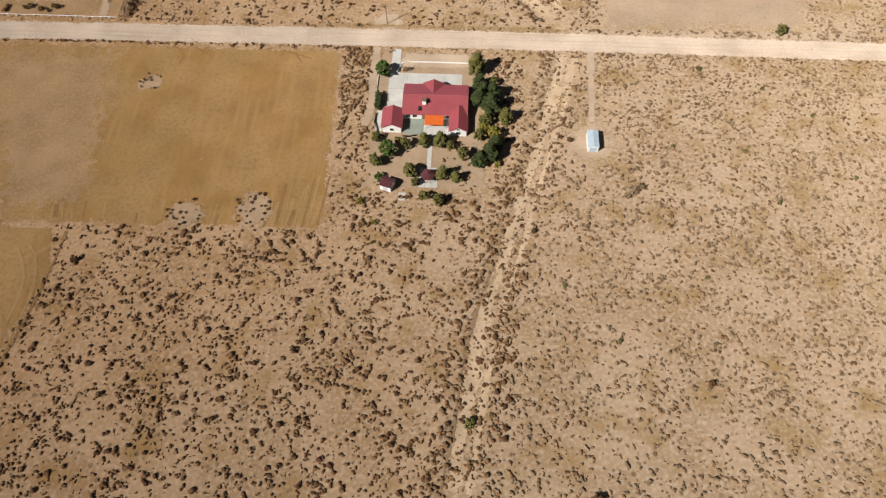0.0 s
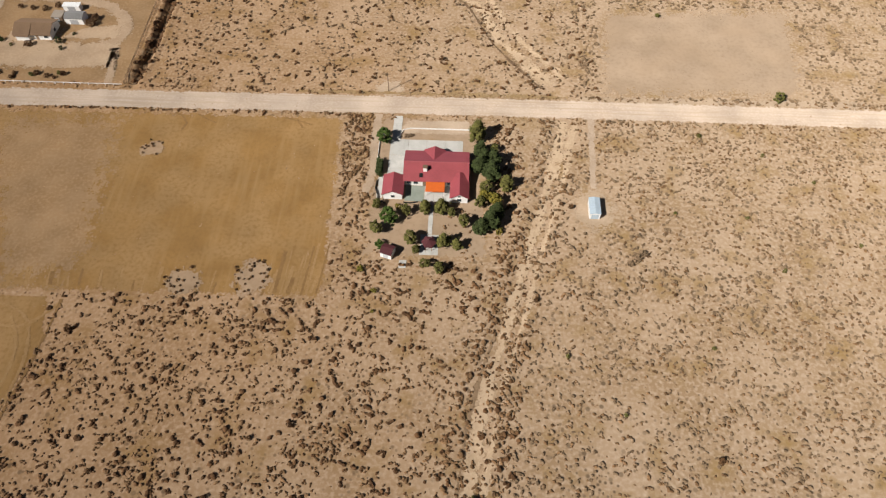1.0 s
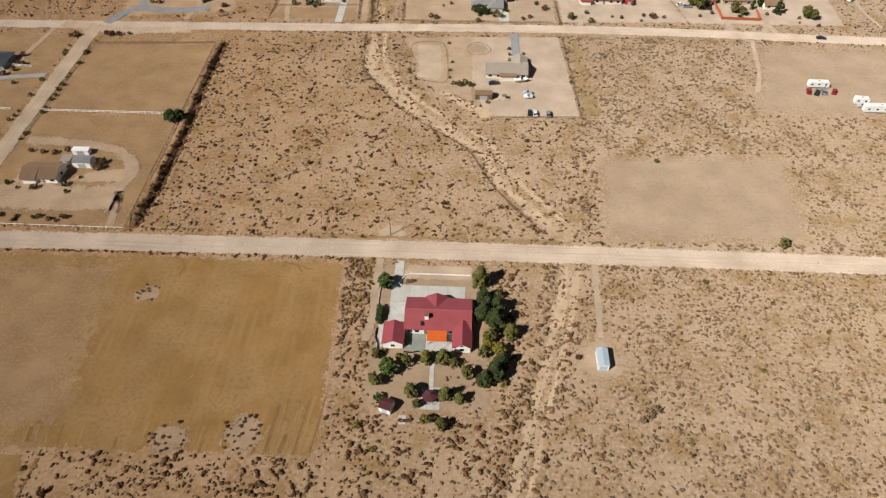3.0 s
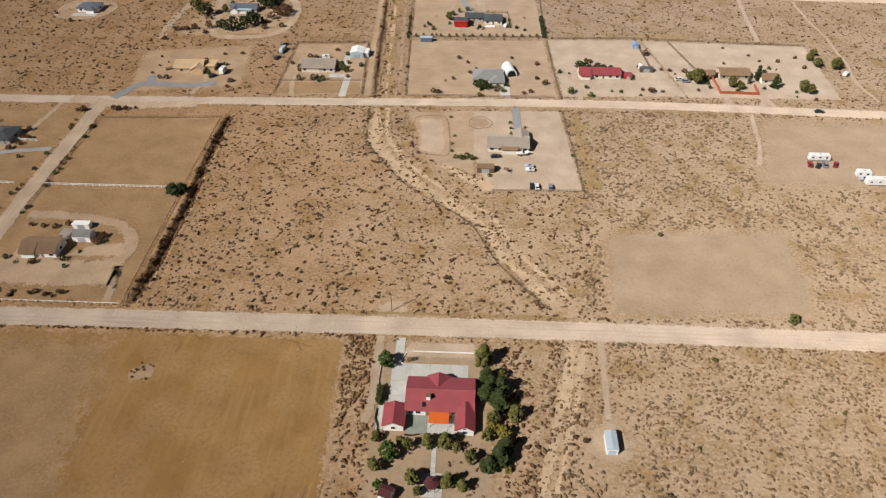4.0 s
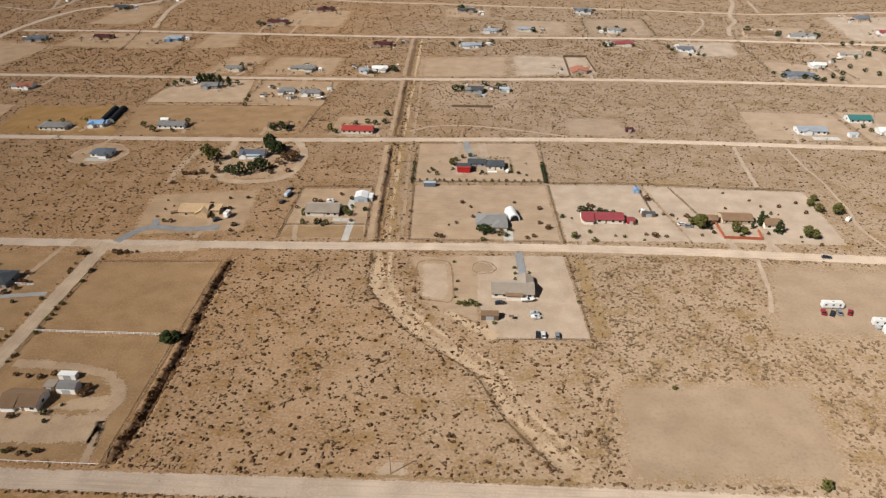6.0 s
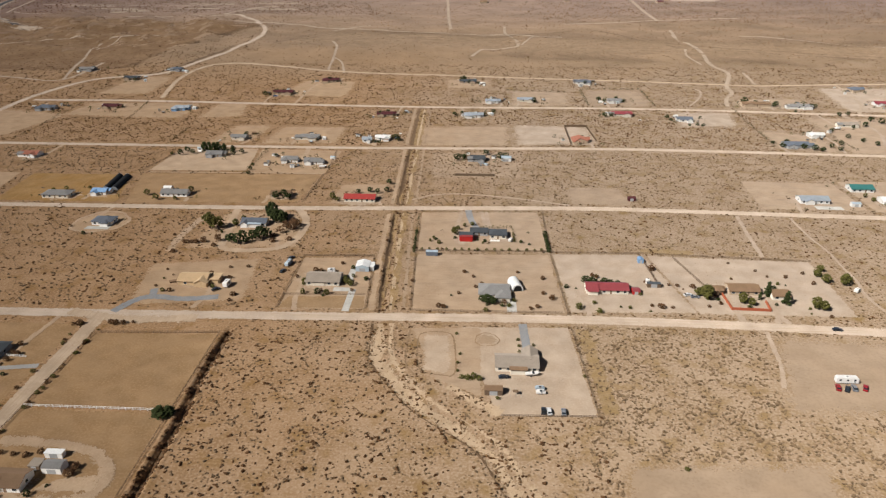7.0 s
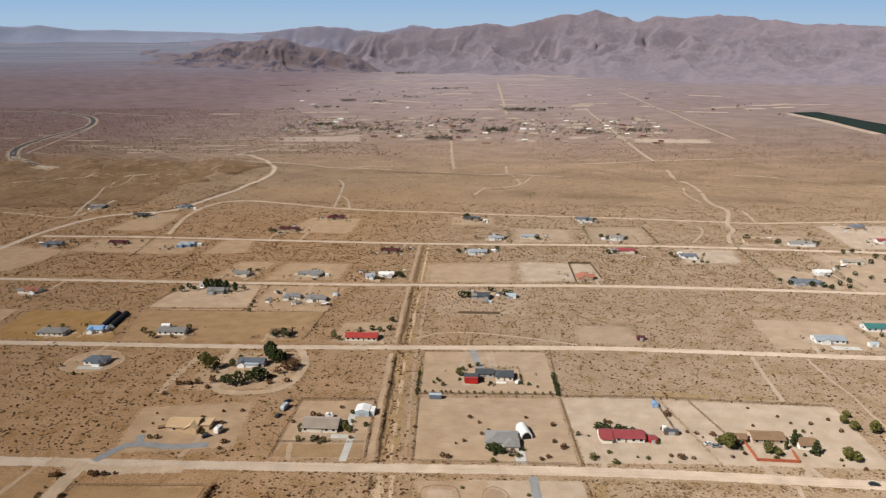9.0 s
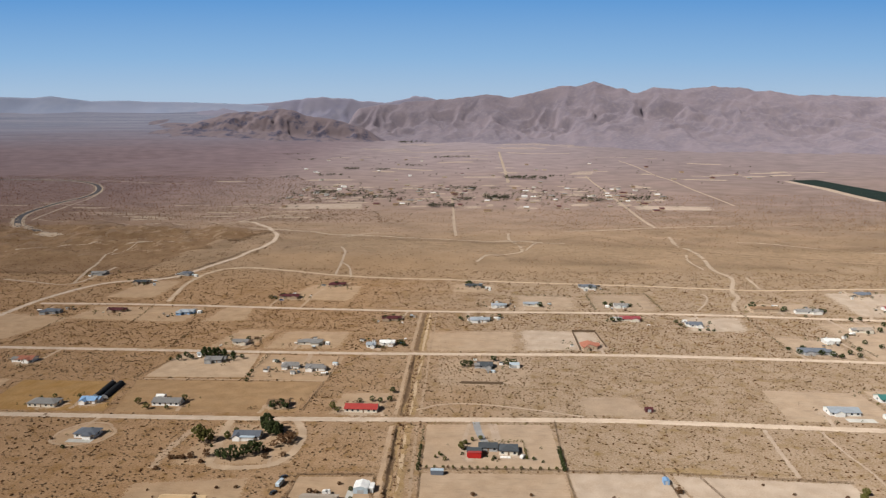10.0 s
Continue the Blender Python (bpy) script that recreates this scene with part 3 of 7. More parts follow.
track(5, (323, 938), (321, 905), (318, 880))
track(3.5, (217, 780), (238, 816), (247, 847), (241, 855))
track(5, (385, 1150), (458, 1121), (571, 1072))
track(4, (360, 752), (372, 700), (352, 648))
track(5, (411, 878), (404, 800), (380, 757))
track(6, (-1046, 1883), (-986, 1783), (-938, 1653), (-920, 1542), (-892, 1398), (-865, 1315))
track(6, (-865, 1330), (-767, 1300), (-640, 1290), (-536, 1285), (-445, 1300))
track(7, (-1125, 2024), (-952, 1948), (-825, 1955))
track(5, (-860, 1420), (-760, 1430), (-640, 1410), (-520, 1425))
track(10, (-463, 1318), (-440, 1370), (-425, 1405), (-392, 1412))
strip("scarp_line", [(-307, 1066), (-266, 1105), (-189, 1118), (-91, 1104), (-39, 1114), (31, 1130), (110, 1165), (166, 1197), (231, 1118), (276, 1060), (347, 1037), (421, 1029), (534, 1001), (900, 975)], 4.0, M_SCARP, 5, 1.9, label="dark eroded bank line across the hills", cat="track", bare=False, wobble=0.6)
strip("scarp_line", [(231, 1135), (276, 1078), (347, 1056), (421, 1046), (534, 1018)], 3.0, M_SCARP, 5, 1.4, label="dark eroded bank line across the hills", cat="track", bare=False, wobble=0.6)
# stream beds
# dark bank colour: eroded earth plus the shade lying in ditch and gully
M_SCARP_F = mat("eroded_bank_soil_and_shade", (0.165, 0.105, 0.06), (0.13, 0.083, 0.048), 5, (0.2, 0.13, 0.078), 0.7, fade=True)
M_BANK = mat("low_bank_soil", (0.27, 0.18, 0.105), (0.22, 0.15, 0.09), 5, (0.31, 0.21, 0.13), 0.7, fade=True)
M_WASH_PALE = mat("pale_wash_sand", (0.455, 0.34, 0.228), (0.40, 0.29, 0.185), 5, (0.5, 0.385, 0.265), 0.7, bump=0.04, fade=True)


def beside(pts, off):
    """A line shifted sideways."""
    p = np.array(pts, float)
    d = np.gradient(p, axis=0)
    d /= np.linalg.norm(d, axis=1)[:, None]
    return [tuple(q) for q in p + off * np.stack([-d[:, 1], d[:, 0]], 1)]


strip("wash_south", WASH_SOUTH[1:], 4.6, M_WASH_PALE, 1, 2.0, 3, "pale sandy dry wash between shrubs", "wash", False, 0.7)
strip("wash_south_arm", beside(WASH_SOUTH[1:], -4.0), 3.4, M_WASH_PALE, 1, 1.65, 3, "side arm of the sandy wash", "wash", False, 0.9)
strip("wash_bank", beside(WASH_SOUTH[1:5], 2.6), 1.5, M_BANK, 3, 0.74, 2, "dark eroded bank of the wash", "bank", False, 0.9)
strip("wash_north", WASH_NORTH[1:], 8.0, M_WASH_PALE, 1, 3.6, 3, "pale sandy dry wash winding through scrub", "wash", False, 0.6)
strip("wash_north_arm", beside(WASH_NORTH[1:], -5.6), 4.4, M_WASH_PALE, 1, 2.15, 3, "side arm of the sandy wash", "wash", False, 0.9)
strip("wash_bank", beside(WASH_NORTH[1:], 4.0), 1.6, M_SCARP_F, 3, 0.79, 2, "dark eroded bank of the wash", "bank", False, 0.9)
strip("wash_bench", [(-14, 279), (-4, 270), (8, 262)], 7, M_WASH_PALE, 2, 2.6, 3, "pale sandy bench below the yard", "wash", False, 0.4)
strip("gully_floor", GULLY, 2.2, M_SCARP_F, 1, 0.8, 3, "dark floor of the eroded gully, shade coloured in", "wash", True, 0.5)
for line in (DITCH, DITCH_FAR, [(-62.5, 631), (-64, 690), (-65.5, 757)]):
    strip("ditch_weeds", beside(line, -3.5), 9.5, M_WEEDS, 1, 2.2, 4, "yellow-brown weeds filling the ditch strip", "weeds", False, 0.4)
    strip("wash_ditch", beside(line, -4.5), 2.6, M_WASH_PALE, 3, 1.0, 4, "sandy floor of the drainage ditch", "wash", False, 0.6)
    strip("ditch_bank", beside(line, 1.0), 4.4, M_SCARP_F, 4, 1.4, 3, "dark eroded bank of the ditch, shade coloured in", "bank", True, 0.6)
    strip("verge_track", beside(line, 5.2), 4.2, M_LOT, 3, 1.4, 5, "flattened dirt track beside the ditch", "track", True, 0.2)
    strip("verge_track", beside(line, -11.0), 3.0, M_LOT_TAN, 3, 1.2, 5, "flattened dirt track beside the ditch", "track", False, 0.2)
strip("verge_weeds", [(-60, 187.3), (-10, 187.6), (36, 187.8)], 2.8, M_WEEDS, 3, 1.35, 4, "yellow dry weeds along the road", "weeds", False, 0.6)
strip("wash_spur", [(40, 186), (60, 187), (110, 188), (140, 188)], 5, M_WASH, 1, 2.0, 5, "sandy shoulder along the road", "wash", False, 0.4)

# block south of the first road
lot("field_west", [(-133.7, 102), (-38.6, 103), (-41, 176), (-172, 175)], M_FIELD, 0, 3.5, "brown tilled field left bare")
lot("field_west_fallow", [(-133.7, 101.6), (-107, 102.5), (-113, 176), (-172, 175)], M_FIELD_GREY, 1, 16, "greyish fallow part of the field")
lot("bare_corner", [(-123, 48), (-114, 88), (-117, 101), (-180, 101)], M_FIELD, 0, 3.0, "bare dirt corner with wheel tracks")
M_FURROW = mat("turned_pale_furrow", (0.335, 0.208, 0.092), (0.305, 0.182, 0.072), 3, (0.36, 0.232, 0.11), 0.7, fade=True)
M_RUT = mat("dark_wheel_rut", (0.235, 0.135, 0.055), (0.265, 0.155, 0.062), 3, (0.2, 0.115, 0.047), 0.7, fade=True)
rng = np.random.RandomState(41)
for k in range(30):
    x = (-56.5 + 1.25 * k + rng.uniform(-0.5, 0.5)) if k < 13 else rng.uniform(-131, -70)
    top = rng.uniform(108, 124) if k < 13 else rng.uniform(107, 113)
    lean = (x + 86) * 0.03 + rng.uniform(-0.4, 0.4)
    strip("furrow", [(x, 104 + rng.uniform(-0.5, 1)), (x + lean * 0.5, (104 + top) / 2), (x + lean, top)], rng.uniform(0.8, 1.7), M_FURROW if k % 3 else M_RUT, 2, 0.39, 3, "shallow turned furrow at the edge of the field", "furrow", False, 0.4)
for pts in ([(-100, 175), (-96, 173), (-94.5, 169), (-96, 166.5)], [(-92, 174.5), (-88, 172), (-85, 170.5)], [(-62, 174), (-56, 172.5), (-52, 171)], [(-57.5, 173.5), (-55, 169.5)]):
    strip("wheel_mark", pts, 1.1, M_RUT, 2, 0.5, 3, "dark wheel mark curving over the field", "track", False, 0.4)
for pts in ([(-121, 52), (-117.5, 70), (-117, 84), (-121, 95), (-133, 99)], [(-123.5, 60), (-120, 74), (-120.5, 86), (-126, 94)], [(-140, 84), (-128, 80), (-121, 70), (-119.5, 55)], [(-140, 96), (-126, 90), (-119, 92), (-113.5, 99)]):
    strip("wheel_mark", pts, 1.6, M_FURROW, 3, 0.7, 3, "pale wheel mark on the bare corner", "track", False, 0.3)
strip("bank", [(-113.5, 100), (-114.2, 86), (-117, 66), (-121, 48)], 1.3, M_RUT, 3, 0.55, 3, "low dark bank beside the bare corner", "bank", False, 0.6)
for cx, cy, rx, ry in ((-103.5, 158, 4.5, 4.5), (-80.5, 107, 7, 6), (-60.5, 109.5, 7, 8)):
    oval("scrub_island", cx, cy, rx, ry, M_LOT_TAN, 3, "uncleared island of scrub left in the field", bare=False, soft=0.6)
lot("yard_main", [(-30, 118), (9, 118), (4, 176), (-29, 177)], M_LOT_TAN, 0, 3.0, "dusty tan yard round the house", bare=False)
lot("yard_front", [(-22.5, 168), (2, 168.3), (2.2, 175), (-20, 175)], M_LOT_PALE, 2, 1.0, "pale bare front yard")
strip("track", [(-29.5, 177), (-30, 165), (-29, 150), (-31, 142)], 3.5, M_TRACK, 3, 1.0, label="pale dirt drive beside the hedge", cat="track")
oval("shed_pad", 41, 138.5, 8, 10, M_WASH, 1, "trampled pale dirt round the metal shed", soft=0.6)

# block between the first and second road
lot("field_east", [(47, 188), (121, 190), (126, 241), (49.4, 236.5)], M_LOT_TAN, 0, 7, "smooth scraped tan dirt field")
lot("yard_west_drive", [(-190, 193), (-127, 195), (-129, 211), (-188, 211)], M_LOT_PALE, 3, 4.0, "pale worn turning area before the white house")
lot("yard_west_drive", [(-156, 211), (-131, 211), (-131, 222), (-147, 218)], M_LOT_PALE, 3, 3.0, "pale worn ground beside the outbuilding")
lot("yard_west", [(-190, 187), (-121.5, 189), (-124, 255), (-184, 255)], M_FIELD_GREY, 0, 1.5, "bare dirt yard with an oval drive")
lot("field_fenced", [(-182, 257.5), (-123.5, 257.5), (-123, 314), (-183, 312)], M_FIELD_GREY, 0, 1.0, "bare brown fenced field")
lot("yard_far_west", [(-235, 240), (-193.5, 240), (-194, 320), (-250, 320)], M_FIELD_GREY, 0, 1.5, "bare dirt yard behind a white fence")
lot("yard_grey_house", [(6, 260), (46, 261.5), (41.5, 329), (-10, 327)], M_LOT_PALE, 0, 1.0, "pale scraped yard round the grey house")
lot("yard_grey_house_west", [(-20, 284), (0, 272), (0, 327), (-34, 325)], M_LOT, 1, 1.5, "scraped dirt beside the riding pens")
RING = [(-13, 286), (-25, 288), (-28.5, 293), (-30, 315), (-28.5, 321.5), (-16, 322), (-13, 318), (-11.5, 300), (-11, 289), (-13, 286)]
lot("paddock", [(-26, 289), (-12.5, 287), (-14.5, 320), (-28.5, 320)], M_LOT_PALE, 2, 3.0, "pale oval paddock of scraped dirt")
strip("paddock_edge", RING, 1.1, M_BANK, 4, 0.52, 2, "dark worn edge round the paddock", "bank", False, 0.5)
strip("paddock_edge", [(-34, 324), (-35, 305), (-33, 290), (-22, 280)], 1.3, M_BANK, 4, 0.62, 2, "dark worn edge west of the paddock", "bank", False, 0.5)
strip("track", [(38, 326), (40, 300), (36, 288), (26, 284), (12, 283), (-4, 288)], 5, M_LOT_PALE, 3, 1.6, label="pale drive circling the grey house", cat="track")
oval("pen_edge", 2.4, 316, 6.0, 6.0, M_BANK, 4, "dark worn edge round the riding pen", hole=0.86, bare=False, soft=0.48)
oval("round_pen", 2.4, 316, 5.5, 5.5, M_LOT_TAN, 3, "round riding pen of brown dirt", soft=0.5)
lot("weeds_edge", [(47.5, 262), (56, 263), (52, 328), (43.5, 329)], M_WEEDS, 1, 2.5, "yellow dry weeds along the lot line", bare=False)
lot("yard_trailers", [(120, 267), (215, 268), (215, 325), (136, 326)], M_LOT_TAN, 0, 9, "bare dirt yard with parked trailers")

# block between the second and third road
lot("yard_wood_house", [(-182, 338), (-122, 346), (-128, 398), (-190, 388)], M_LOT, 0, 4.0, "bare graded building site")
lot("yard_taupe_house", [(-104, 339), (-58.5, 341), (-63, 402), (-104, 400)], M_LOT, 0, 1.5, "bare dirt yard round the taupe house")
lot("yard_front_strip", [(-104, 340), (-59, 342), (-61, 355), (-101, 353)], M_FIELD_GREY, 1, 1.0, "brown scraped strip along the road")
lot("yard_hip_house", [(-36, 341), (42, 342), (39, 411), (-39, 408)], M_LOT, 0, 1.5, "bare dirt yard round the hipped house")
lot("yard_long_red", [(44, 343), (108, 346), (94, 414), (40.5, 412)], M_LOT_PALE, 0, 1.5, "pale bare yard round the long red house")
lot("yard_terracotta", [(108, 345), (186, 346), (188, 409), (95, 413)], M_LOT_PALE, 0, 2.0, "pale bare yard round the terracotta wall")
lot("yard_orchard", [(-39, 413), (39.5, 416), (37, 478), (-41, 474)], M_LOT, 0, 1.0, "bare dirt lot ringed by young trees")
lot("yard_trees", [(-180, 406), (-108, 412), (-122, 470), (-172, 468)], M_LOT, 0, 5.0, "worn dirt yard under dark trees", bare=False)
strip("track", [(-167, 476), (-166, 462), (-161.5, 439), (-159, 417), (-155, 407), (-135, 407.5), (-120, 411), (-113.5, 428), (-114, 452), (-121, 469), (-127, 477)], 6.5, M_LOT_PALE, 3, 1.6, label="pale looping drive round the trees", cat="track")
strip("track", [(-124, 413), (-125.5, 428), (-136, 433)], 3.0, M_TRACK, 4, 1.0, label="pale drive under the trees", cat="track")
strip("track", [(-186, 404), (-188, 421), (-187, 442), (-184, 462)], 7.0, M_TRACK, 3, 2.6, label="pale worn track beside the grove", cat="track", bare=False, wobble=0.3)
strip("road_mouth", [(-206, 331.5), (-186, 326), (-165, 325), (-140, 328)], 9, M_ROAD_NS, 5, 3.0, label="splayed pale dirt mouth of the side road")
oval("yard_blue_house", -249, 446, 19, 18, M_LOT, 0, "round bare yard with a wheel track")
oval("track_ring", -249, 446, 18.5, 18.5, M_TRACK, 2, "pale circling wheel track", hole=0.86, bare=False)
lot("field_far_west", [(-345, 385), (-290, 395), (-300, 425), (-360, 420)], M_LOT, 0, 3.0, "bare patch in the scrub")
lot("weeds_line", [(92, 414), (125, 413), (125, 422), (92, 424)], M_WEEDS, 0, 3.0, "yellow dry weeds along the fence", bare=False)

# blocks farther off
lot("field_brown_middle", [(-250, 480), (-129, 488), (-126, 548), (-266, 544)], M_FIELD_GREY, 0, 1.5, "brown bare field behind houses")
lot("field_tan_west", [(-345, 480), (-256, 481), (-272, 541), (-352, 540)], M_FIELD, 0, 2.0, "tan bare yard with sheds")
lot("field_edge_west", [(-470, 478), (-352, 480), (-362, 542), (-470, 540)], M_LOT, 0, 2.0, "tan bare field by the road")
lot("yard_pines", [(-265, 551), (-186, 554), (-194, 614), (-262, 612)], M_LOT_PALE, 0, 2.0, "pale yard round the house with tall trees")
lot("yard_two_grey", [(-186, 552), (-123, 549), (-120, 612), (-192, 613)], M_LOT, 0, 2.0, "tan yard round two grey houses")
lot("yard_red_long", [(-108, 486), (-70, 487), (-70, 530), (-106, 526)], M_LOT, 0, 3.0, "dirt yard round the bright red roof")
lot("yard_by_berm", [(-40, 545), (30, 548), (36, 616), (-44, 612)], M_LOT_TAN, 0, 4.0, "scraped dirt behind an earth berm", bare=False)
lot("yard_pale_east", [(190, 492), (262, 492), (262, 548), (194, 551)], M_LOT, 0, 2.0, "pale scraped lot beside the road")
lot("yard_teal_east", [(265, 490), (330, 490), (330, 556), (266, 553)], M_LOT, 0, 2.0, "pale yard round a teal-roofed house")
lot("patch_middle", [(60, 494), (105, 493), (100, 530), (62, 530)], M_LOT_TAN, 0, 4.0, "scraped bare patch in scrub")
def far_yard(material, *corners):
    return lot("far_yard", corners, material, 0, 9.0, "scraped pale dirt yard in the distance")


far_yard(M_LOT, (-201, 624), (-128, 630), (-127, 687), (-194, 689))
far_yard(M_LOT, (-62, 627), (26, 632), (26, 700), (-62, 690))
far_yard(M_LOT_PALE, (28, 632), (104, 642), (100, 698), (25, 703))
far_yard(M_LOT_PALE, (186, 700), (247, 703), (252, 757), (192, 758))
far_yard(M_LOT, (256, 634), (308, 622), (309, 682), (255, 697))
far_yard(M_LOT, (310, 622), (420, 620), (420, 740), (318, 745))
far_yard(M_LOT, (-290, 708), (-240, 716), (-250, 770), (-285, 771))
far_yard(M_LOT, (-430, 712), (-300, 706), (-300, 770), (-425, 768))
far_yard(M_LOT, (-560, 630), (-440, 640), (-420, 720), (-520, 740))
far_yard(M_LOT, (28, 770), (92, 775), (98, 832), (28, 840))
far_yard(M_LOT_TAN, (110, 775), (180, 776), (177, 846), (112, 844))
far_yard(M_LOT, (264, 772), (345, 770), (345, 820), (268, 812))
far_yard(M_LOT_PALE, (372, 764), (480, 760), (480, 870), (380, 868))
far_yard(M_LOT, (-236, 800), (-150, 800), (-150, 876), (-215, 880))
far_yard(M_LOT, (-45, 845), (10, 845), (10, 890), (-48, 892))
far_yard(M_LOT, (-440, 800), (-375, 800), (-380, 890), (-430, 890))
far_yard(M_LOT, (-250, 628), (-205, 628), (-198, 690), (-240, 690))

# scrub-covered hills and the plain behind them
M_HILL = mat("hill_scrub_cover", (0.195, 0.12, 0.065), (0.235, 0.15, 0.084), 30, (0.165, 0.1, 0.055), 4, fade=True)
lot("hill_cover", [(-1250, 905), (-460, 905), (-345, 1225), (-1250, 1300)], M_HILL, 0, 35, "brown scrub cover on the western hills", False)
M_HILL_L = mat("thin_hill_scrub_cover", (0.252, 0.176, 0.112), (0.275, 0.194, 0.125), 40, (0.21, 0.145, 0.092), 5, fade=True)
lot("hill_cover", [(-330, 1000), (700, 935), (700, 1110), (-310, 1190)], M_HILL_L, 0, 75, "brown scrub cover on the low hills", False)

# the distant settlement and fields
rng = np.random.RandomState(11)
lot("far_field", [(-448, 1490), (-262, 1497), (-277, 1580), (-448, 1556)], M_YARD_FAR, 1, 8.0, "tan bare field before the distant town")
lot("green_field", [(845, 2085), (872, 1640), (1010, 1620), (925, 2088)], M_GRASS, 2, 6.0, "dark green irrigated field")
lot("green_field_edge", [(820, 2060), (845, 1640), (875, 1640), (848, 2060)], M_YARD_FAR, 1, 6.0, "pale bare strip beside the green field")
lot("far_yard", [(300, 1500), (470, 1492), (470, 1560), (300, 1575)], M_YARD_FAR, 1, 22.0, "tan bare field before the distant town")
lot("green_field_edge", [(840, 1905), (848, 1700), (868, 1700), (862, 1900)], M_TRACK_FAR, 3, 5.0, "white gravel strip beside the green field")
for k in range(112):
    x, y = rng.uniform(-500, 420), rng.uniform(1500, 1930)
    w, d = rng.uniform(18, 60), rng.uniform(18, 50)
    if k > 66:
        x, y = rng.uniform(-800, 950), rng.uniform(2000, 3000)
        w, d = rng.uniform(40, 150), rng.uniform(20, 60)
    if k > 96:
        x, y, w, d = rng.uniform(-900, 500), rng.uniform(3000, 3900), rng.uniform(100, 300), rng.uniform(25, 60)
    lot("far_yard", [(x, y), (x + w, y + rng.uniform(-6, 6)), (x + w, y + d), (x, y + d)], M_YARD_FAR, 1, 0.42 * min(w, d), "pale dirt yard on the distant plain")
for k in range(16):
    x, y = rng.uniform(-1100, -420), rng.uniform(1330, 1560)
    lot("pale_flat", [(x, y), (x + rng.uniform(40, 120), y + rng.uniform(-8, 8)), (x + 90, y + 14), (x, y + 12)], M_TRACK_FAR, 1, 6, "pale sandy flat on the western plain", False)


# ---- mountains ----
def crest(x, knots):
    return np.interp(x, [k[0] for k in knots], [k[1] for k in knots])


def spurs(X, Y, size, seed):
    """Sharp crests with rounded hollows between them, from 0 to 1."""
    out = np.empty(X.size)
    for k, (x, y) in enumerate(zip(X.ravel(), Y.ravel())):
        out[k] = noise.noise(Vector((x / size + seed, y / size, seed * 0.37)))
    return 1 - np.clip(np.abs(out.reshape(X.shape)) * 2.0, 0, 1)


def range_mesh(name, xs, ys, knots, foot, top, material, label, seed, rough=1.0, spur=300, back=None, lean=0.0, cliff=0.0):
    """A mountain range: a crest line of given heights over a plain, cut by spurs and gullies that run down from it.
    foot, top: where the slopes begin and the crest stands, numbers or knots over x. cliff: share of the height that stands steep."""
    X, Y = np.meshgrid(xs, ys)
    base = ground_z(X, Y)
    low = crest(X, foot) if isinstance(foot, list) else foot
    high = crest(X, top) if isinstance(top, list) else top
    span = high - low
    # foothills wander in and out
    low = low + 0.16 * span * waves(X, Y * 0, spur * 1.6, seed + 5, 3)
    t = np.clip((Y - low) / (high - low), 0, 1)
    rise = 0.45 * t + 0.55 * t * t
    if cliff:
        rise = (1 - cliff) * rise + cliff * smooth(0.55, 0.75, t + 0.1 * waves(X, Y, 160, seed + 9, 3))
    if back is not None:
        rise = rise * (1 - 0.9 * smooth(high, high + back, Y))
    U = X + lean * Y
    bend = spur * 0.5 * waves(X, Y, spur * 2.2, seed + 2, 2)
    big = spurs(U + bend, Y * 0.32, spur, seed)
    mid = spurs(U + bend * 0.7, Y * 0.5, spur * 0.42, seed + 3)
    fine = spurs(U, Y * 0.7, spur * 0.16, seed + 6)
    rid = 0.6 * big + (0.16 + 0.16 * (1 - big)) * mid * 1.3 + 0.08 * fine
    H = crest(X, knots)
    body_h = np.clip(H - base, 0, None)
    # gullies cut deepest half way up; the crest stays whole
    depth = rough * (0.85 - 0.75 * smooth(0.6, 1.0, t))
    Z = base - 4 + (body_h + 4) * rise * np.clip(1 - depth * (1 - np.clip(rid, 0, 1)), 0.1, 1)
    edge = smooth(xs[0], xs[0] + 150, X) * (1 - smooth(xs[-1] - 150, xs[-1], X))
    Z = base - 4 + (Z - base + 4) * edge
    ob = mesh_object(name, np.stack([X.ravel(), Y.ravel(), Z.ravel()], 1), grid_faces(len(xs), len(ys)), material, True)
    return tagged(ob, label, "mountain", kind="structure")


range_mesh("mountain_range", np.arange(-1000, 3400, 10.0), np.arange(2700, 4960, 11.0),
           [(-1000, 380), (-842, 438), (-652, 463), (-462, 477), (-236, 490), (-12, 516), (152, 491), (260, 518), (348, 544), (435, 559), (555, 556), (661, 583), (755, 546), (919, 521), (1029, 538), (1155, 521),
            (1336, 536), (1441, 523), (1574, 510), (1708, 481), (1824, 473), (1966, 467), (2211, 449), (3400, 430)],
           [(-800, 4150), (-300, 4050), (300, 3750), (800, 3350), (1500, 2950), (2200, 2800), (3500, 2800)], [(-800, 4750), (-300, 4750), (300, 4650), (800, 4500), (1500, 4300), (2200, 4150), (3500, 4100)],
           M_MOUNTAIN, "broad bare mauve-brown desert mountain range", 21, 0.92, 220, 500, 0.1)
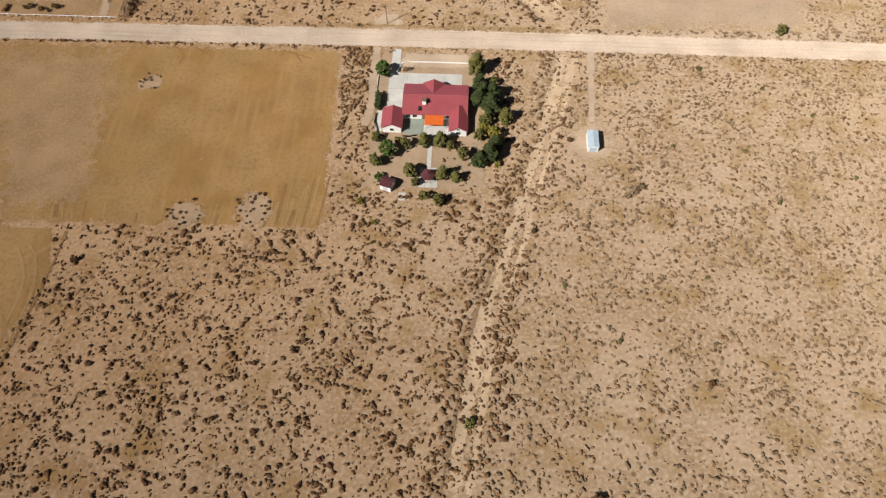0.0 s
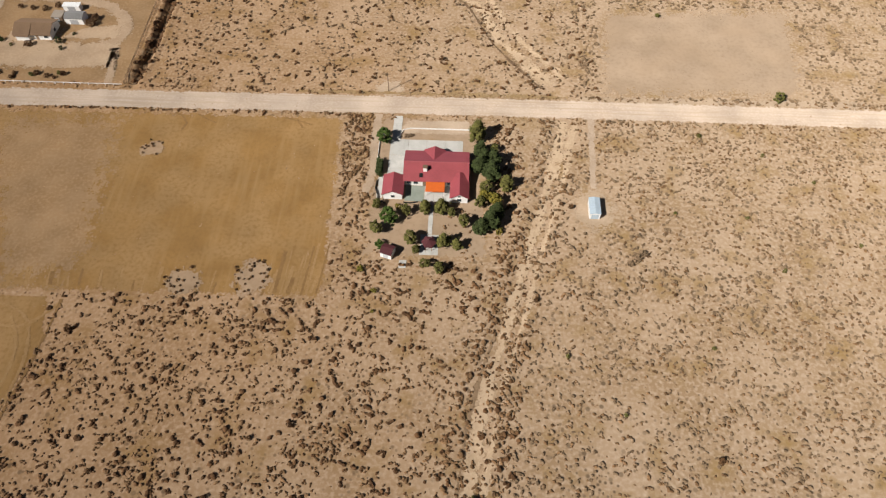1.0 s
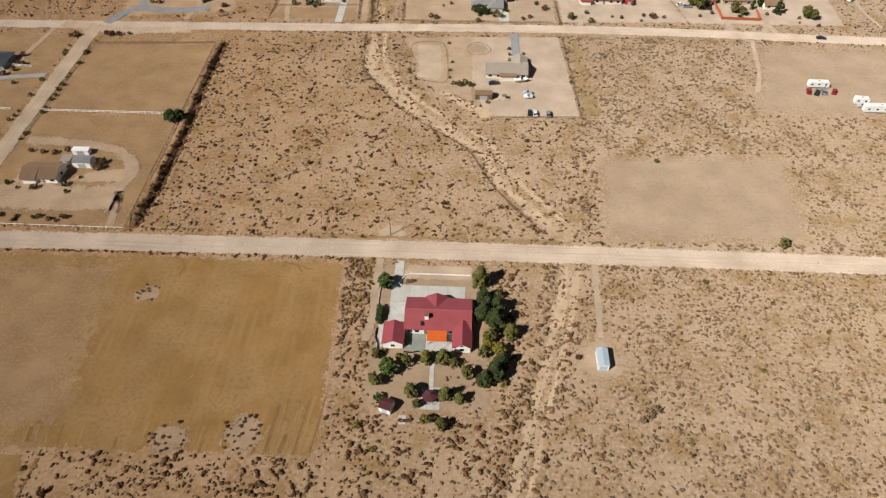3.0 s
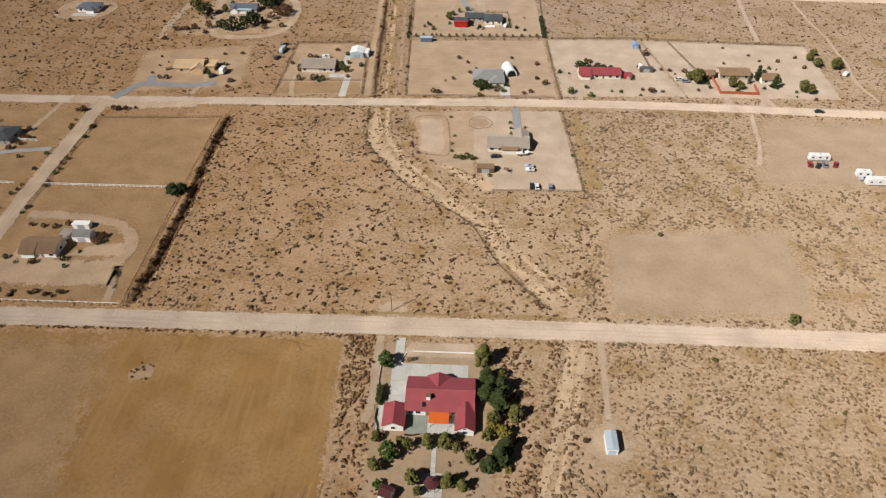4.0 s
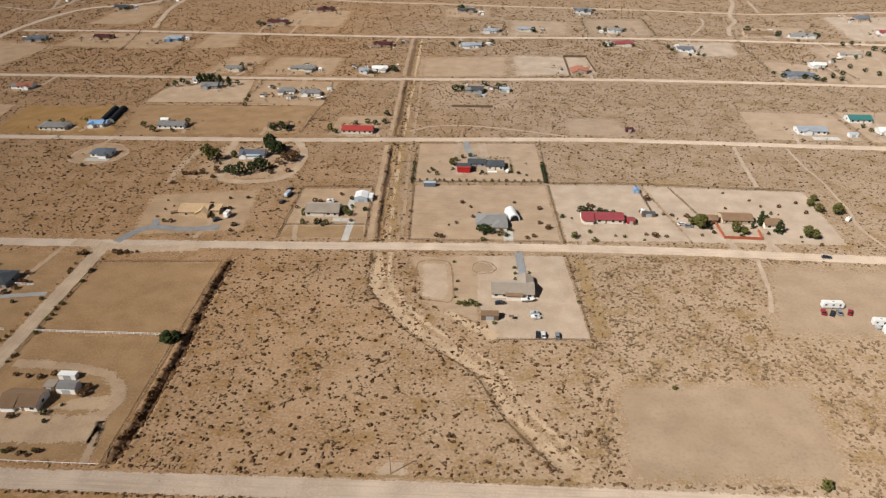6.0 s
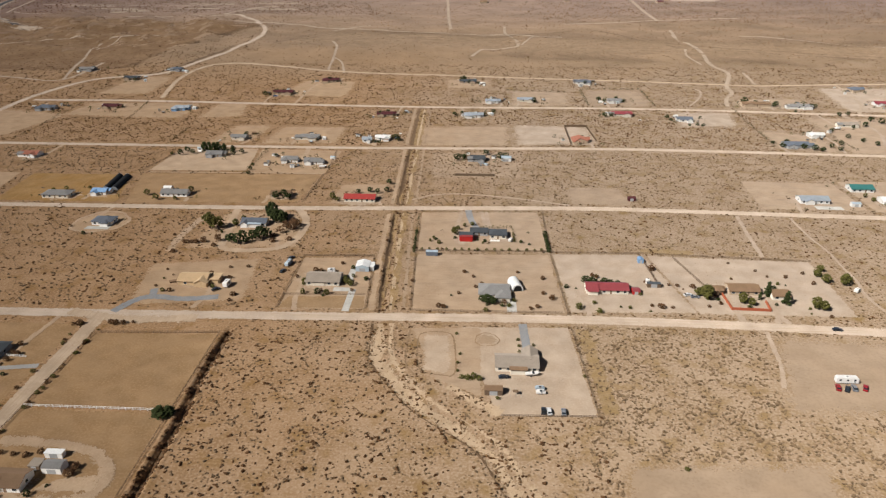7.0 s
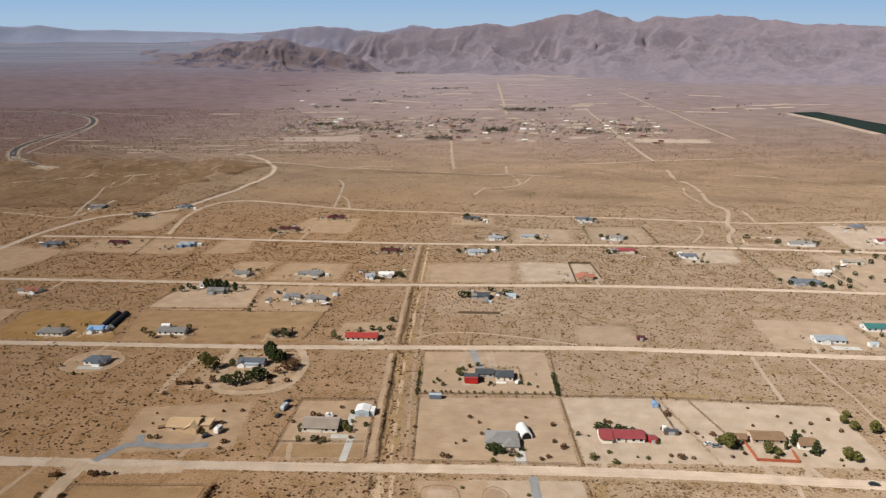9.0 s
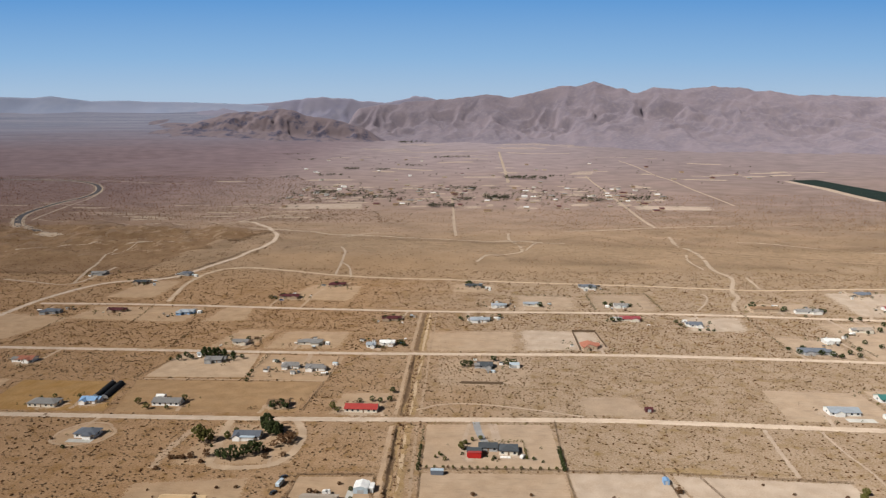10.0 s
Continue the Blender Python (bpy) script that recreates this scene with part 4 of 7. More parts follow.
range_mesh("rocky_knob", np.arange(-2100, -560, 8.0), np.arange(3480, 4400, 8.0),
           [(-2100, 190), (-1954, 212), (-1850, 247), (-1747, 283), (-1661, 318), (-1559, 344), (-1508, 363), (-1374, 375), (-1315, 372), (-1175, 394), (-1126, 384), (-1045, 352), (-931, 336), (-849, 320), (-719, 281), (-560, 240)],
           [(-2100, 3480), (-1650, 3560), (-1150, 3640), (-560, 3900)], 4050, M_KNOB, "dark rocky knob rising from the plain", 40, 0.9, 130, 330, 0.1, 0.35)
# Both far rock colours have the haze of distance mixed into them.
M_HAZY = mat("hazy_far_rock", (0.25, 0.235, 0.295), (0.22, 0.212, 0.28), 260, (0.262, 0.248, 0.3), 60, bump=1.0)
M_HAZE_BLUE = mat("haze_blue_far_rock", (0.29, 0.32, 0.42), (0.265, 0.3, 0.4), 400, (0.31, 0.335, 0.425), 90)
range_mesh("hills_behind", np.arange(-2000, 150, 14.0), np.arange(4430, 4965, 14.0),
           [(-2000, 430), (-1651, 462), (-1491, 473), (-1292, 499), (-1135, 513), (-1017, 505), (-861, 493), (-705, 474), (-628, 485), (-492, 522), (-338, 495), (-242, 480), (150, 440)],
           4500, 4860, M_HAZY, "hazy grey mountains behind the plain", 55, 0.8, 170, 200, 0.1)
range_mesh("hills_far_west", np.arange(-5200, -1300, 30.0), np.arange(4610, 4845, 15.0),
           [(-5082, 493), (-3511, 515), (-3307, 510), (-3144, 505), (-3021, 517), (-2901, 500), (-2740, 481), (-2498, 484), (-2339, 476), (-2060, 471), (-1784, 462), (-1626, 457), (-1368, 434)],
           4620, 4790, M_HAZE_BLUE, "low horizon hills in haze-tinted blue", 63, 0.3, 420, 200)


def sky_backdrop():
    """The hazy northern sky, far behind the ranges: pale at the horizon, deeper blue above."""
    m = bpy.data.materials.new("hazy_sky")
    m.use_nodes = True
    n, l = m.node_tree.nodes, m.node_tree.links
    n.remove(n["Principled BSDF"])
    em, geo, sep, r, ramp = (n.new(k) for k in ("ShaderNodeEmission", "ShaderNodeNewGeometry", "ShaderNodeSeparateXYZ", "ShaderNodeMapRange", "ShaderNodeValToRGB"))
    r.inputs[1].default_value, r.inputs[2].default_value = 400, 3000
    for e, (p, c) in zip((ramp.color_ramp.elements[0], ramp.color_ramp.elements.new(0.06), ramp.color_ramp.elements.new(0.15), ramp.color_ramp.elements.new(0.30), ramp.color_ramp.elements[-1]),
                         ((0.0, (0.42, 0.53, 0.67)), (0.06, (0.365, 0.51, 0.685)), (0.15, (0.25, 0.44, 0.69)), (0.30, (0.12, 0.315, 0.64)), (1.0, (0.05, 0.185, 0.51)))):
        e.position, e.color = p, (*c, 1)
    l.new(geo.outputs["Position"], sep.inputs[0])
    l.new(sep.outputs[2], r.inputs[0])
    l.new(r.outputs[0], ramp.inputs[0])
    l.new(ramp.outputs[0], em.inputs[0])
    l.new(em.outputs[0], n["Material Output"].inputs[0])
    ob = mesh_object("backdrop", [(-7000, 4650, 100), (7000, 5522, 100), (7000, 5522, 3000), (-7000, 4650, 3000)], [(0, 1, 2, 3)], m)
    return tagged(ob, "clear blue sky paling towards the horizon", "sky", kind="structure")


sky_backdrop()


# ---- builders of things ----
class Shape:
    """Collects vertices and faces of one part."""

    def __init__(self):
        self.v, self.f = [], []

    def add(self, verts, faces):
        k = len(self.v)
        self.v += [tuple(p) for p in verts]
        self.f += [tuple(i + k for i in f) for f in faces]
        return self

    def box(self, x0, x1, y0, y1, z0, z1, inset=0.0):
        a = inset
        return self.add([(x0, y0, z0), (x1, y0, z0), (x1, y1, z0), (x0, y1, z0), (x0 + a, y0 + a, z1), (x1 - a, y0 + a, z1), (x1 - a, y1 - a, z1), (x0 + a, y1 - a, z1)],
                        [(0, 3, 2, 1), (4, 5, 6, 7), (0, 1, 5, 4), (1, 2, 6, 5), (2, 3, 7, 6), (3, 0, 4, 7)])

    def extrude(self, profile, a, b, axis="y"):
        """A closed profile of (across, up) drawn from a to b along an axis."""
        n = len(profile)
        put = (lambda u, w, s: (u, s, w)) if axis == "y" else (lambda u, w, s: (s, u, w))
        vs = [put(u, w, a) for u, w in profile] + [put(u, w, b) for u, w in profile]
        return self.add(vs, [tuple(range(n))[::-1], tuple(range(n, 2 * n))] + [(i, (i + 1) % n, n + (i + 1) % n, n + i) for i in range(n)])

    def tube(self, x, y, z0, z1, r, r2=None, n=8):
        r2 = r if r2 is None else r2
        vs = [(x + r * math.cos(2 * math.pi * i / n), y + r * math.sin(2 * math.pi * i / n), z0) for i in range(n)]
        vs += [(x + r2 * math.cos(2 * math.pi * i / n), y + r2 * math.sin(2 * math.pi * i / n), z1) for i in range(n)]
        return self.add(vs, [tuple(range(n))[::-1], tuple(range(n, 2 * n))] + [(i, (i + 1) % n, n + (i + 1) % n, n + i) for i in range(n)])

    def mesh(self, name, material):
        me = bpy.data.meshes.new(name)
        me.from_pydata(self.v, [], self.f)
        me.materials.append(material)
        bm = bmesh.new()
        bm.from_mesh(me)
        bmesh.ops.recalc_face_normals(bm, faces=bm.faces)
        bm.to_mesh(me)
        bm.free()
        me.update()
        return me


def part(name, shape, material, parent, label=""):
    ob = new(name, shape if isinstance(shape, bpy.types.Mesh) else shape.mesh(name, material))
    ob.parent = parent
    if label:
        ob["label"] = label
    return ob


def thing(name, x, y, turn=0.0, label="", category="", group="", z=None, scale=1.0):
    ob = new(name)
    ob.empty_display_size = 0.5
    ob.matrix_basis = pose(x, y, float(ground_z(x, y)) if z is None else z, 0, 0, turn) @ Matrix.Scale(scale, 4)
    return tagged(ob, label, category, group)


def block_walls(w, d, h, rise, kind, axis):
    s = Shape()
    if kind != "gable":
        return s.box(-w / 2, w / 2, -d / 2, d / 2, -0.3, h)
    half, length = (d / 2, w / 2) if axis == "x" else (w / 2, d / 2)
    prof = [(-half, -0.3), (half, -0.3), (half, h), (0, h + rise), (-half, h)]
    return s.extrude(prof, -length, length, "x" if axis == "x" else "y")


def block_roof(w, d, h, rise, kind, axis, over=0.6, thick=0.16):
    s = Shape()
    if kind == "gable":
        half, length = (d / 2, w / 2) if axis == "x" else (w / 2, d / 2)
        k = rise / half
        e = half + over
        prof = [(-e, h - over * k), (0, h + rise), (e, h - over * k), (e, h - over * k + thick), (0, h + rise + thick * 1.15), (-e, h - over * k + thick)]
        s.extrude(prof, -length - over * 0.7, length + over * 0.7, "x" if axis == "x" else "y")
    elif kind == "hip":
        x, y = w / 2 + over, d / 2 + over
        r = min(x, y)
        rx, ry = max(x - r, 0.05), max(y - r, 0.05)
        s.add([(-x, -y, h), (x, -y, h), (x, y, h), (-x, y, h), (-x, -y, h + thick), (x, -y, h + thick), (x, y, h + thick), (-x, y, h + thick),
               (-rx, -ry, h + rise), (rx, -ry, h + rise), (rx, ry, h + rise), (-rx, ry, h + rise)],
              [(0, 3, 2, 1), (0, 1, 5, 4), (1, 2, 6, 5), (2, 3, 7, 6), (3, 0, 4, 7), (4, 5, 9, 8), (5, 6, 10, 9), (6, 7, 11, 10), (7, 4, 8, 11), (8, 9, 10, 11)])
    else:  # nearly flat
        x, y = w / 2 + over, d / 2 + over
        s.box(-x, x, -y, y, h, h + thick + 0.1)
    return s


def window(parent, x, y, z, w, h, face="s"):
    """A framed window with its pane, proud of the wall on its south, west or east face."""
    f, p = Shape(), Shape()
    if face == "s":
        f.box(x - w / 2 - 0.1, x + w / 2 + 0.1, y - 0.06, y, z - 0.1, z + h + 0.1)
        p.box(x - w / 2, x + w / 2, y - 0.09, y - 0.055, z, z + h)
    else:
        k = -1 if face == "w" else 1
        a, b = sorted((x, x + k * 0.06))
        f.box(a, b, y - w / 2 - 0.1, y + w / 2 + 0.1, z - 0.1, z + h + 0.1)
        a, b = sorted((x + k * 0.055, x + k * 0.09))
        p.box(a, b, y - w / 2, y + w / 2, z, z + h)
    ob = part("window", f, M_WHITE, parent)
    part("pane", p, M_GLASS, ob)
    return ob


YARDS = []   # dwellings whose yards get drives and clutter


def house(x0, x1, front, depth, label, roof, wall=None, kind="gable", axis="x", rise=1.7, h=2.6, turn=0.0, wings=(), detail=2, category="house", name="house", over=0.6):
    """A dwelling: x0 to x1 along its front line, whose wings are (centre x, centre y, width, depth, kind, axis, rise, roof) from its middle."""
    wall = wall or M_STUCCO
    if detail == 1 and not wings:
        k = int(abs(x0 * 3 + front)) % 4
        w = x1 - x0
        x0, x1 = (x0 + 0.12 * w, x1) if k % 2 else (x0, x1 - 0.12 * w)
        side = 1 if k % 2 else -1
        wings = ((side * w * 0.2, -depth * 0.5, w * 0.34, depth * 0.7, kind if kind != "flat" else "gable", "y", rise * 0.85, None),
                 (-side * w * 0.47, depth * (0.15 if k < 2 else -0.2), w * 0.26, depth * 0.62, "gable", "x", rise * 0.7, R_GREY if k == 3 else None))
    w, d = x1 - x0, depth
    if detail:
        YARDS.append((x0, x1, front, front + d))
    ob = thing(name, (x0 + x1) / 2, front + d / 2, turn, label, category)
    part("wall", block_walls(w, d, h, rise, kind, axis), wall, ob)
    part("roof", block_roof(w, d, h, rise, kind, axis, over), roof, ob)
    for cx, cy, ww, wd, k, ax, rs, rm in wings:
        a = part("wall", block_walls(ww, wd, h - 0.05, rs, k, ax), wall, ob)
        b = part("roof", block_roof(ww, wd, h - 0.03, rs, k, ax, over), rm or roof, ob)
        a.location = b.location = (cx, cy, 0)
    if detail:
        taken = [(cx - ww / 2 - 0.7, cx + ww / 2 + 0.7) for cx, cy, ww, wd, *_ in wings if cy - wd / 2 < -d / 2]
        n = max(2, int(w / (3.4 if detail > 1 else 5.5)))
        for i in range(n):
            u = -w / 2 + (i + 0.5) * w / n
            if any(a < u < b for a, b in taken):
                continue
            if i == n // 2:
                part("door", Shape().box(u - 0.5, u + 0.5, -d / 2 - 0.07, -d / 2, 0.05, 2.1), M_DOOR, ob)
            else:
                window(ob, u, -d / 2, 0.95, 1.5, 1.15)
        if detail > 1:
            window(ob, -w / 2, 0, 0.95, 1.3, 1.1, "w")
            window(ob, w / 2, 0, 0.95, 1.3, 1.1, "e")
    return ob


def shed(x0, x1, y0, y1, h, label, roof, wall=None, kind="gable", axis="y", rise=0.5, name="shed", turn=0.0, door=True, over=0.15):
    wall = wall or M_WHITE
    w, d = x1 - x0, y1 - y0
    ob = thing(name, (x0 + x1) / 2, (y0 + y1) / 2, turn, label, "shed")
    part("wall", block_walls(w, d, h, rise, kind, axis), wall, ob)
    part("roof", block_roof(w, d, h, rise, kind, axis, over, 0.08), roof, ob)
    if door:
        part("door", Shape().box(-w * 0.22, w * 0.22, -d / 2 - 0.06, -d / 2, 0.05, min(2.0, h - 0.2)), M_GREY_WALL, ob)
    return ob


# plants
ICO = None


def ico():
    global ICO
    if ICO is None:
        bm = bmesh.new()
        bmesh.ops.create_icosphere(bm, subdivisions=1, radius=1)
        ICO = (np.array([v.co[:] for v in bm.verts]), np.array([[v.index for v in f.verts] for f in bm.faces]))
        bm.free()
    return ICO


def lumps(centres, radii, rng, flat=0.85, jag=0.28):
    """Many small uneven leaf masses: vertices and triangles."""
    v, f = ico()
    n = len(centres)
    V = v[None] * (1 + rng.uniform(-jag, jag, (n, len(v), 1))) * np.asarray(radii).reshape(n, 1, 1)
    V[..., 2] *= flat
    V = V + np.asarray(centres)[:, None]
    F = f[None] + (np.arange(n) * len(v))[:, None, None]
    return V.reshape(-1, 3), F.reshape(-1, 3)


def leaves(centres, size, rng):
    """Loose leaf sprays: one crooked triangle pair for each centre."""
    n = len(centres)
    a, b = rng.normal(size=(2, n, 3))
    a /= np.linalg.norm(a, axis=1)[:, None]
    b -= (a * b).sum(1)[:, None] * a
    b /= np.linalg.norm(b, axis=1)[:, None]
    s = size * rng.uniform(0.6, 1.4, (n, 1))
    c = np.asarray(centres)
    V = np.stack([c - a * s, c - b * s * 0.6, c + a * s, c + b * s * 0.6], 1).reshape(-1, 3)
    k = np.arange(n)[:, None] * 4
    F = np.concatenate([k + np.array([[0, 1, 2]]), k + np.array([[0, 2, 3]])], 1).reshape(-1, 3)
    return V, F


def joined(*pairs):
    vs, fs, k = [], [], 0
    for v, f in pairs:
        vs.append(v)
        fs.append(f + k)
        k += len(v)
    return np.concatenate(vs), np.concatenate(fs)


def tri_mesh(name, V, F, material):
    me = bpy.data.meshes.new(name)
    me.vertices.add(len(V))
    me.vertices.foreach_set("co", np.asarray(V, np.float32).ravel())
    me.loops.add(len(F) * 3)
    me.loops.foreach_set("vertex_index", np.asarray(F, np.int32).ravel())
    me.polygons.add(len(F))
    me.polygons.foreach_set("loop_start", np.arange(0, len(F) * 3, 3, dtype=np.int32))
    me.materials.append(material)
    me.update(calc_edges=True)
    me.validate()
    return me


TREES = {}


def tree_meshes(kind, material, seed):
    """Trunk and crown of a plant one metre high."""
    key = (kind, material.name, seed)
    if key in TREES:
        return TREES[key]
    rng = np.random.RandomState(seed * 31 + len(kind))
    low, wide, n = {"round": (0.2, 0.43, 85), "pine": (0.12, 0.30, 95), "cypress": (0.04, 0.17, 70), "bush": (0.02, 0.62, 60), "open": (0.25, 0.46, 48)}[kind]
    t = rng.uniform(0, 1, n * 3) ** 0.8
    if kind in ("pine", "cypress"):
        prof = np.minimum(1, (1 - t) * 1.5 + 0.1) * np.minimum(1, t * 6 + 0.45)
    else:
        prof = np.sqrt(np.clip(1 - (2 * t - 1.0) ** 2, 0.08, 1))
    ang = rng.uniform(0, 2 * np.pi, n * 3)
    lobes = 1 + 0.22 * np.sin(2 * ang + seed) + 0.16 * np.sin(5 * ang + 9 * t + seed)
    rad = wide * prof * lobes * rng.uniform(0.35, 1.0, n * 3) ** 0.5
    c = np.stack([rad * np.cos(ang), rad * np.sin(ang), low + (1 - low) * t * 0.96], 1)
    sizes = rng.uniform(0.055, 0.12, n) * (0.65 if kind == "cypress" else 1.25 if kind == "bush" else 1)
    body_v = lumps(c[:n], sizes, rng)
    out = c[rng.randint(0, n, n * 7)] + rng.normal(size=(n * 7, 3)) * (0.075 if kind != "cypress" else 0.035)
    out[:, 2] = np.clip(out[:, 2], 0.02, 1.05)
    V, F = joined(body_v, leaves(out, 0.032 if kind != "bush" else 0.05, rng))
    crown = tri_mesh("crown", V, F, material)
    s = Shape()
    s.tube(0, 0, -0.03, low + 0.35, 0.032 if kind != "bush" else 0.03, 0.012, 7)
    for i in range(4):
        a = i * 1.7 + seed
        r = wide * 0.55
        z0 = low * 0.6 + 0.05 * i
        s.add([(0.012, 0, z0), (-0.012, 0, z0), (0, 0.012, z0 + 0.02), (r * math.cos(a), r * math.sin(a), z0 + 0.28)], [(0, 1, 3), (1, 2, 3), (2, 0, 3)])
    TREES[key] = (s.mesh("trunk", M_BARK), crown)
    return TREES[key]


FAR_SHRUBS = {}   # distant shrubs, gathered by foliage


def plant(kind, x, y, h, material, label, wide=1.0, group="", category="tree", name="tree"):
    trunk, crown = tree_meshes(kind, material, int(abs(x * 13 + y * 7)) % 4)
    if kind == "bush":
        name, category = "shrub", "shrub"
        if y > 440:
            FAR_SHRUBS.setdefault(material.name, []).append((x, y, h, wide))
            return None
    ob = thing(name, x, y, (x * 37 + y * 91) % 360, label, category, group)
    ob.scale = (h * wide, h * wide, h)
    part("trunk", trunk, None, ob)
    part("crown", crown, None, ob)
    return ob


def grove(kind, material, label, group, spots, wide=1.0):
    for x, y, h in spots:
        plant(kind, x, y, h, material, label, wide, group)


POST = {}


def fence(pts, label, material, gap=3.0, h=1.2, thick=0.12, rails=2, solid=False, name="fence"):
    """Posts with rails, or with boards between, along a line of corners."""
    ob = thing(name, pts[0][0], pts[0][1], 0, label, "fence")
    ox, oy, oz = ob.location
    key = (h, thick, material.name)
    if key not in POST:
        POST[key] = Shape().box(-thick / 2, thick / 2, -thick / 2, thick / 2, -0.2, h + 0.08).mesh("post", material)
    for (ax, ay), (bx, by) in zip(pts, pts[1:]):
        ln = math.hypot(bx - ax, by - ay)
        n = max(1, round(ln / gap))
        for i in range(n):
            x, y = ax + (bx - ax) * i / n, ay + (by - ay) * i / n
            x2, y2 = ax + (bx - ax) * (i + 1) / n, ay + (by - ay) * (i + 1) / n
            z, z2 = float(ground_z(x, y)) - oz, float(ground_z(x2, y2)) - oz
            p = part("post", POST[key], material, ob)
            p.location = (x - ox, y - oy, z)
        dx, dy = (bx - ax) / ln, (by - ay) / ln
        nx, ny = -dy * thick * 0.3, dx * thick * 0.3
        bands = [(0.05, h)] if solid else [(h * (k + 1) / rails - 0.16, h * (k + 1) / rails) for k in range(rails)]
        za, zb = float(ground_z(ax, ay)) - oz, float(ground_z(bx, by)) - oz
        for lo, hi in bands:
            a, b = (ax - ox, ay - oy), (bx - ox, by - oy)
            s = Shape().add([(a[0] - nx, a[1] - ny, za + lo), (b[0] - nx, b[1] - ny, zb + lo), (b[0] + nx, b[1] + ny, zb + lo), (a[0] + nx, a[1] + ny, za + lo),
                             (a[0] - nx, a[1] - ny, za + hi), (b[0] - nx, b[1] - ny, zb + hi), (b[0] + nx, b[1] + ny, zb + hi), (a[0] + nx, a[1] + ny, za + hi)],
                            [(0, 3, 2, 1), (4, 5, 6, 7), (0, 1, 5, 4), (1, 2, 6, 5), (2, 3, 7, 6), (3, 0, 4, 7)])
            part("board" if solid else "rail", s, material, ob)
    return ob


def slab(name, x0, x1, y0, y1, material, label, h=0.12, joints=0, parent=None):
    """A poured slab, in panels with open joints where joints is the panel length."""
    ob = thing(name, x0, y0, 0, label, "pavement")
    ob["kind"] = "structure"
    nx, ny = (max(1, round((x1 - x0) / joints)), max(1, round((y1 - y0) / joints))) if joints else (1, 1)
    w, d = (x1 - x0) / nx, (y1 - y0) / ny
    me = Shape().box(0.02, w - 0.02, 0.02, d - 0.02, -0.1, h, 0.01).mesh("panel", material)
    for i in range(nx):
        for j in range(ny):
            p = part("panel", me, material, ob)
            p.location = (i * w, j * d, 0)
    return ob


def wheel(parent, x, y, r=0.34, w=0.22):
    prof = [(r * math.cos(2 * math.pi * i / 12), r + r * math.sin(2 * math.pi * i / 12)) for i in range(12)]
    o = part("wheel", Shape().extrude([(u, v) for u, v in prof], y - w / 2, y + w / 2, "y"), M_DARK, parent)
    o.location.x = x
    rim = [(0.6 * u, r + 0.6 * (v - r)) for u, v in prof]
    part("rim", Shape().extrude(rim, y - w / 2 - 0.01, y + w / 2 + 0.01, "y"), M_CHROME, o)


def paint(name, c):
    return mat(name, c, tuple(v * 0.93 for v in c), 2, None, 0.5, rough=0.3)


P_RED, P_WHITE, P_DARK, P_GREY, P_BLUE = paint("red_car_paint", (0.35, 0.02, 0.025)), paint("white_car_paint", (0.75, 0.75, 0.74)), paint("dark_car_paint", (0.03, 0.032, 0.038)), paint("grey_car_paint", (0.25, 0.26, 0.28)), paint("blue_car_paint", (0.06, 0.14, 0.32))


def car(x, y, turn, body_paint, label, pickup=False, name="car"):
    ob = thing(name, x, y, turn, label, "car", z=float(ground_z(x, y)) + 0.1)
    prof = [(-2.3, 0.32), (2.25, 0.32), (2.3, 0.75), (1.95, 0.9), (1.1, 0.98), (-2.1, 1.0), (-2.32, 0.85)]
    part("body", Shape().extrude(prof, -0.88, 0.88, "y"), body_paint, ob)
    cab = [(-0.2, 0.99), (1.15, 0.97), (0.6, 1.5), (-0.1, 1.52)] if pickup else [(-1.95, 0.99), (1.1, 0.97), (0.45, 1.44), (-1.4, 1.47)]
    part("glazing", Shape().extrude(cab, -0.76, 0.76, "y"), M_GLASS, ob)
    top = [(-0.08, 1.5), (0.58, 1.48), (0.5, 1.55), (-0.02, 1.56)] if pickup else [(-1.38, 1.455), (0.43, 1.425), (0.3, 1.49), (-1.25, 1.51)]
    part("roof_panel", Shape().extrude(top, -0.72, 0.72, "y"), body_paint, ob)
    if pickup:
        part("bed", Shape().box(-2.1, -0.4, -0.7, 0.7, 1.0, 1.03), M_DARK, ob)
    for wx in (-1.4, 1.4):
        for wy in (-0.8, 0.8):
            wheel(ob, wx, wy)
    return ob


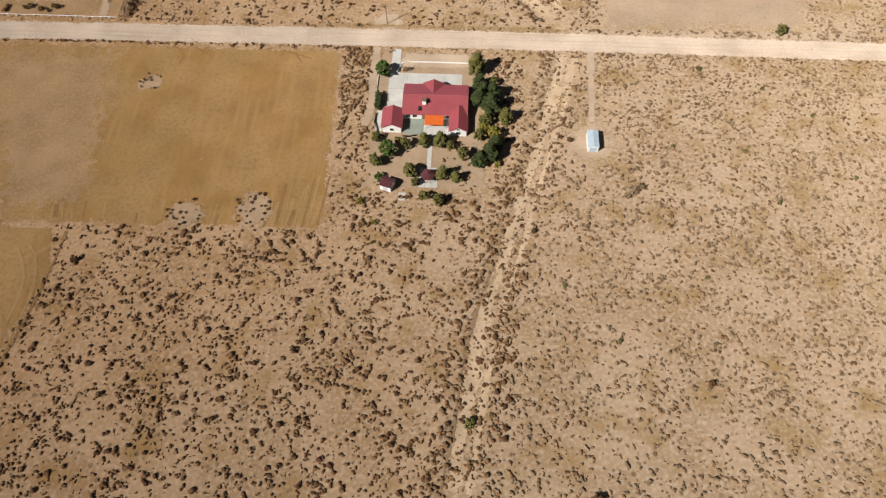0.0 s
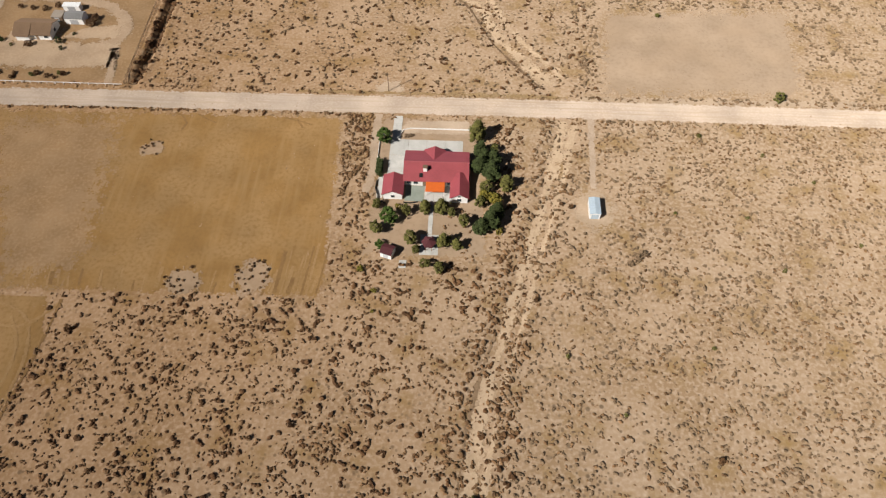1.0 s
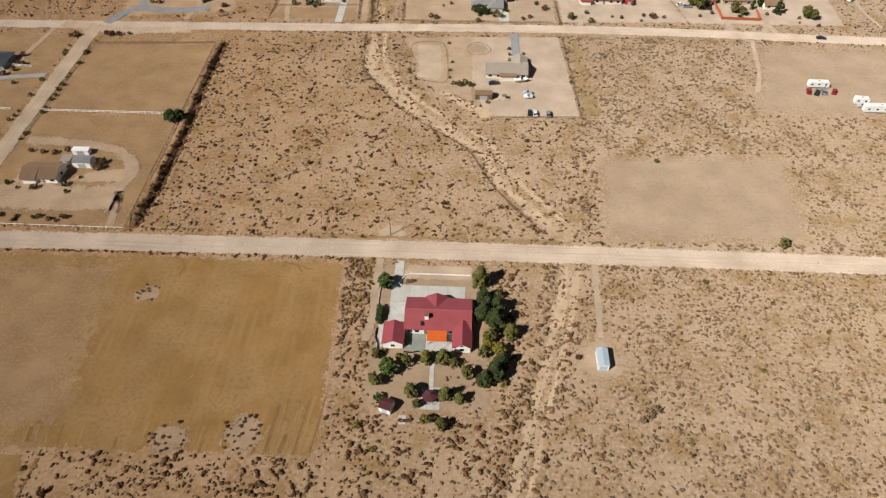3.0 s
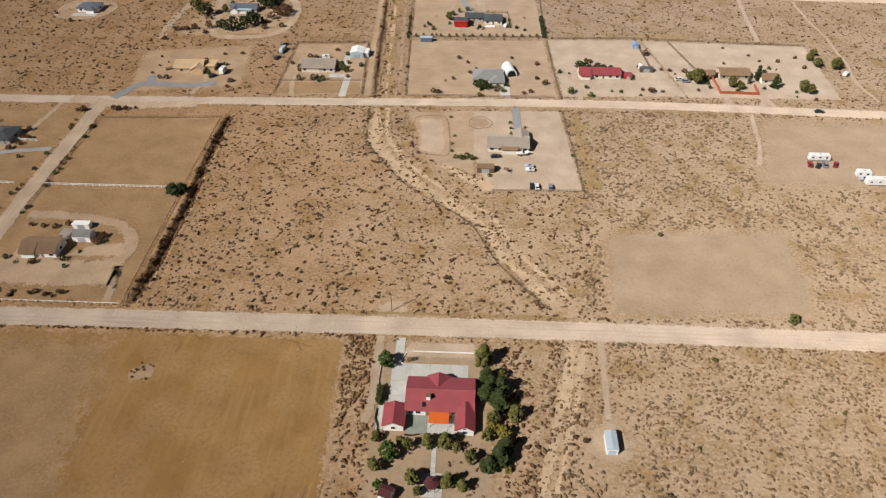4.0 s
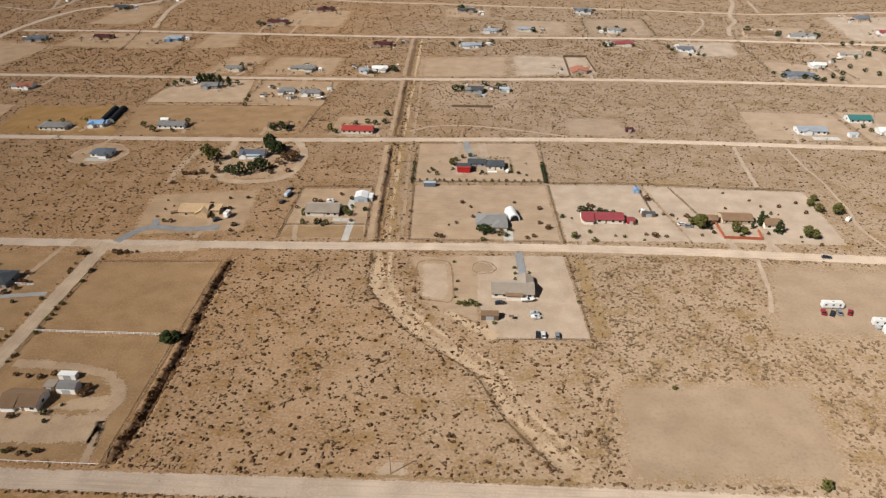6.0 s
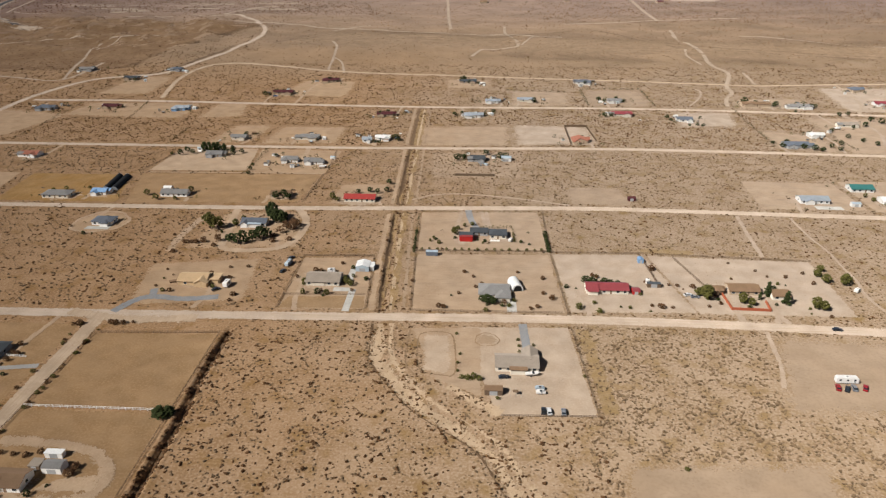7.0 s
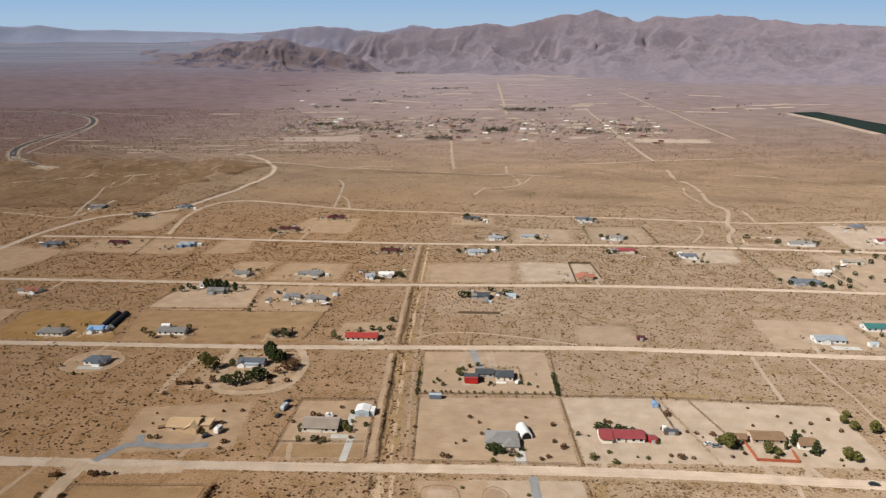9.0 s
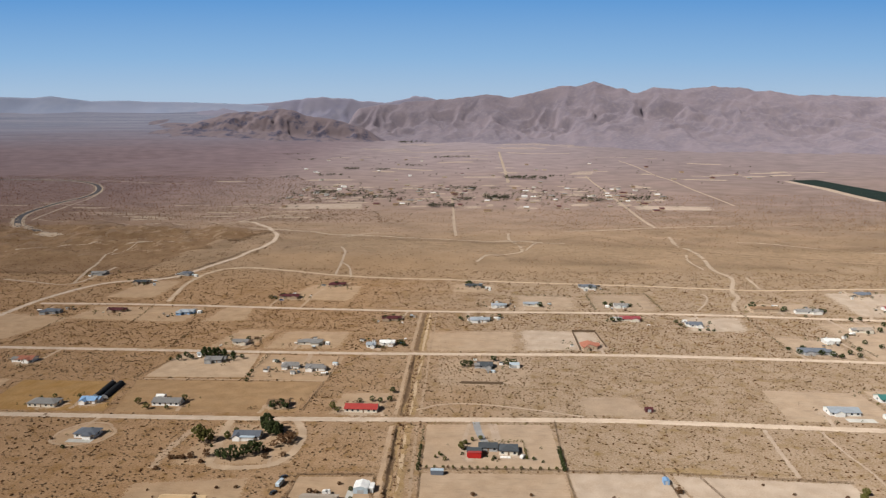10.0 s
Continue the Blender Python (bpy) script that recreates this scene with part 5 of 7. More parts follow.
def trailer(x, y, length, turn, label, width=2.5, h=2.6, material=None, name="trailer"):
    """A parked box trailer or caravan: rounded body on wheels, with windows, a door and a drawbar."""
    ob = thing(name, x, y, turn, label, "trailer", z=float(ground_z(x, y)) + 0.1)
    a, c = length / 2, 0.45
    prof = [(-a, 0.6), (a, 0.6), (a + 0.1, 1.2), (a, 0.6 + h - c), (a - c, 0.6 + h), (-a + c, 0.6 + h), (-a, 0.6 + h - c)]
    body = part("body", Shape().extrude(prof, -width / 2, width / 2, "y"), material or M_WHITE, ob)
    for k in range(max(1, int(length / 3))):
        u = -a + (k + 0.6) * length / max(1, int(length / 3)) - 0.4
        part("pane", Shape().box(u - 0.45, u + 0.45, -width / 2 - 0.04, -width / 2, 1.7, 2.4), M_GLASS, body)
    part("door", Shape().box(a - 1.9, a - 1.2, -width / 2 - 0.03, -width / 2, 0.75, 2.6), M_GREY_WALL, body)
    part("drawbar", Shape().box(a, a + 1.1, -0.1, 0.1, 0.5, 0.62), M_DARK, ob)
    part("vent", Shape().box(-0.4, 0.4, -0.3, 0.3, 0.6 + h, 0.6 + h + 0.18), M_GREY_WALL, ob)
    for wx in (-0.5, 0.4):
        for wy in (-width / 2 + 0.15, width / 2 - 0.15):
            wheel(ob, wx, wy)
    return ob


# ---- the main house and its yard ----
def main_house():
    ob = thing("house", -8.6, 152, 0, "low white house with a rose-red metal roof", "house")
    w, d, h, rise = 20.2, 12.0, 2.7, 2.0
    part("wall", block_walls(w, d, h, rise, "gable", "x"), M_WHITE, ob)
    part("roof", block_roof(w, d, h, rise, "gable", "x", 0.5), R_RED, ob)
    # gable towards the road, and the long wing towards the garden
    for cx, cy, ww, wd, rs in ((-0.8, 3.4, 6.4, 6.6, 1.7), (7.6, -8.2, 5.2, 8.6, 1.6)):
        a = part("wall", block_walls(ww, wd, h - 0.03, rs, "gable", "y"), M_WHITE, ob)
        b = part("roof", block_roof(ww, wd, h - 0.02, rs, "gable", "y", 0.45), R_RED, ob)
        a.location = b.location = (cx, cy, 0)
    part("ridge_cap", Shape().extrude([(-0.25, h + rise + 0.1), (0, h + rise + 0.26), (0.25, h + rise + 0.1)], -10.5, 10.5, "x"), R_RED, ob)
    # chimney block with its cap
    ch = part("chimney", Shape().box(-4.1, -2.9, -3.3, -2.2, 3.0, 5.5), M_WHITE, ob, "white chimney")
    part("cap", Shape().box(-4.25, -2.75, -3.45, -2.05, 5.5, 5.62), M_WOOD_D, ch)
    part("flue", Shape().tube(-2.2, -2.5, 3.2, 4.9, 0.18), M_DARK, ob)
    part("roof_well", Shape().box(-5.3, -4.3, -5.2, -3.6, 3.1, 3.62), M_DARK, ob, "dark skylight well")
    for u in (-8.6, -6.4, -1.5, 1.2, 4.3):
        window(ob, u, -6.0, 0.95, 1.4, 1.2)
    part("door", Shape().box(-4.2, -3.2, -6.07, -6.0, 0.05, 2.1), M_DOOR, ob)
    window(ob, 7.6, -12.5, 0.9, 1.3, 1.2)
    part("gable_vent", Shape().box(7.2, 8.0, -12.56, -12.5, 2.9, 3.4), M_DARK, ob)
    for v in (-2.5, 2.0):
        window(ob, 10.1, v, 0.95, 1.4, 1.2, "e")
        window(ob, -10.1, v, 0.95, 1.4, 1.2, "w")
    for u in (-6, -2.6, 1.2, 5.5):
        part("post", Shape().box(u - 0.08, u + 0.08, 6.3, 6.45, 0, 2.5), M_WHITE, ob)
    return ob


main_house()
garage = thing("garage", -21.9, 143.9, 0, "white garage with a rose-red gabled metal roof", "garage")
part("wall", block_walls(5.9, 7.4, 2.6, 1.5, "gable", "y"), M_WHITE, garage)
part("roof", block_roof(5.9, 7.4, 2.6, 1.5, "gable", "y", 0.45), R_RED, garage)
part("garage_door", Shape().box(-2.2, 2.2, 3.7, 3.76, 0.05, 2.2), M_GREY_WALL, garage)
window(garage, 0.0, -3.7, 1.0, 1.2, 1.0)
patio = thing("patio_roof", -8.7, 143.6, 0, "orange flat patio roof on white posts", "patio cover")
part("roof", Shape().box(-3.0, 3.0, -1.9, 2.2, 2.5, 2.66), R_ORANGE, patio)
for px in (-2.8, 2.8):
    part("post", Shape().box(px - 0.07, px + 0.07, -1.8, -1.66, 0, 2.5), M_WHITE, patio)
part("fascia", Shape().box(-3.05, 3.05, -1.98, -1.9, 2.42, 2.7), R_ORANGE, patio)
slab("patio_slab", -18.3, -12.2, 139.6, 145.9, M_PATIO, "green-grey patio slab between garage and house")
slab("terrace_slab", -12.1, -3.1, 139.8, 145.9, M_CONCRETE, "pale concrete terrace under the patio roof", joints=3.0)
slab("driveway", -24.6, -18.9, 147.9, 158.5, M_CONCRETE, "pale concrete driveway beside the house", joints=4.5)
slab("forecourt", -24.6, -0.4, 158.6, 165.6, M_CONCRETE, "pale concrete forecourt before the house", joints=6.0)
slab("drive_entry", -24.3, -21.3, 165.7, 176.4, M_CONCRETE, "pale concrete drive from the road", joints=3.6)
slab("garden_path", -10.3, -8.9, 127.0, 139.7, M_CONCRETE, "narrow concrete garden path", joints=1.6)
slab("gazebo_slab", -12.4, -6.8, 119.5, 126.9, M_CONCRETE, "pale paving round the gazebo", h=0.08, joints=1.9)
slab("pump_slab", -18.2, -16.0, 114.6, 117.4, M_CONCRETE, "small concrete slab beside the shed")
slab("garage_apron", -27.3, -25.3, 140.5, 149.5, M_CONCRETE, "concrete apron beside the garage", h=0.06)
# low kerbs and walls
fence([(-22.2, 166.2), (-20.6, 169.8), (-18.5, 170.6), (1.6, 170.6)], "low white garden wall", M_WHITE, 3.0, 0.5, 0.25, 1, True, "garden_wall")
fence([(-28.2, 167.3), (-25.2, 167.3)], "short white wall beside the tree", M_WHITE, 3.0, 0.6, 0.25, 1, True, "garden_wall")
fence([(-28.2, 167.3), (-28.3, 157)], "low white garden wall", M_WHITE, 3.0, 0.5, 0.2, 1, True, "garden_wall")
fence([(-27.6, 147.5), (-27.8, 144.0), (-26.8, 141.5), (-26.6, 139.2), (-24, 138.2)], "low dark curving wall by the garage", M_DARK, 1.5, 0.7, 0.2, 1, True, "garden_wall")
fence([(-18.4, 138.8), (-16.4, 138.6), (-14.0, 139.2)], "low dark curving wall by the patio", M_DARK, 1.5, 0.6, 0.2, 1, True, "garden_wall")

shed(-23.4, -19.9, 117.8, 121.2, 2.3, "small white garden shed with a brown roof", R_MAROON, M_WHITE, "gable", "x", 1.0, "garden_shed", -18)
gz = thing("gazebo", -9.6, 122.6, 0, "hexagonal gazebo with a dark maroon roof", "gazebo")
for i in range(6):
    part("post", Shape().tube(1.8 * math.cos(i * math.pi / 3), 1.8 * math.sin(i * math.pi / 3), 0, 2.3, 0.09, n=6), M_WOOD_D, gz)
hexr = [(2.3 * math.cos(i * math.pi / 3), 2.3 * math.sin(i * math.pi / 3)) for i in range(6)]
part("roof", Shape().add([(x, y, 2.25) for x, y in hexr] + [(x, y, 2.4) for x, y in hexr] + [(0, 0, 3.7)],
                         [tuple(range(6))[::-1]] + [(i, (i + 1) % 6, 6 + (i + 1) % 6, 6 + i) for i in range(6)] + [(6 + i, 6 + (i + 1) % 6, 12) for i in range(6)]), R_MAROON, gz)
part("finial", Shape().tube(0, 0, 3.65, 4.1, 0.08, 0.03, 6), M_WOOD_D, gz)

# hedge and trees round the house
hedge = thing("hedge", -27.2, 152.4, 0, "clipped dark green hedge beside the drive", "hedge")
rng = np.random.RandomState(5)
hc = np.stack([rng.uniform(-0.8, 0.8, 150), rng.uniform(-3.1, 3.1, 150), rng.uniform(0.2, 2.2, 150)], 1)
ho = np.stack([rng.uniform(-1.15, 1.15, 900), rng.uniform(-3.5, 3.5, 900), rng.uniform(0.1, 2.6, 900)], 1)
HV, HF = joined(lumps(hc, rng.uniform(0.3, 0.5, 150), rng), leaves(ho, 0.13, rng))
part("crown", tri_mesh("crown", HV, HF, L_DARK), None, hedge)
part("trunk", Shape().box(-0.1, 0.1, -3, 3, -0.1, 0.5), M_BARK, hedge)
G = "trees round the main house"
grove("round", L_GREEN, "dense rounded green tree", G, [(-26.6, 164.6, 5.2), (-22.3, 131.5, 5.5)], 1.05)
grove("pine", L_OLIVE, "tall olive-green pine beside the house", G, [(4.2, 166.5, 8.5), (13.9, 146.0, 6.0), (-11.4, 135.6, 5.6), (-6.4, 135.8, 6.0), (-5.3, 123.2, 5.6), (-1.2, 122.3, 4.6)], 1.05)
grove("pine", L_DARK, "dense dark green conifer beside the house", G, [(5.4, 159.5, 6.5), (5.2, 152.6, 7.0), (9.0, 149.8, 8.0), (9.6, 155.5, 7.0), (6.8, 156.0, 6.5), (8.8, 130.8, 7.0), (6.0, 128.6, 6.2), (10.6, 134.5, 6.5)], 1.1)
grove("round", L_OLIVE, "olive-green tree in the garden", G, [(7.2, 144.2, 4.8), (5.5, 138.6, 4.2), (-17.3, 134.5, 4.0), (-26.6, 136.8, 3.4), (-25.8, 127.2, 4.6), (-15.2, 123.9, 4.8), (0.6, 131.0, 4.4), (-3.2, 134.6, 3.2), (-10.5, 115.4, 3.4), (-6.2, 113.8, 4.0), (-13.4, 120.4, 3.0), (9.8, 161.0, 3.6)], 0.92)
grove("round", L_YELLOW, "yellowing tree in the garden", G, [(10.2, 139.6, 4.6), (6.8, 141.4, 3.6)], 1.0)
grove("bush", L_GREEN, "low green bush by the shed", G, [(-24.4, 122.2, 2.4)], 1.0)
grove("bush", L_YELLOW, "low yellow-green bush in scrub", "bushes", [(-29.3, 113.4, 1.7), (-24.6, 106.4, 1.3), (-24.5, 99.6, 0.9), (-20, 137, 1.5), (11.5, 128.5, 1.8)], 1.0)
grove("bush", S_PALE, "grey dry bush in the front yard", "bushes", [(-19.4, 166.8, 1.3), (-18.0, 167.2, 1.1)], 1.1)
# metal shed on its pad
ms = thing("metal_shed", 40.9, 138.2, 0, "white metal storage shed with a pale blue roof", "shed")
part("wall", block_walls(3.2, 6.4, 2.5, 0.35, "gable", "y"), M_WHITE, ms)
part("roof", block_roof(3.2, 6.4, 2.5, 0.35, "gable", "y", 0.12, 0.08), R_PALE, ms)
part("door", Shape().box(-1.1, 1.1, -3.26, -3.2, 0.05, 2.2), R_PALE, ms)
for k in range(5):
    part("rib", Shape().box(-1.64, -1.6, -2.8 + k * 1.4, -2.7 + k * 1.4, 0, 2.45), M_CHROME, ms)

# single large shrubs standing out of the scrub
grove("bush", L_OLIVE, "large rounded olive bush on its own", "bushes", [(109.5, 189.6, 3.2), (4.6, 48.4, 2.3), (72.9, 233.7, 1.5)], 1.0)
grove("bush", S_DARK, "large dark dry bush on its own", "bushes", [(66.4, 61.0, 1.7), (35.6, 31.5, 2.2), (61.9, 108.4, 1.0), (78.3, 171.2, 1.3), (-78.2, 80.1, 1.4), (-42.2, 65.8, 1.5), (-108, 90.4, 1.8), (21.9, 105, 1.4), (-9.2, 205.6, 1.7), (-63.1, 226.7, 1.5), (31, 140, 1.2), (34, 139, 1.5), (-52, 62, 1.2), (-60, 47, 1.3), (-90, 52, 1.3)], 0.9)
grove("bush", S_PALE, "broad grey-tan bush on its own", "bushes", [(52, 120.4, 2.0), (54, 122, 1.8), (50, 118.5, 1.5)], 1.2)
grove("bush", S_GREEN, "green creosote bush in scrub", "bushes", [(78.5, 171.0, 1.4), (98, 163, 1.1), (88, 137, 1.1), (112, 152, 1.1), (66, 138, 1.0), (95, 118, 1.1), (30, 88, 1.1), (44, 72, 1.0), (70, 92, 1.0), (120, 128, 1.1)], 0.9)

# ---- between the first and second road ----
house(-169.8, -156.2, 210.5, 8.5, "low white house with a brown shingle roof", R_BROWN, M_WHITE, wings=((-3.6, -0.8, 5.0, 8.6, "gable", "x", 1.5, None),))
shed(-154, -147, 219.8, 224.4, 2.6, "grey outbuilding with white trim", R_GREY, M_WHITE, "gable", "x", 1.0, "outbuilding")
shed(-157.5, -151.0, 227.6, 230, 2.2, "long white storage trailer shed", R_WHITE, M_WHITE, "flat", "x", 0.2, "outbuilding")
shed(-159.5, -155.6, 221, 225, 2.2, "low brown lean-to beside the house", R_TAUPE, M_WOOD_D, "flat", "x", 0.2, "outbuilding")
grove("bush", L_DRY, "dry brown shrub tree in the yard", "yard trees west", [(-144, 219.5, 2.8), (-143.5, 223, 2.4), (-160.5, 230, 2.0), (-165, 228, 1.8), (-170, 228.5, 1.6), (-175, 229, 1.6)], 1.0)
grove("pine", L_DARK, "dark tree on the fence line", "fence line trees", [(-126, 252.6, 5.0), (-123, 253.6, 4.4)], 1.8)
fence([(-183, 256.2), (-126.5, 256.2)], "white rail fence between bare fields", M_WHITE, 3.0, 1.3, 0.16, 2)
fence([(-240, 257), (-196.5, 256.4)], "white rail fence west of the side road", M_WHITE, 3.0, 1.3, 0.16, 2)
fence([(-240, 292), (-203, 290)], "white rail fence west of the side road", M_WHITE, 3.0, 1.3, 0.16, 2)
fence([(-180, 187.5), (-122.5, 187.3)], "low white fence along the road", M_WHITE, 3.0, 0.8, 0.16, 1)
fence([(-122, 188), (-123.2, 256), (-124, 315)], "brown wooden post fence beside the gully", M_WOOD_D, 3.2, 1.2, 0.12, 2)
fence([(-183.2, 236), (-183.4, 256), (-183.4, 312), (-124, 315)], "brown wooden post fence round the field", M_WOOD_D, 3.4, 1.2, 0.12, 2)
house(-224, -214.5, 287, 11, "dark-roofed house west of the side road", R_DARK, M_GREY_WALL, "hip", "x", 2.0)
strip("gravel_drive", [(-240, 272), (-215, 280.5), (-194, 284)], 3.6, M_GRAVEL, 5, 0.5, 4, "grey gravel drive off the road", "driveway")
grove("bush", L_DRY, "dry shrub beside the house", "yard trees far west", [(-210, 287, 2), (-213, 283, 2.2), (-211, 293, 1.8)], 1.0)
# grey house with its sheds and trailers
gh = house(6.0, 24.5, 290.8, 10.0, "cream house with a grey shingle roof", R_TAUPE, M_STUCCO, "gable", "x", 2.2,
           wings=((6.0, 4.0, 6.4, 10.5, "gable", "y", 2.0, None), (0.5, -5.4, 6.6, 3.2, "flat", "x", 0.2, R_BROWN)))
strip("gravel_drive", [(20.8, 303), (20.2, 318), (19.6, 331)], 4.4, M_GRAVEL_D, 5, 0.4, 4, "pale grey concrete drive to the road", "driveway")
shed(1.2, 8.6, 273.6, 277.4, 2.5, "brown wooden barn with open front", R_BROWN, M_WOOD_D, "gable", "x", 0.9, "barn")
pen = thing("animal_pen", 14.1, 274.6, 0, "grey wire animal pen", "pen")
for px, py in ((-2.1, -1.8), (2.1, -1.8), (2.1, 1.8), (-2.1, 1.8), (0, -1.8), (0, 1.8)):
    part("post", Shape().tube(px, py, 0, 1.9, 0.06, n=6), M_CHROME, pen)
part("floor", Shape().box(-2.1, 2.1, -1.8, 1.8, -0.1, 0.06), M_GRAVEL, pen)
part("shade", Shape().box(-1.2, 1.0, -0.9, 0.9, 1.8, 1.9), M_WOOD_D, pen)
trailer(24.1, 278.6, 3.8, 2, "blue-grey flat trailer in the yard", 1.7, 0.9, R_PALE)
trailer(24.3, 275.8, 3.8, 2, "white flat storage trailer in the yard", 1.7, 0.9)
car(24.6, 263.8, 86, P_DARK, "dark pickup parked at the lot edge", True)
car(26.8, 263.6, 92, P_WHITE, "white car parked at the lot edge")
car(32.5, 263.4, 88, P_GREY, "grey car parked at the lot edge")
car(9.5, 286.0, 10, P_DARK, "dark car parked behind the house")
boat = thing("boat", 21.8, 288.2, 8, "white boat on a trailer behind the house", "boat", z=0.1)
part("hull", Shape().add([(-3, -1.1, 1.5), (1.6, -1.1, 1.6), (3.4, 0, 1.8), (1.6, 1.1, 1.6), (-3, 1.1, 1.5), (-3, -0.6, 0.6), (1.4, -0.6, 0.6), (2.7, 0, 0.9), (1.4, 0.6, 0.6), (-3, 0.6, 0.6)],
                         [(0, 1, 2, 3, 4), (5, 9, 8, 7, 6), (0, 5, 6, 1), (1, 6, 7, 2), (2, 7, 8, 3), (3, 8, 9, 4), (4, 9, 5, 0)]), M_WHITE, boat)
part("windscreen", Shape().extrude([(-0.2, 1.58), (0.8, 1.6), (0.2, 2.1)], -0.8, 0.8, "y"), M_GLASS, boat)
for wy in (-0.8, 0.8):
    wheel(boat, -0.8, wy, 0.3)
grove("bush", L_OLIVE, "low olive shrubs behind the house", "shrubs grey house", [(-6, 284.5, 2.2), (-3.5, 285.0, 2.4), (-1, 284.2, 2.0), (-8.5, 284.8, 1.8), (44, 288.5, 1.2), (6.6, 271.2, 1.3)], 1.1)
grove("bush", L_OLIVE, "small shrub beside the drive", "drive shrubs", [(17, 306, 1.4), (17, 311, 1.3), (16.8, 316, 1.4), (23.8, 306, 1.5), (23.6, 312, 1.2), (-10.4, 290, 1.1), (-10.5, 296, 1.2), (-12, 320, 1.2), (-9.8, 303, 1.1)], 1.0)
fence([(46, 261.5), (44.6, 290), (42.6, 328)], "wire fence on brown posts", M_WOOD_D, 3.4, 1.1, 0.1, 2)
fence([(8, 260.2), (46, 261.5)], "wire fence on brown posts", M_WOOD_D, 3.4, 1.1, 0.1, 2)
# trailers and cars on the eastern yard
trailer(153.4, 290.4, 9.0, 0, "long white travel trailer", 2.4, 2.5)
car(148.2, 286.0, 75, P_RED, "red car parked beside the trailer")
car(151.6, 285.2, 60, P_DARK, "dark car parked beside the trailer")
car(154.8, 286.0, 80, P_GREY, "grey car parked beside the trailer")
car(159.4, 286.2, 62, P_RED, "red car parked beside the trailer")
trailer(167.8, 278.2, 6.0, -5, "white caravan on the bare yard", 2.5, 2.6)
trailer(173.6, 272.4, 14.0, 0, "long white box trailer", 2.7, 2.9)
trailer(166.6, 275.4, 3.4, 10, "small grey utility trailer", 1.8, 0.7, M_GREY_WALL)
car(169.1, 333.0, -3, P_DARK, "dark car on the dirt road")
pole = thing("utility_pole", -27.3, 188.6, 0, "weathered wooden utility pole", "pole")
part("post", Shape().tube(0, 0, -0.5, 8.5, 0.16, 0.11, 8), M_WOOD_D, pole)
part("crossarm", Shape().box(-1.1, 1.1, -0.06, 0.06, 7.7, 7.85), M_WOOD_D, pole)
oval("bare_spot", -27, 189.6, 6.5, 5.0, M_LOT_PALE, 2, "bare pale spot round the pole", soft=0.5)

# ---- between the second and third road ----
R_WOOD = roof_mat("raw_pine_roof_sheathing", (0.56, 0.41, 0.25), 0.9)
house(-163, -147.5, 361.5, 10.0, "unfinished house clad in raw pine boards", R_WOOD, M_WOOD, "gable", "x", 2.0, h=2.8, detail=1,
      wings=((5.2, -3.0, 6.5, 8.0, "gable", "y", 1.8, None), (11.0, 1.0, 4.5, 7.0, "flat", "x", 0.2, None)), name="unfinished_house")
strip("gravel_pad", [(-172, 349), (-173, 354), (-174, 357)], 4.6, M_GRAVEL_D, 5, 0.8, 4, "grey gravel drive of the building site", "driveway")
strip("gravel_pad", [(-184.5, 332), (-178, 346.5), (-170, 349), (-154, 346), (-137, 350)], 5.6, M_GRAVEL_D, 5, 0.8, 4, "grey gravel drive of the building site", "driveway")
trailer(-136.5, 362.0, 5.0, 82, "white truck box at the building site", 2.4, 2.6)
car(-140.6, 357.0, 40, P_DARK, "dark car at the building site")
shed(-169, -164.5, 364, 366, 0.9, "stack of brown lumber", R_BROWN, M_WOOD_D, "flat", "x", 0.1, "lumber_stack", 25, False)
grove("bush", S_DARK, "dark dry shrub by the road mouth", "road mouth shrubs", [(-179.6, 321, 2.2), (-177.0, 320.3, 2.4), (-173.6, 321, 2.0), (-169.2, 322.1, 1.3), (-194, 318.8, 2.4), (-197, 318.5, 1.6)], 1.1)
grove("bush", S_DARK, "dark shrub on the building site", "site shrubs", [(-165, 354.5, 2.0), (-130, 352, 2.2), (-130, 346, 1.6), (-150, 376, 1.8), (-138, 371, 1.8), (-132, 385, 1.6), (-142, 384, 1.4)], 1.1)
house(-94.5, -76.5, 365.0, 11.5, "cream house with a taupe shingle roof", R_TAUPE, M_STUCCO, "gable", "x", 2.0, wings=((-2.0, -4.6, 6.0, 3.0, "flat", "x", 0.2, None),))
shed(-70.6, -63.2, 383, 391, 3.0, "white metal workshop with blue-grey doors", R_WHITE, R_PALE, "gable", "y", 1.0, "workshop")
shed(-62.8, -60.6, 384, 390, 2.6, "white storage container beside the workshop", R_WHITE, M_WHITE, "flat", "x", 0.1, "storage_container")
slab("house_drive", -70.4, -66.8, 338.8, 362, M_CONCRETE, "pale concrete drive to the taupe house", joints=4.5)
slab("house_drive", -79.0, -70.5, 359.5, 363.6, M_CONCRETE, "pale concrete apron by the taupe house", joints=4.5)
slab("house_drive", -74.0, -70.4, 372.0, 386, M_CONCRETE, "pale concrete drive to the workshop", joints=4.5)
trailer(-84.0, 381.5, 4.2, 8, "small white trailer behind the house", 2.0, 1.6)
trailer(-110.2, 389.5, 6.5, 80, "blue truck parked on the lot", 2.0, 1.9, R_PALE)
car(-111.2, 380.5, 70, P_DARK, "dark car beside the truck")
car(-110.6, 397.5, 60, P_DARK, "dark car beside the truck")
grove("bush", L_OLIVE, "olive tree beside the taupe house", "trees taupe house", [(-73.6, 369.4, 4.0), (-70.8, 366.5, 3.6), (-95.6, 366.5, 3.8), (-94, 356.0, 3.0), (-81.5, 355.5, 3.0)], 0.75)
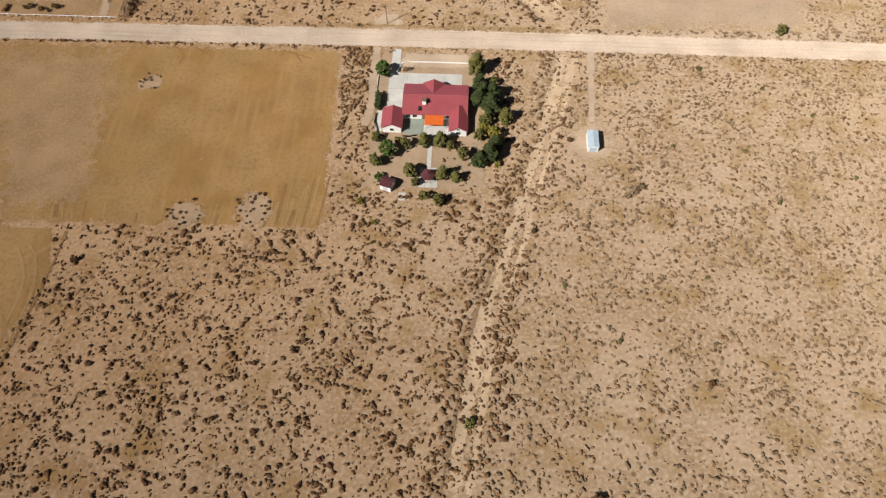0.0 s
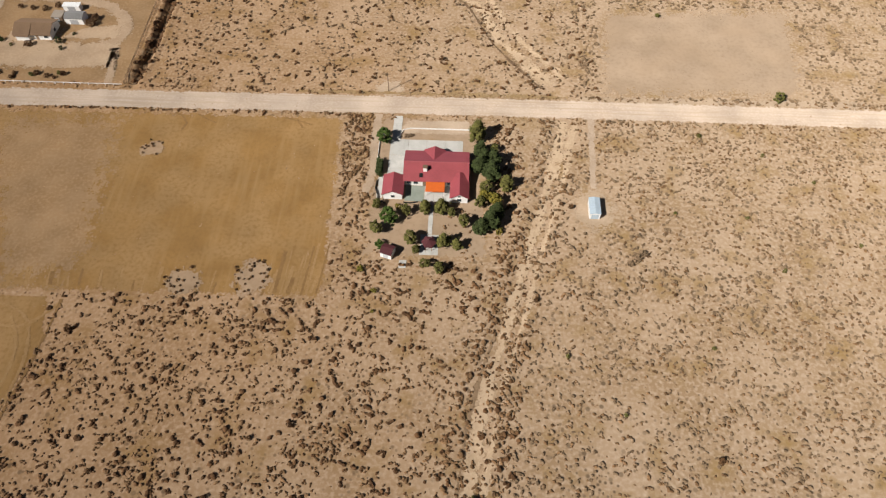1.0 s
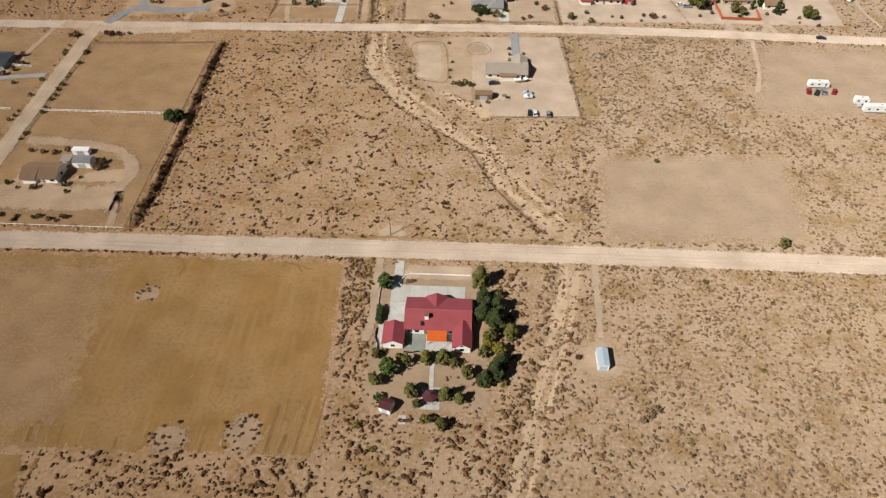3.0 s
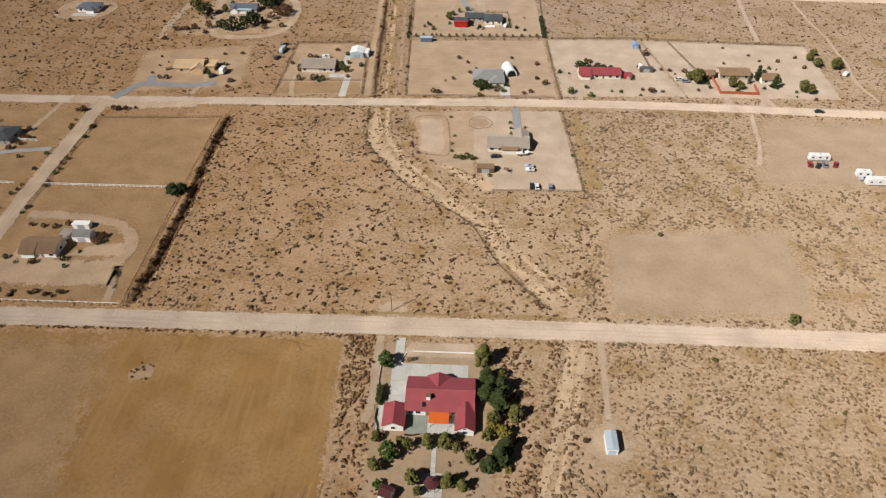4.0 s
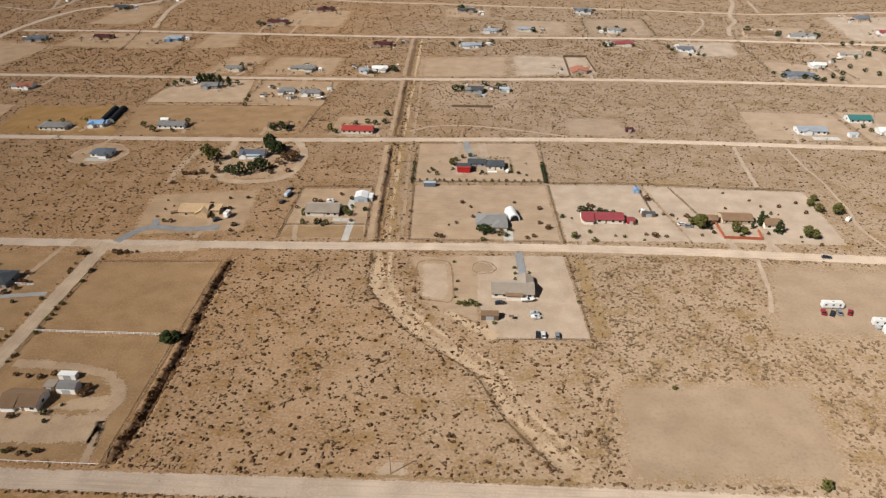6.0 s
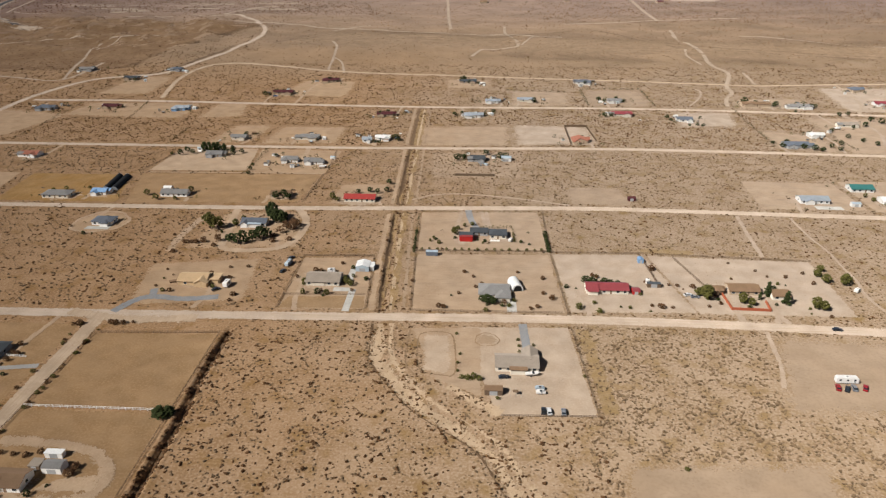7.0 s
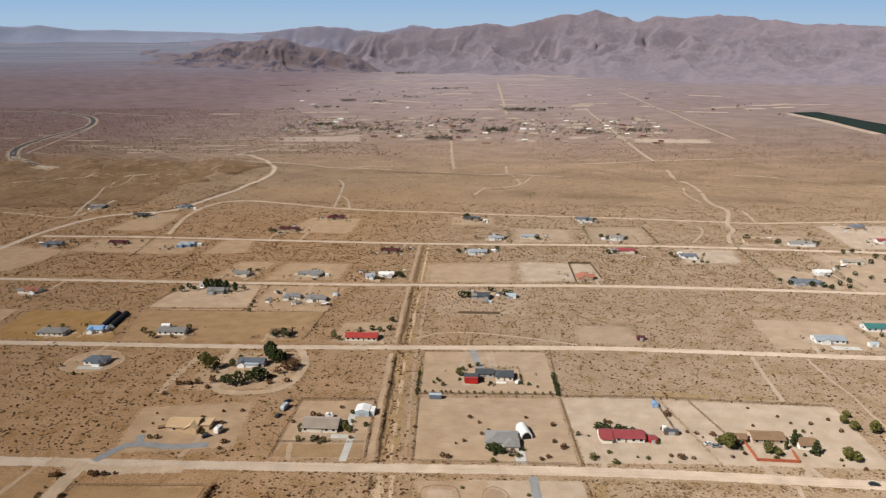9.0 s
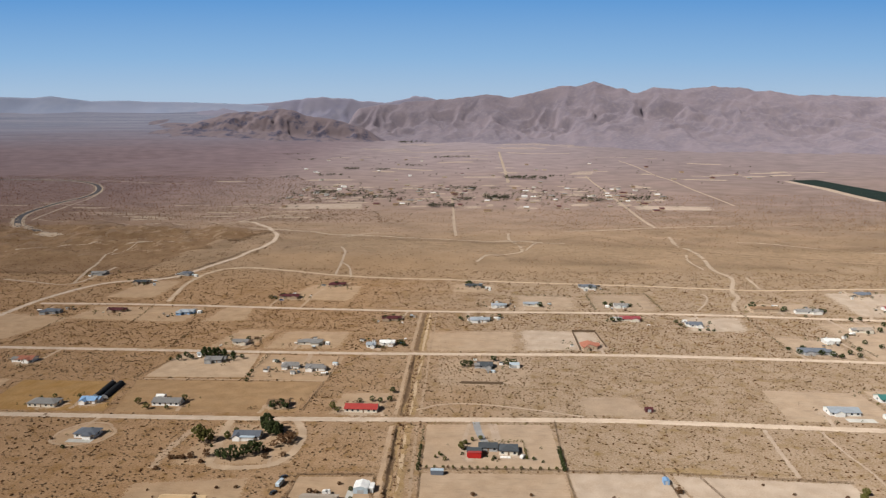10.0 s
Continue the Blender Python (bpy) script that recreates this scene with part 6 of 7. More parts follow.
grove("bush", L_DARK, "dark round tree before the house", "trees taupe house", [(-86.5, 356.4, 3.2)], 0.8)
grove("bush", L_DRY, "dry brown shrubs behind the house", "trees taupe house", [(-93, 382.5, 2.2), (-89.5, 382, 2.0), (-79.5, 392, 1.6)], 1.2)
house(-1.5, 13.8, 355.5, 11.5, "hipped grey house with white trim", R_GREY, M_STUCCO, "hip", "x", 2.6, wings=((4.6, -5.0, 7.0, 8.0, "hip", "y", 2.0, None),))
barn = thing("metal_barn", 17.6, 369.5, 13, "white arched metal barn with an open end", "barn")
vault = [(2.9 * math.cos(a), 1.0 + 3.0 * math.sin(a)) for a in np.linspace(0, math.pi, 12)] + [(-2.9, -0.2), (2.9, -0.2)]
part("cover", Shape().extrude(vault, -5.2, 5.2, "y"), R_WHITE, barn)
part("door", Shape().extrude([(2.3 * math.cos(a), 0.6 + 2.8 * math.sin(a)) for a in np.linspace(0, math.pi, 10)] + [(-2.3, 0.05), (2.3, 0.05)], -5.28, -5.2, "y"), M_DARK, barn, "dark open end")
slab("house_drive", 12.5, 17.5, 342.5, 354, M_CONCRETE, "pale concrete drive to the hipped house", joints=4.0)
grove("round", L_DARK, "dense dark tree before the house", "trees hipped house", [(2.6, 350.6, 5.0), (5.2, 350.0, 4.2), (0.2, 352.0, 3.8)], 1.1)
grove("bush", L_DRY, "dry brown shrub in the yard", "trees hipped house", [(11.2, 351.5, 2.0), (-22, 345.5, 2.2), (-19.5, 345, 2.0), (-10, 385, 1.8), (-5, 379.5, 1.4), (19.5, 386, 1.4), (33, 379, 2.0), (32, 362, 1.8), (36, 356.5, 2.6), (28, 347.5, 1.8), (24.6, 345.4, 1.6), (-38, 373, 1.4), (-3.5, 367.5, 1.6), (0, 371, 1.6)], 1.1)
fence([(-39.6, 408), (-36.2, 341)], "brown post and wire fence", M_WOOD_D, 3.6, 1.2, 0.12, 2)
fence([(-36.2, 341), (40, 342)], "brown post and wire fence", M_WOOD_D, 3.6, 1.2, 0.12, 2)
fence([(42.6, 342), (39.6, 411)], "brown post and wire fence", M_WOOD_D, 3.6, 1.2, 0.12, 2)
house(54.6, 76.4, 364.0, 8.5, "long low house with a rose-red metal roof", R_RED, M_STUCCO, "gable", "x", 1.7, detail=2, wings=((-7.6, -1.4, 5.0, 9.0, "gable", "x", 1.9, None),))
shed(78.5, 82.5, 364, 368.5, 2.0, "small dark red shed", R_RED, M_RED_WALL, "gable", "x", 0.6, "red_shed")
shed(88, 95.0, 372.5, 375, 2.2, "dark low shed behind a white tank", R_DARK, M_WOOD_D, "flat", "x", 0.1, "dark_shed")
tank = thing("water_tank", 89.2, 377.8, 0, "white water tank behind the shed", "tank")
part("body", Shape().tube(0, 0, 0, 2.3, 1.2, 1.2, 14).tube(0, 0, 2.3, 2.7, 1.2, 0.3, 14), M_WHITE, tank)
part("lid", Shape().tube(0, 0, 2.7, 2.85, 0.3, 0.3, 10), M_DARK, tank)
shed(89.0, 92.0, 402, 406, 2.2, "small light blue shed", R_BLUE, R_BLUE, "gable", "y", 0.5, "blue_shed")
car(107.2, 364.5, 20, P_WHITE, "white car parked on the dirt yard")
car(110.3, 362.3, 0, P_GREY, "grey car parked on the dirt yard")
grove("bush", L_DARK, "dark shrub behind the long house", "trees long house", [(56, 377.5, 3.4), (59.5, 377, 3.0), (66, 377.0, 2.8), (69, 376, 2.4), (73, 376.5, 1.8)], 1.2)
grove("bush", L_OLIVE, "round olive shrub before the long house", "trees long house", [(48.8, 347.6, 3.2), (57.2, 353.4, 1.8), (58.6, 344.2, 2.4), (74.5, 349, 1.7), (70, 350, 1.1), (84, 346.2, 1.2)], 1.0)
grove("bush", L_DRY, "dry grey-brown shrub in the yard", "trees long house", [(90.5, 350.4, 2.6), (86, 352, 1.5), (94.5, 394, 3.0), (96, 350.5, 1.4), (112, 373.5, 2.2), (104, 374.5, 1.6), (100, 375.5, 1.4)], 1.1)
fence([(91.2, 414), (94, 378)], "brown weathered board fence between yards", M_WOOD_D, 3.4, 1.6, 0.14, 3)
fence([(110, 410), (119, 372)], "brown weathered board fence between yards", M_WOOD_D, 3.4, 1.6, 0.14, 3)
fence([(40.5, 413), (92, 414.5), (150, 411), (188, 409)], "brown post and wire fence", M_WOOD_D, 4.0, 1.2, 0.12, 2)
house(129.0, 144.5, 366.5, 8.5, "tan house with a brown roof behind a terracotta wall", R_BROWN, M_TAN_WALL, "gable", "x", 1.6)
house(149.5, 158.0, 362.0, 7.5, "small tan house with a brown roof", R_BROWN, M_STUCCO, "gable", "x", 1.6)
house(120.5, 126.5, 366.5, 5.5, "small brown outbuilding beside the house", R_BROWN, M_WOOD_D, "gable", "x", 1.0, detail=1, name="outbuilding")
fence([(125.2, 366), (125.4, 350.6), (144.2, 350.0), (145.0, 359.5)], "low terracotta block wall round the forecourt", M_BRICK, 4.0, 1.5, 0.5, 1, True, "garden_wall")
grove("round", L_OLIVE, "broad olive tree in the forecourt", "trees terracotta house", [(132.8, 358.0, 6.0), (136.8, 355.6, 4.2), (115.6, 361.5, 8.0), (118.0, 366, 5.6), (112.6, 364.5, 5.0)], 0.9)
grove("cypress", L_DARK, "slim dark cypress beside the house", "trees terracotta house", [(148.3, 366.2, 8.5), (154.4, 357.0, 8.0), (143.0, 362.0, 4.6)], 1.2)
grove("round", L_OLIVE, "round olive tree in the yard", "trees terracotta house", [(168.0, 354.2, 6.4), (171.2, 352.6, 5.2), (185.2, 383.0, 5.2), (194.0, 380.6, 6.4), (188.0, 396.5, 4.2), (183.5, 390, 4.6), (197.5, 386, 4.4)], 0.95)
grove("bush", S_DARK, "dark shrub in the pale yard", "trees terracotta house", [(166, 388, 1.8), (178, 381, 1.8), (177, 393, 1.6), (140, 404, 1.2), (152, 395, 1.2), (156, 388, 1.2), (172, 345.5, 1.4), (121.5, 356, 1.6)], 1.1)
trailer(197, 373.0, 3.4, 40, "small white trailer among trees", 2.0, 1.6)
# orchard lot
house(-14.2, -6.0, 428.6, 5.6, "red-walled house wing with a charcoal roof", R_DARK, M_RED_WALL, "gable", "x", 1.0, h=3.4, over=0.25, wings=((0.2, -3.6, 7.4, 1.8, "flat", "x", 0.1, R_BRIGHT),))
house(-7.5, 3.2, 436.4, 6.5, "charcoal-roofed house wing with grey walls", R_DARK, M_GREY_WALL, "gable", "x", 1.5)
house(4.4, 14.6, 432.0, 9.0, "charcoal hipped house with a white terrace", R_DARK, M_STUCCO, "hip", "x", 2.0)
slab("terrace", 4.6, 10.5, 428.2, 430.9, M_WHITE, "white paved terrace before the charcoal house", joints=2.0)
trailer(17.2, 428.5, 3.4, 60, "small white trailer beside the house", 1.8, 1.5)
strip("gravel_drive", [(-9.8, 479), (-8, 462), (-3.0, 445)], 4.8, M_GRAVEL_D, 5, 0.4, 4, "pale concrete drive to the charcoal house", "driveway")
shed(-33.0, -26.2, 405.6, 408.2, 2.5, "blue-grey shipping container by the fence", R_PALE, R_SLATE, "flat", "x", 0.1, "shipping_container", door=False)
G = "young trees round the lot"
for i in range(16):
    plant("bush", -36 + i * 4.75 + 0.5 * math.sin(i * 5), 413.6 + 0.12 * i, 1.7 + 0.4 * math.sin(i * 3.1), L_OLIVE, "small young tree in a planted row", 0.8, G)
for i in range(22):
    plant("bush", -39.5 + i * 3.6, 474.2 + 0.12 * i, 1.0 + 0.25 * math.sin(i * 2.3), L_OLIVE, "low shrub in a planted row", 0.9, G)
for i in range(17):
    plant("bush", -40.6 - 0.1 * i + 4.1 * 0, 411 + i * 3.6, 1.7 + 0.4 * math.sin(i * 1.9), L_DARK, "low dark shrub in a planted row", 0.9, G)
for i in range(11):
    plant("bush", 39.2 - 0.05 * i, 414 + i * 2.6, 2.2 + 0.4 * math.sin(i * 2.7), L_DARK, "low dark shrub in a planted row", 0.9, G)
for i in range(9):
    plant("bush", 0 + i * 2.2, 448.5 + 0.2 * i, 1.8 + 0.4 * math.sin(i * 2.7), L_OLIVE, "small young tree behind the house", 0.8, G)
for i in range(7):
    plant("bush", 19.5 - 0.1 * i, 428 + i * 3.0, 1.6 + 0.3 * math.sin(i * 2.7), L_OLIVE, "small young tree beside the house", 0.8, G)
grove("round", L_OLIVE, "round olive tree beside the house", G, [(-17.5, 438, 5.0), (-15.5, 445, 3.0), (-6.5, 452, 3.0), (-11.5, 450, 2.6), (-30, 430, 2.2), (-32, 426, 2.0)], 0.9)
fence([(-40, 411.6), (39.6, 414.4)], "brown post and wire fence", M_WOOD_D, 4.0, 1.2, 0.12, 2)
# dark grove with its house
house(-155.0, -139.0, 443.2, 8.5, "blue-grey roofed house among dark trees", R_SLATE, M_WHITE, "gable", "x", 1.8, wings=((1, -4.6, 8, 3.0, "flat", "x", 0.2, R_PALE), (-5.5, -3.6, 4.5, 6.0, "gable", "y", 1.5, None)))
G = "dark grove round the house"
grove("open", L_OLIVE, "tall olive-green tree beside the track", G, [(-173.6, 438.5, 11.0), (-170.0, 436.5, 9.0), (-167.4, 439.5, 8.0)], 0.75)
grove("open", L_DARK, "large dark green tree beside the house", G, [(-152.4, 417.0, 6.5), (-148.3, 415.6, 7.0), (-147.4, 423.0, 6.0), (-140.6, 421.0, 7.0), (-136.6, 423.4, 8.5), (-133.4, 426.5, 6.5), (-155.5, 419.5, 4.5), (-144.0, 418.0, 5.0)], 0.95)
grove("round", L_DARK, "tall dark green tree behind the house", G, [(-137.5, 455.0, 12.0), (-134.0, 450.0, 9.5), (-128.8, 448.5, 9.0), (-131.5, 453.0, 8.0)], 0.8)
grove("round", L_OLIVE, "olive tree beside the house", G, [(-158.5, 443.5, 5.0), (-156.0, 452.0, 4.0)], 0.9)
grove("open", L_DRY, "reddish dry tree in the yard", G, [(-120.5, 438.4, 6.0), (-119.2, 443.8, 5.5), (-124.6, 439.6, 6.0), (-127, 434, 4.6), (-122, 446, 5.0), (-161.5, 419.2, 5.0)], 1.0)
grove("bush", L_DRY, "low dry shrub in the yard", G, [(-180.5, 415.8, 2.4), (-177, 416.4, 2.0), (-174.2, 416.3, 2.6), (-169.8, 417.5, 2.6), (-172, 420.5, 1.8), (-128, 420, 2.6), (-118.5, 423, 2.6), (-130, 428.5, 2.4), (-141, 431, 2.2), (-162, 412, 2.2), (-183, 402.5, 2.2), (-187, 441, 1.8), (-192, 427, 1.4)], 1.1)
house(-252.0, -239.0, 440.0, 9.0, "slate-blue hipped house with a white front", R_SLATE, M_WHITE, "hip", "x", 2.2, wings=((2.4, -5.0, 5.0, 4.0, "hip", "y", 1.6, None),))
slab("house_drive", -254, -238.5, 433.6, 438.4, M_CONCRETE, "pale concrete apron before the blue house", joints=4.5)

# ---- farther blocks ----
house(-313, -294, 486.5, 10, "grey-roofed house on a tan lot", R_GREY, M_STUCCO, "hip", "x", 2.2)
house(-281, -269, 494.5, 8, "light blue metal-roofed workshop", R_BLUE, M_WHITE, "gable", "x", 1.4, detail=1, name="workshop", category="workshop")
for k in range(2):
    hoop = thing("hoop_house", -277.5 + 6.2 * k, 519.5, 7, "long dark shade-cloth hoop house", "greenhouse", "hoop houses")
    prof = [(2.7 * math.cos(a), 2.9 * math.sin(a)) for a in np.linspace(0, math.pi, 10)]
    part("cover", Shape().extrude(prof, -15, 15, "y"), M_DARK, hoop)
    for e in (-15.05, 14.95):
        part("end_frame", Shape().extrude([(2.75 * math.cos(a), 2.95 * math.sin(a)) for a in np.linspace(0, math.pi, 10)], e, e + 0.1, "y"), M_CHROME, hoop)
house(-230, -211, 494, 8.5, "pale grey house among round trees", R_GREY, M_WHITE, "gable", "x", 1.8)
shed(-233, -227, 506, 510, 2.4, "white shed behind the house", R_WHITE, M_WHITE, "gable", "x", 0.8)
house(-151, -137, 496, 8, "brown-roofed house half hidden by trees", R_BROWN, M_TAN_WALL, "gable", "x", 1.6)
house(-97, -75.5, 490.5, 9.5, "long house with a bright red roof", R_BRIGHT, M_STUCCO, "gable", "x", 1.7)
house(-232, -216.5, 588, 9, "grey house before tall trees", R_GREY, M_GREY_WALL, "gable", "x", 1.7, detail=1)
house(-165, -152, 577, 9, "grey-roofed house with pale walls", R_GREY, M_WHITE, "hip", "x", 1.9, detail=1)
house(-145, -130, 573, 9, "grey-roofed house with pale walls", R_GREY, M_WHITE, "gable", "x", 1.7, detail=1)
house(-12, 1.5, 587, 9, "dark-roofed house among trees", R_DARK, M_GREY_WALL, "gable", "x", 1.7, detail=1)
shed(15, 23, 589, 596, 2.8, "pale blue metal shed", R_PALE, M_WHITE, "gable", "x", 1.0)
berm = thing("earth_berm", -6.5, 552.5, 0, "long low brown earth berm", "berm")
part("bank", Shape().extrude([(-1.6, -0.2), (1.6, -0.2), (0.5, 1.4), (-0.5, 1.4)], -15.5, 15.5, "x"), M_WOOD_D, berm)
house(221, 240.5, 504, 10, "pale blue-grey roofed house on a bare lot", R_STEEL, M_WHITE, "gable", "x", 1.8, wings=((-4, -5, 6, 4, "gable", "y", 1.4, None),))
slab("house_drive", 228, 246, 493.5, 499.5, M_CONCRETE, "pale concrete drive before the house", joints=6)
house(267, 283, 529.5, 10, "white house with a teal metal roof", R_TEAL, M_WHITE, "gable", "x", 1.9)
shed(253.5, 259.5, 499.5, 503, 2.4, "small white shed on the bare lot", R_PALE, M_WHITE, "gable", "x", 0.8)
house(277, 287, 507, 7, "small white house on a lot", R_WHITE, M_WHITE, "gable", "x", 1.4, detail=1)
house(-389, -372.5, 580, 9, "reddish-roofed house with pale walls", R_TERRA, M_WHITE, "gable", "x", 1.7, detail=1)
shed(102, 107, 502.5, 506.5, 2.2, "small dark red shed alone in scrub", R_MAROON, R_MAROON, "gable", "x", 0.8, "red_shed")
house(-465, -447, 731, 10, "blue-grey roofed house by the road", R_SLATE, M_GREY_WALL, "hip", "x", 2.4, detail=1)
house(-399, -381, 741, 9, "brown-roofed house by the road", R_MAROON, M_TAN_WALL, "gable", "x", 1.7, detail=1)
house(-323, -307, 737, 10, "light blue house by the road", R_STEEL, R_BLUE, "hip", "x", 2.2, detail=1)
house(-228, -214, 639, 8, "small grey house among sheds", R_GREY, M_STUCCO, "gable", "x", 1.5, detail=1)
house(-169, -149, 642, 9, "grey-brown house on a pale lot", R_GREY, M_STUCCO, "hip", "x", 1.9, detail=1)
house(-108, -100, 637, 8, "white house by the road", R_STEEL, M_WHITE, "gable", "x", 1.5, detail=1)
house(-97, -84, 644, 8, "white-roofed house by the road", R_WHITE, M_WHITE, "gable", "x", 1.5, detail=1)
house(-107, -89, 725, 9, "dark-roofed house beside a round tree", R_MAROON, M_TAN_WALL, "gable", "x", 1.5, detail=1)
house(-19, -1, 725, 9, "pale-roofed house among small trees", R_STEEL, M_WHITE, "hip", "x", 1.9, detail=1)
house(79, 94, 643, 12, "terracotta-roofed house in a walled court", R_TERRA, M_TAN_WALL, "gable", "y", 2.0, detail=1)
fence([(77, 697), (77, 640)], "brown board wall of the court", M_WOOD_D, 4, 2.0, 0.3, 1, True)
fence([(77, 697), (98, 697), (101, 650)], "brown board wall of the court", M_WOOD_D, 4, 2.0, 0.3, 1, True)
house(126, 149, 737, 9, "long house with a maroon and red roof", R_RED, M_STUCCO, "gable", "x", 1.6, detail=1)
house(190, 204, 719, 9, "slate-roofed house with white trim", R_SLATE, M_WHITE, "gable", "x", 1.8, detail=1)
house(262, 286, 640, 10, "slate-blue roofed house among shrubs", R_SLATE, M_GREY_WALL, "gable", "x", 1.8, detail=1)
house(296, 310, 672, 8, "long white house among shrubs", R_WHITE, M_WHITE, "gable", "x", 1.5, detail=1)
house(338, 357, 709, 9, "pale brown-roofed house among trees", R_TAUPE, M_STUCCO, "gable", "x", 1.5, detail=1)
house(-516, -496, 911, 10, "grey house in the hills", R_GREY, M_GREY_WALL, "gable", "x", 1.7, detail=1)
house(-398, -384, 915, 9, "blue-grey roofed house beside the valley road", R_SLATE, M_GREY_WALL, "gable", "x", 1.7, detail=1)
house(-436, -418, 868, 9, "dark-roofed house among trees", R_DARK, M_TAN_WALL, "gable", "x", 1.7, detail=1)
house(-236, -214, 809, 9, "brown ranch house on bare dirt", R_MAROON, M_TAN_WALL, "gable", "x", 1.6, detail=1)
house(-193, -174, 867, 10, "maroon-roofed house under a tree", R_MAROON, M_TAN_WALL, "hip", "x", 2.2, detail=1)
house(-28, -9, 869, 9, "dark-roofed house under a tree", R_DARK, M_TAN_WALL, "gable", "x", 1.7, detail=1)
house(2, 17.5, 782, 8, "long pale blue-roofed house", R_STEEL, M_WHITE, "gable", "x", 1.4, detail=1)
house(37, 54, 790, 8, "pale grey-roofed house on bare dirt", R_STEEL, M_STUCCO, "gable", "x", 1.4, detail=1)
house(107, 126, 872, 10, "dark slate-roofed house by the hills", R_SLATE, M_WHITE, "hip", "x", 2.0, detail=1)
house(133, 148, 789, 8, "pale grey-roofed house among trees", R_GREY, M_WHITE, "gable", "x", 1.6, detail=1)
house(272, 300, 782, 9, "brown ranch house among trees", R_BROWN, M_TAN_WALL, "gable", "x", 1.6, detail=1)
house(316, 342, 775, 9, "pale grey-roofed ranch house", R_GREY, M_WHITE, "gable", "x", 1.6, detail=1)
house(414, 430, 850, 10, "slate-roofed house on a pale lot", R_SLATE, M_TAN_WALL, "hip", "x", 2.2, detail=1)
house(412, 430, 790, 9, "red-roofed house on a pale lot", R_RED, M_WHITE, "gable", "x", 1.7, detail=1)

G = "yard trees of the farther blocks"
D, O = "dark green tree in a yard", "olive-green tree in a yard"
grove("open", L_OLIVE, O, G, [(-240.6, 496, 4.5), (-230.4, 487, 4.5), (-211.2, 503, 4.9), (-217, 488, 3.0), (-105.8, 495, 4.9), (-102, 491, 3.3), (-155.8, 581.6, 3.7), (271.4, 519, 3.3), (273, 510, 3.3), (-304, 503, 3.3), (-288, 506, 2.9), (-312, 500, 2.9)], 1.1)
grove("open", L_DARK, D, G, [(-146.4, 494, 5.7), (-138, 493, 5.2), (-142, 498, 5.3), (-69.6, 512, 3.8), (-69.8, 529, 4.1), (-82, 511, 3.8), (-90, 508, 3.3), (-76, 509, 3.6), (-21, 590, 5.7), (-16, 592, 4.9), (14, 596, 5.7), (19, 600, 4.1), (2.4, 606, 4.6)], 1.15)
grove("cypress", L_DARK, "tall dark columnar tree", G, [(-238.9, 605, 8.2), (-235, 606, 7.8), (-231, 606, 7.4), (-228, 607, 7.4), (-222, 606, 6.6), (-214, 604, 5.7)], 2.0)
grove("open", L_DARK, D, G, [(-254.9, 591.7, 4.9), (-252, 600, 4.9), (-246, 596, 4.5), (-262, 592, 3.3), (-205, 600, 4.1), (-210, 594, 3.7), (-184, 556, 3.3), (-182, 545, 3.3), (-185, 566, 2.9), (-173, 590, 3.3)], 1.1)
grove("bush", L_DRY, "dry brown yard shrub", G, [(-98, 505, 2.5), (-93, 507, 2.6), (-72, 500, 2.0), (-9, 574, 2.0), (-3, 575, 1.6), (8, 575, 2.1), (-24, 566, 1.6), (22, 560, 1.3), (-170, 560, 1.6), (-168, 556, 1.5), (-161, 490, 2.0), (-158, 493, 2.0)], 1.3)
grove("open", L_DARK, D, G, [(-217, 652, 4.1), (-219, 645, 3.3), (-79, 646, 5.3), (-76, 643, 4.1), (-92, 651, 3.3), (-104, 728, 4.9), (-97, 737, 4.1), (-29, 731, 4.1), (10, 743, 4.1), (-22, 738, 3.3), (1, 733, 3.3), (260, 640, 4.5), (268, 652, 4.1)], 1.2)
grove("open", L_DARK, D, G, [(277, 637, 4.9), (285, 634, 4.9), (290, 630, 4.1), (302, 641, 4.1), (306, 633, 4.1), (314, 650, 4.1), (182, 731, 4.1), (184, 722, 3.3), (210, 704, 3.3), (205, 706, 3.3), (197, 704, 2.9), (121, 733, 4.9), (128, 735, 4.1)], 1.2)
grove("open", L_DARK, D, G, [(323, 690, 4.1), (330, 672, 4.1), (338, 660, 4.1), (345, 650, 4.1), (364, 711, 4.9), (384, 722, 5.7), (378, 730, 4.9), (366, 751, 4.1), (356, 748, 4.1), (350, 705, 3.3), (318, 760, 3.3), (255, 650, 3.3)], 1.2)
grove("open", L_DARK, D, G, [(-432, 867, 4.1), (-421, 865, 4.1), (-427, 872, 4.1), (-184, 871, 5.7), (-24, 876, 7.4), (-17, 868, 4.1), (-6, 866, 3.3), (54, 787, 5.7), (119, 870, 4.9), (142, 795, 5.7), (124, 796, 4.9), (130, 792, 4.1), (150, 792, 4.1)], 1.15)
grove("open", L_DARK, D, G, [(278, 795, 6.6), (288, 790, 4.9), (304, 781, 4.9), (308, 786, 4.9), (341, 778, 4.9), (346, 780, 4.1), (333, 777, 4.1), (-243, 803, 4.9), (-233, 815, 4.9), (-226, 818, 4.1), (-238, 803, 3.3), (-519, 920, 3.3), (-460, 730, 4.1)], 1.15)
for i in range(10):
    plant("bush", 28 + i * 7, 838 - i * 0.6, 1.8, L_DARK, "low dark shrub in a far planted row", 1.2, "far planted rows")
for i in range(11):
    plant("bush", 112 + i * 6.4, 846 + i * 0.2, 2.0, L_DARK, "low dark shrub in a far planted row", 1.2, "far planted rows")
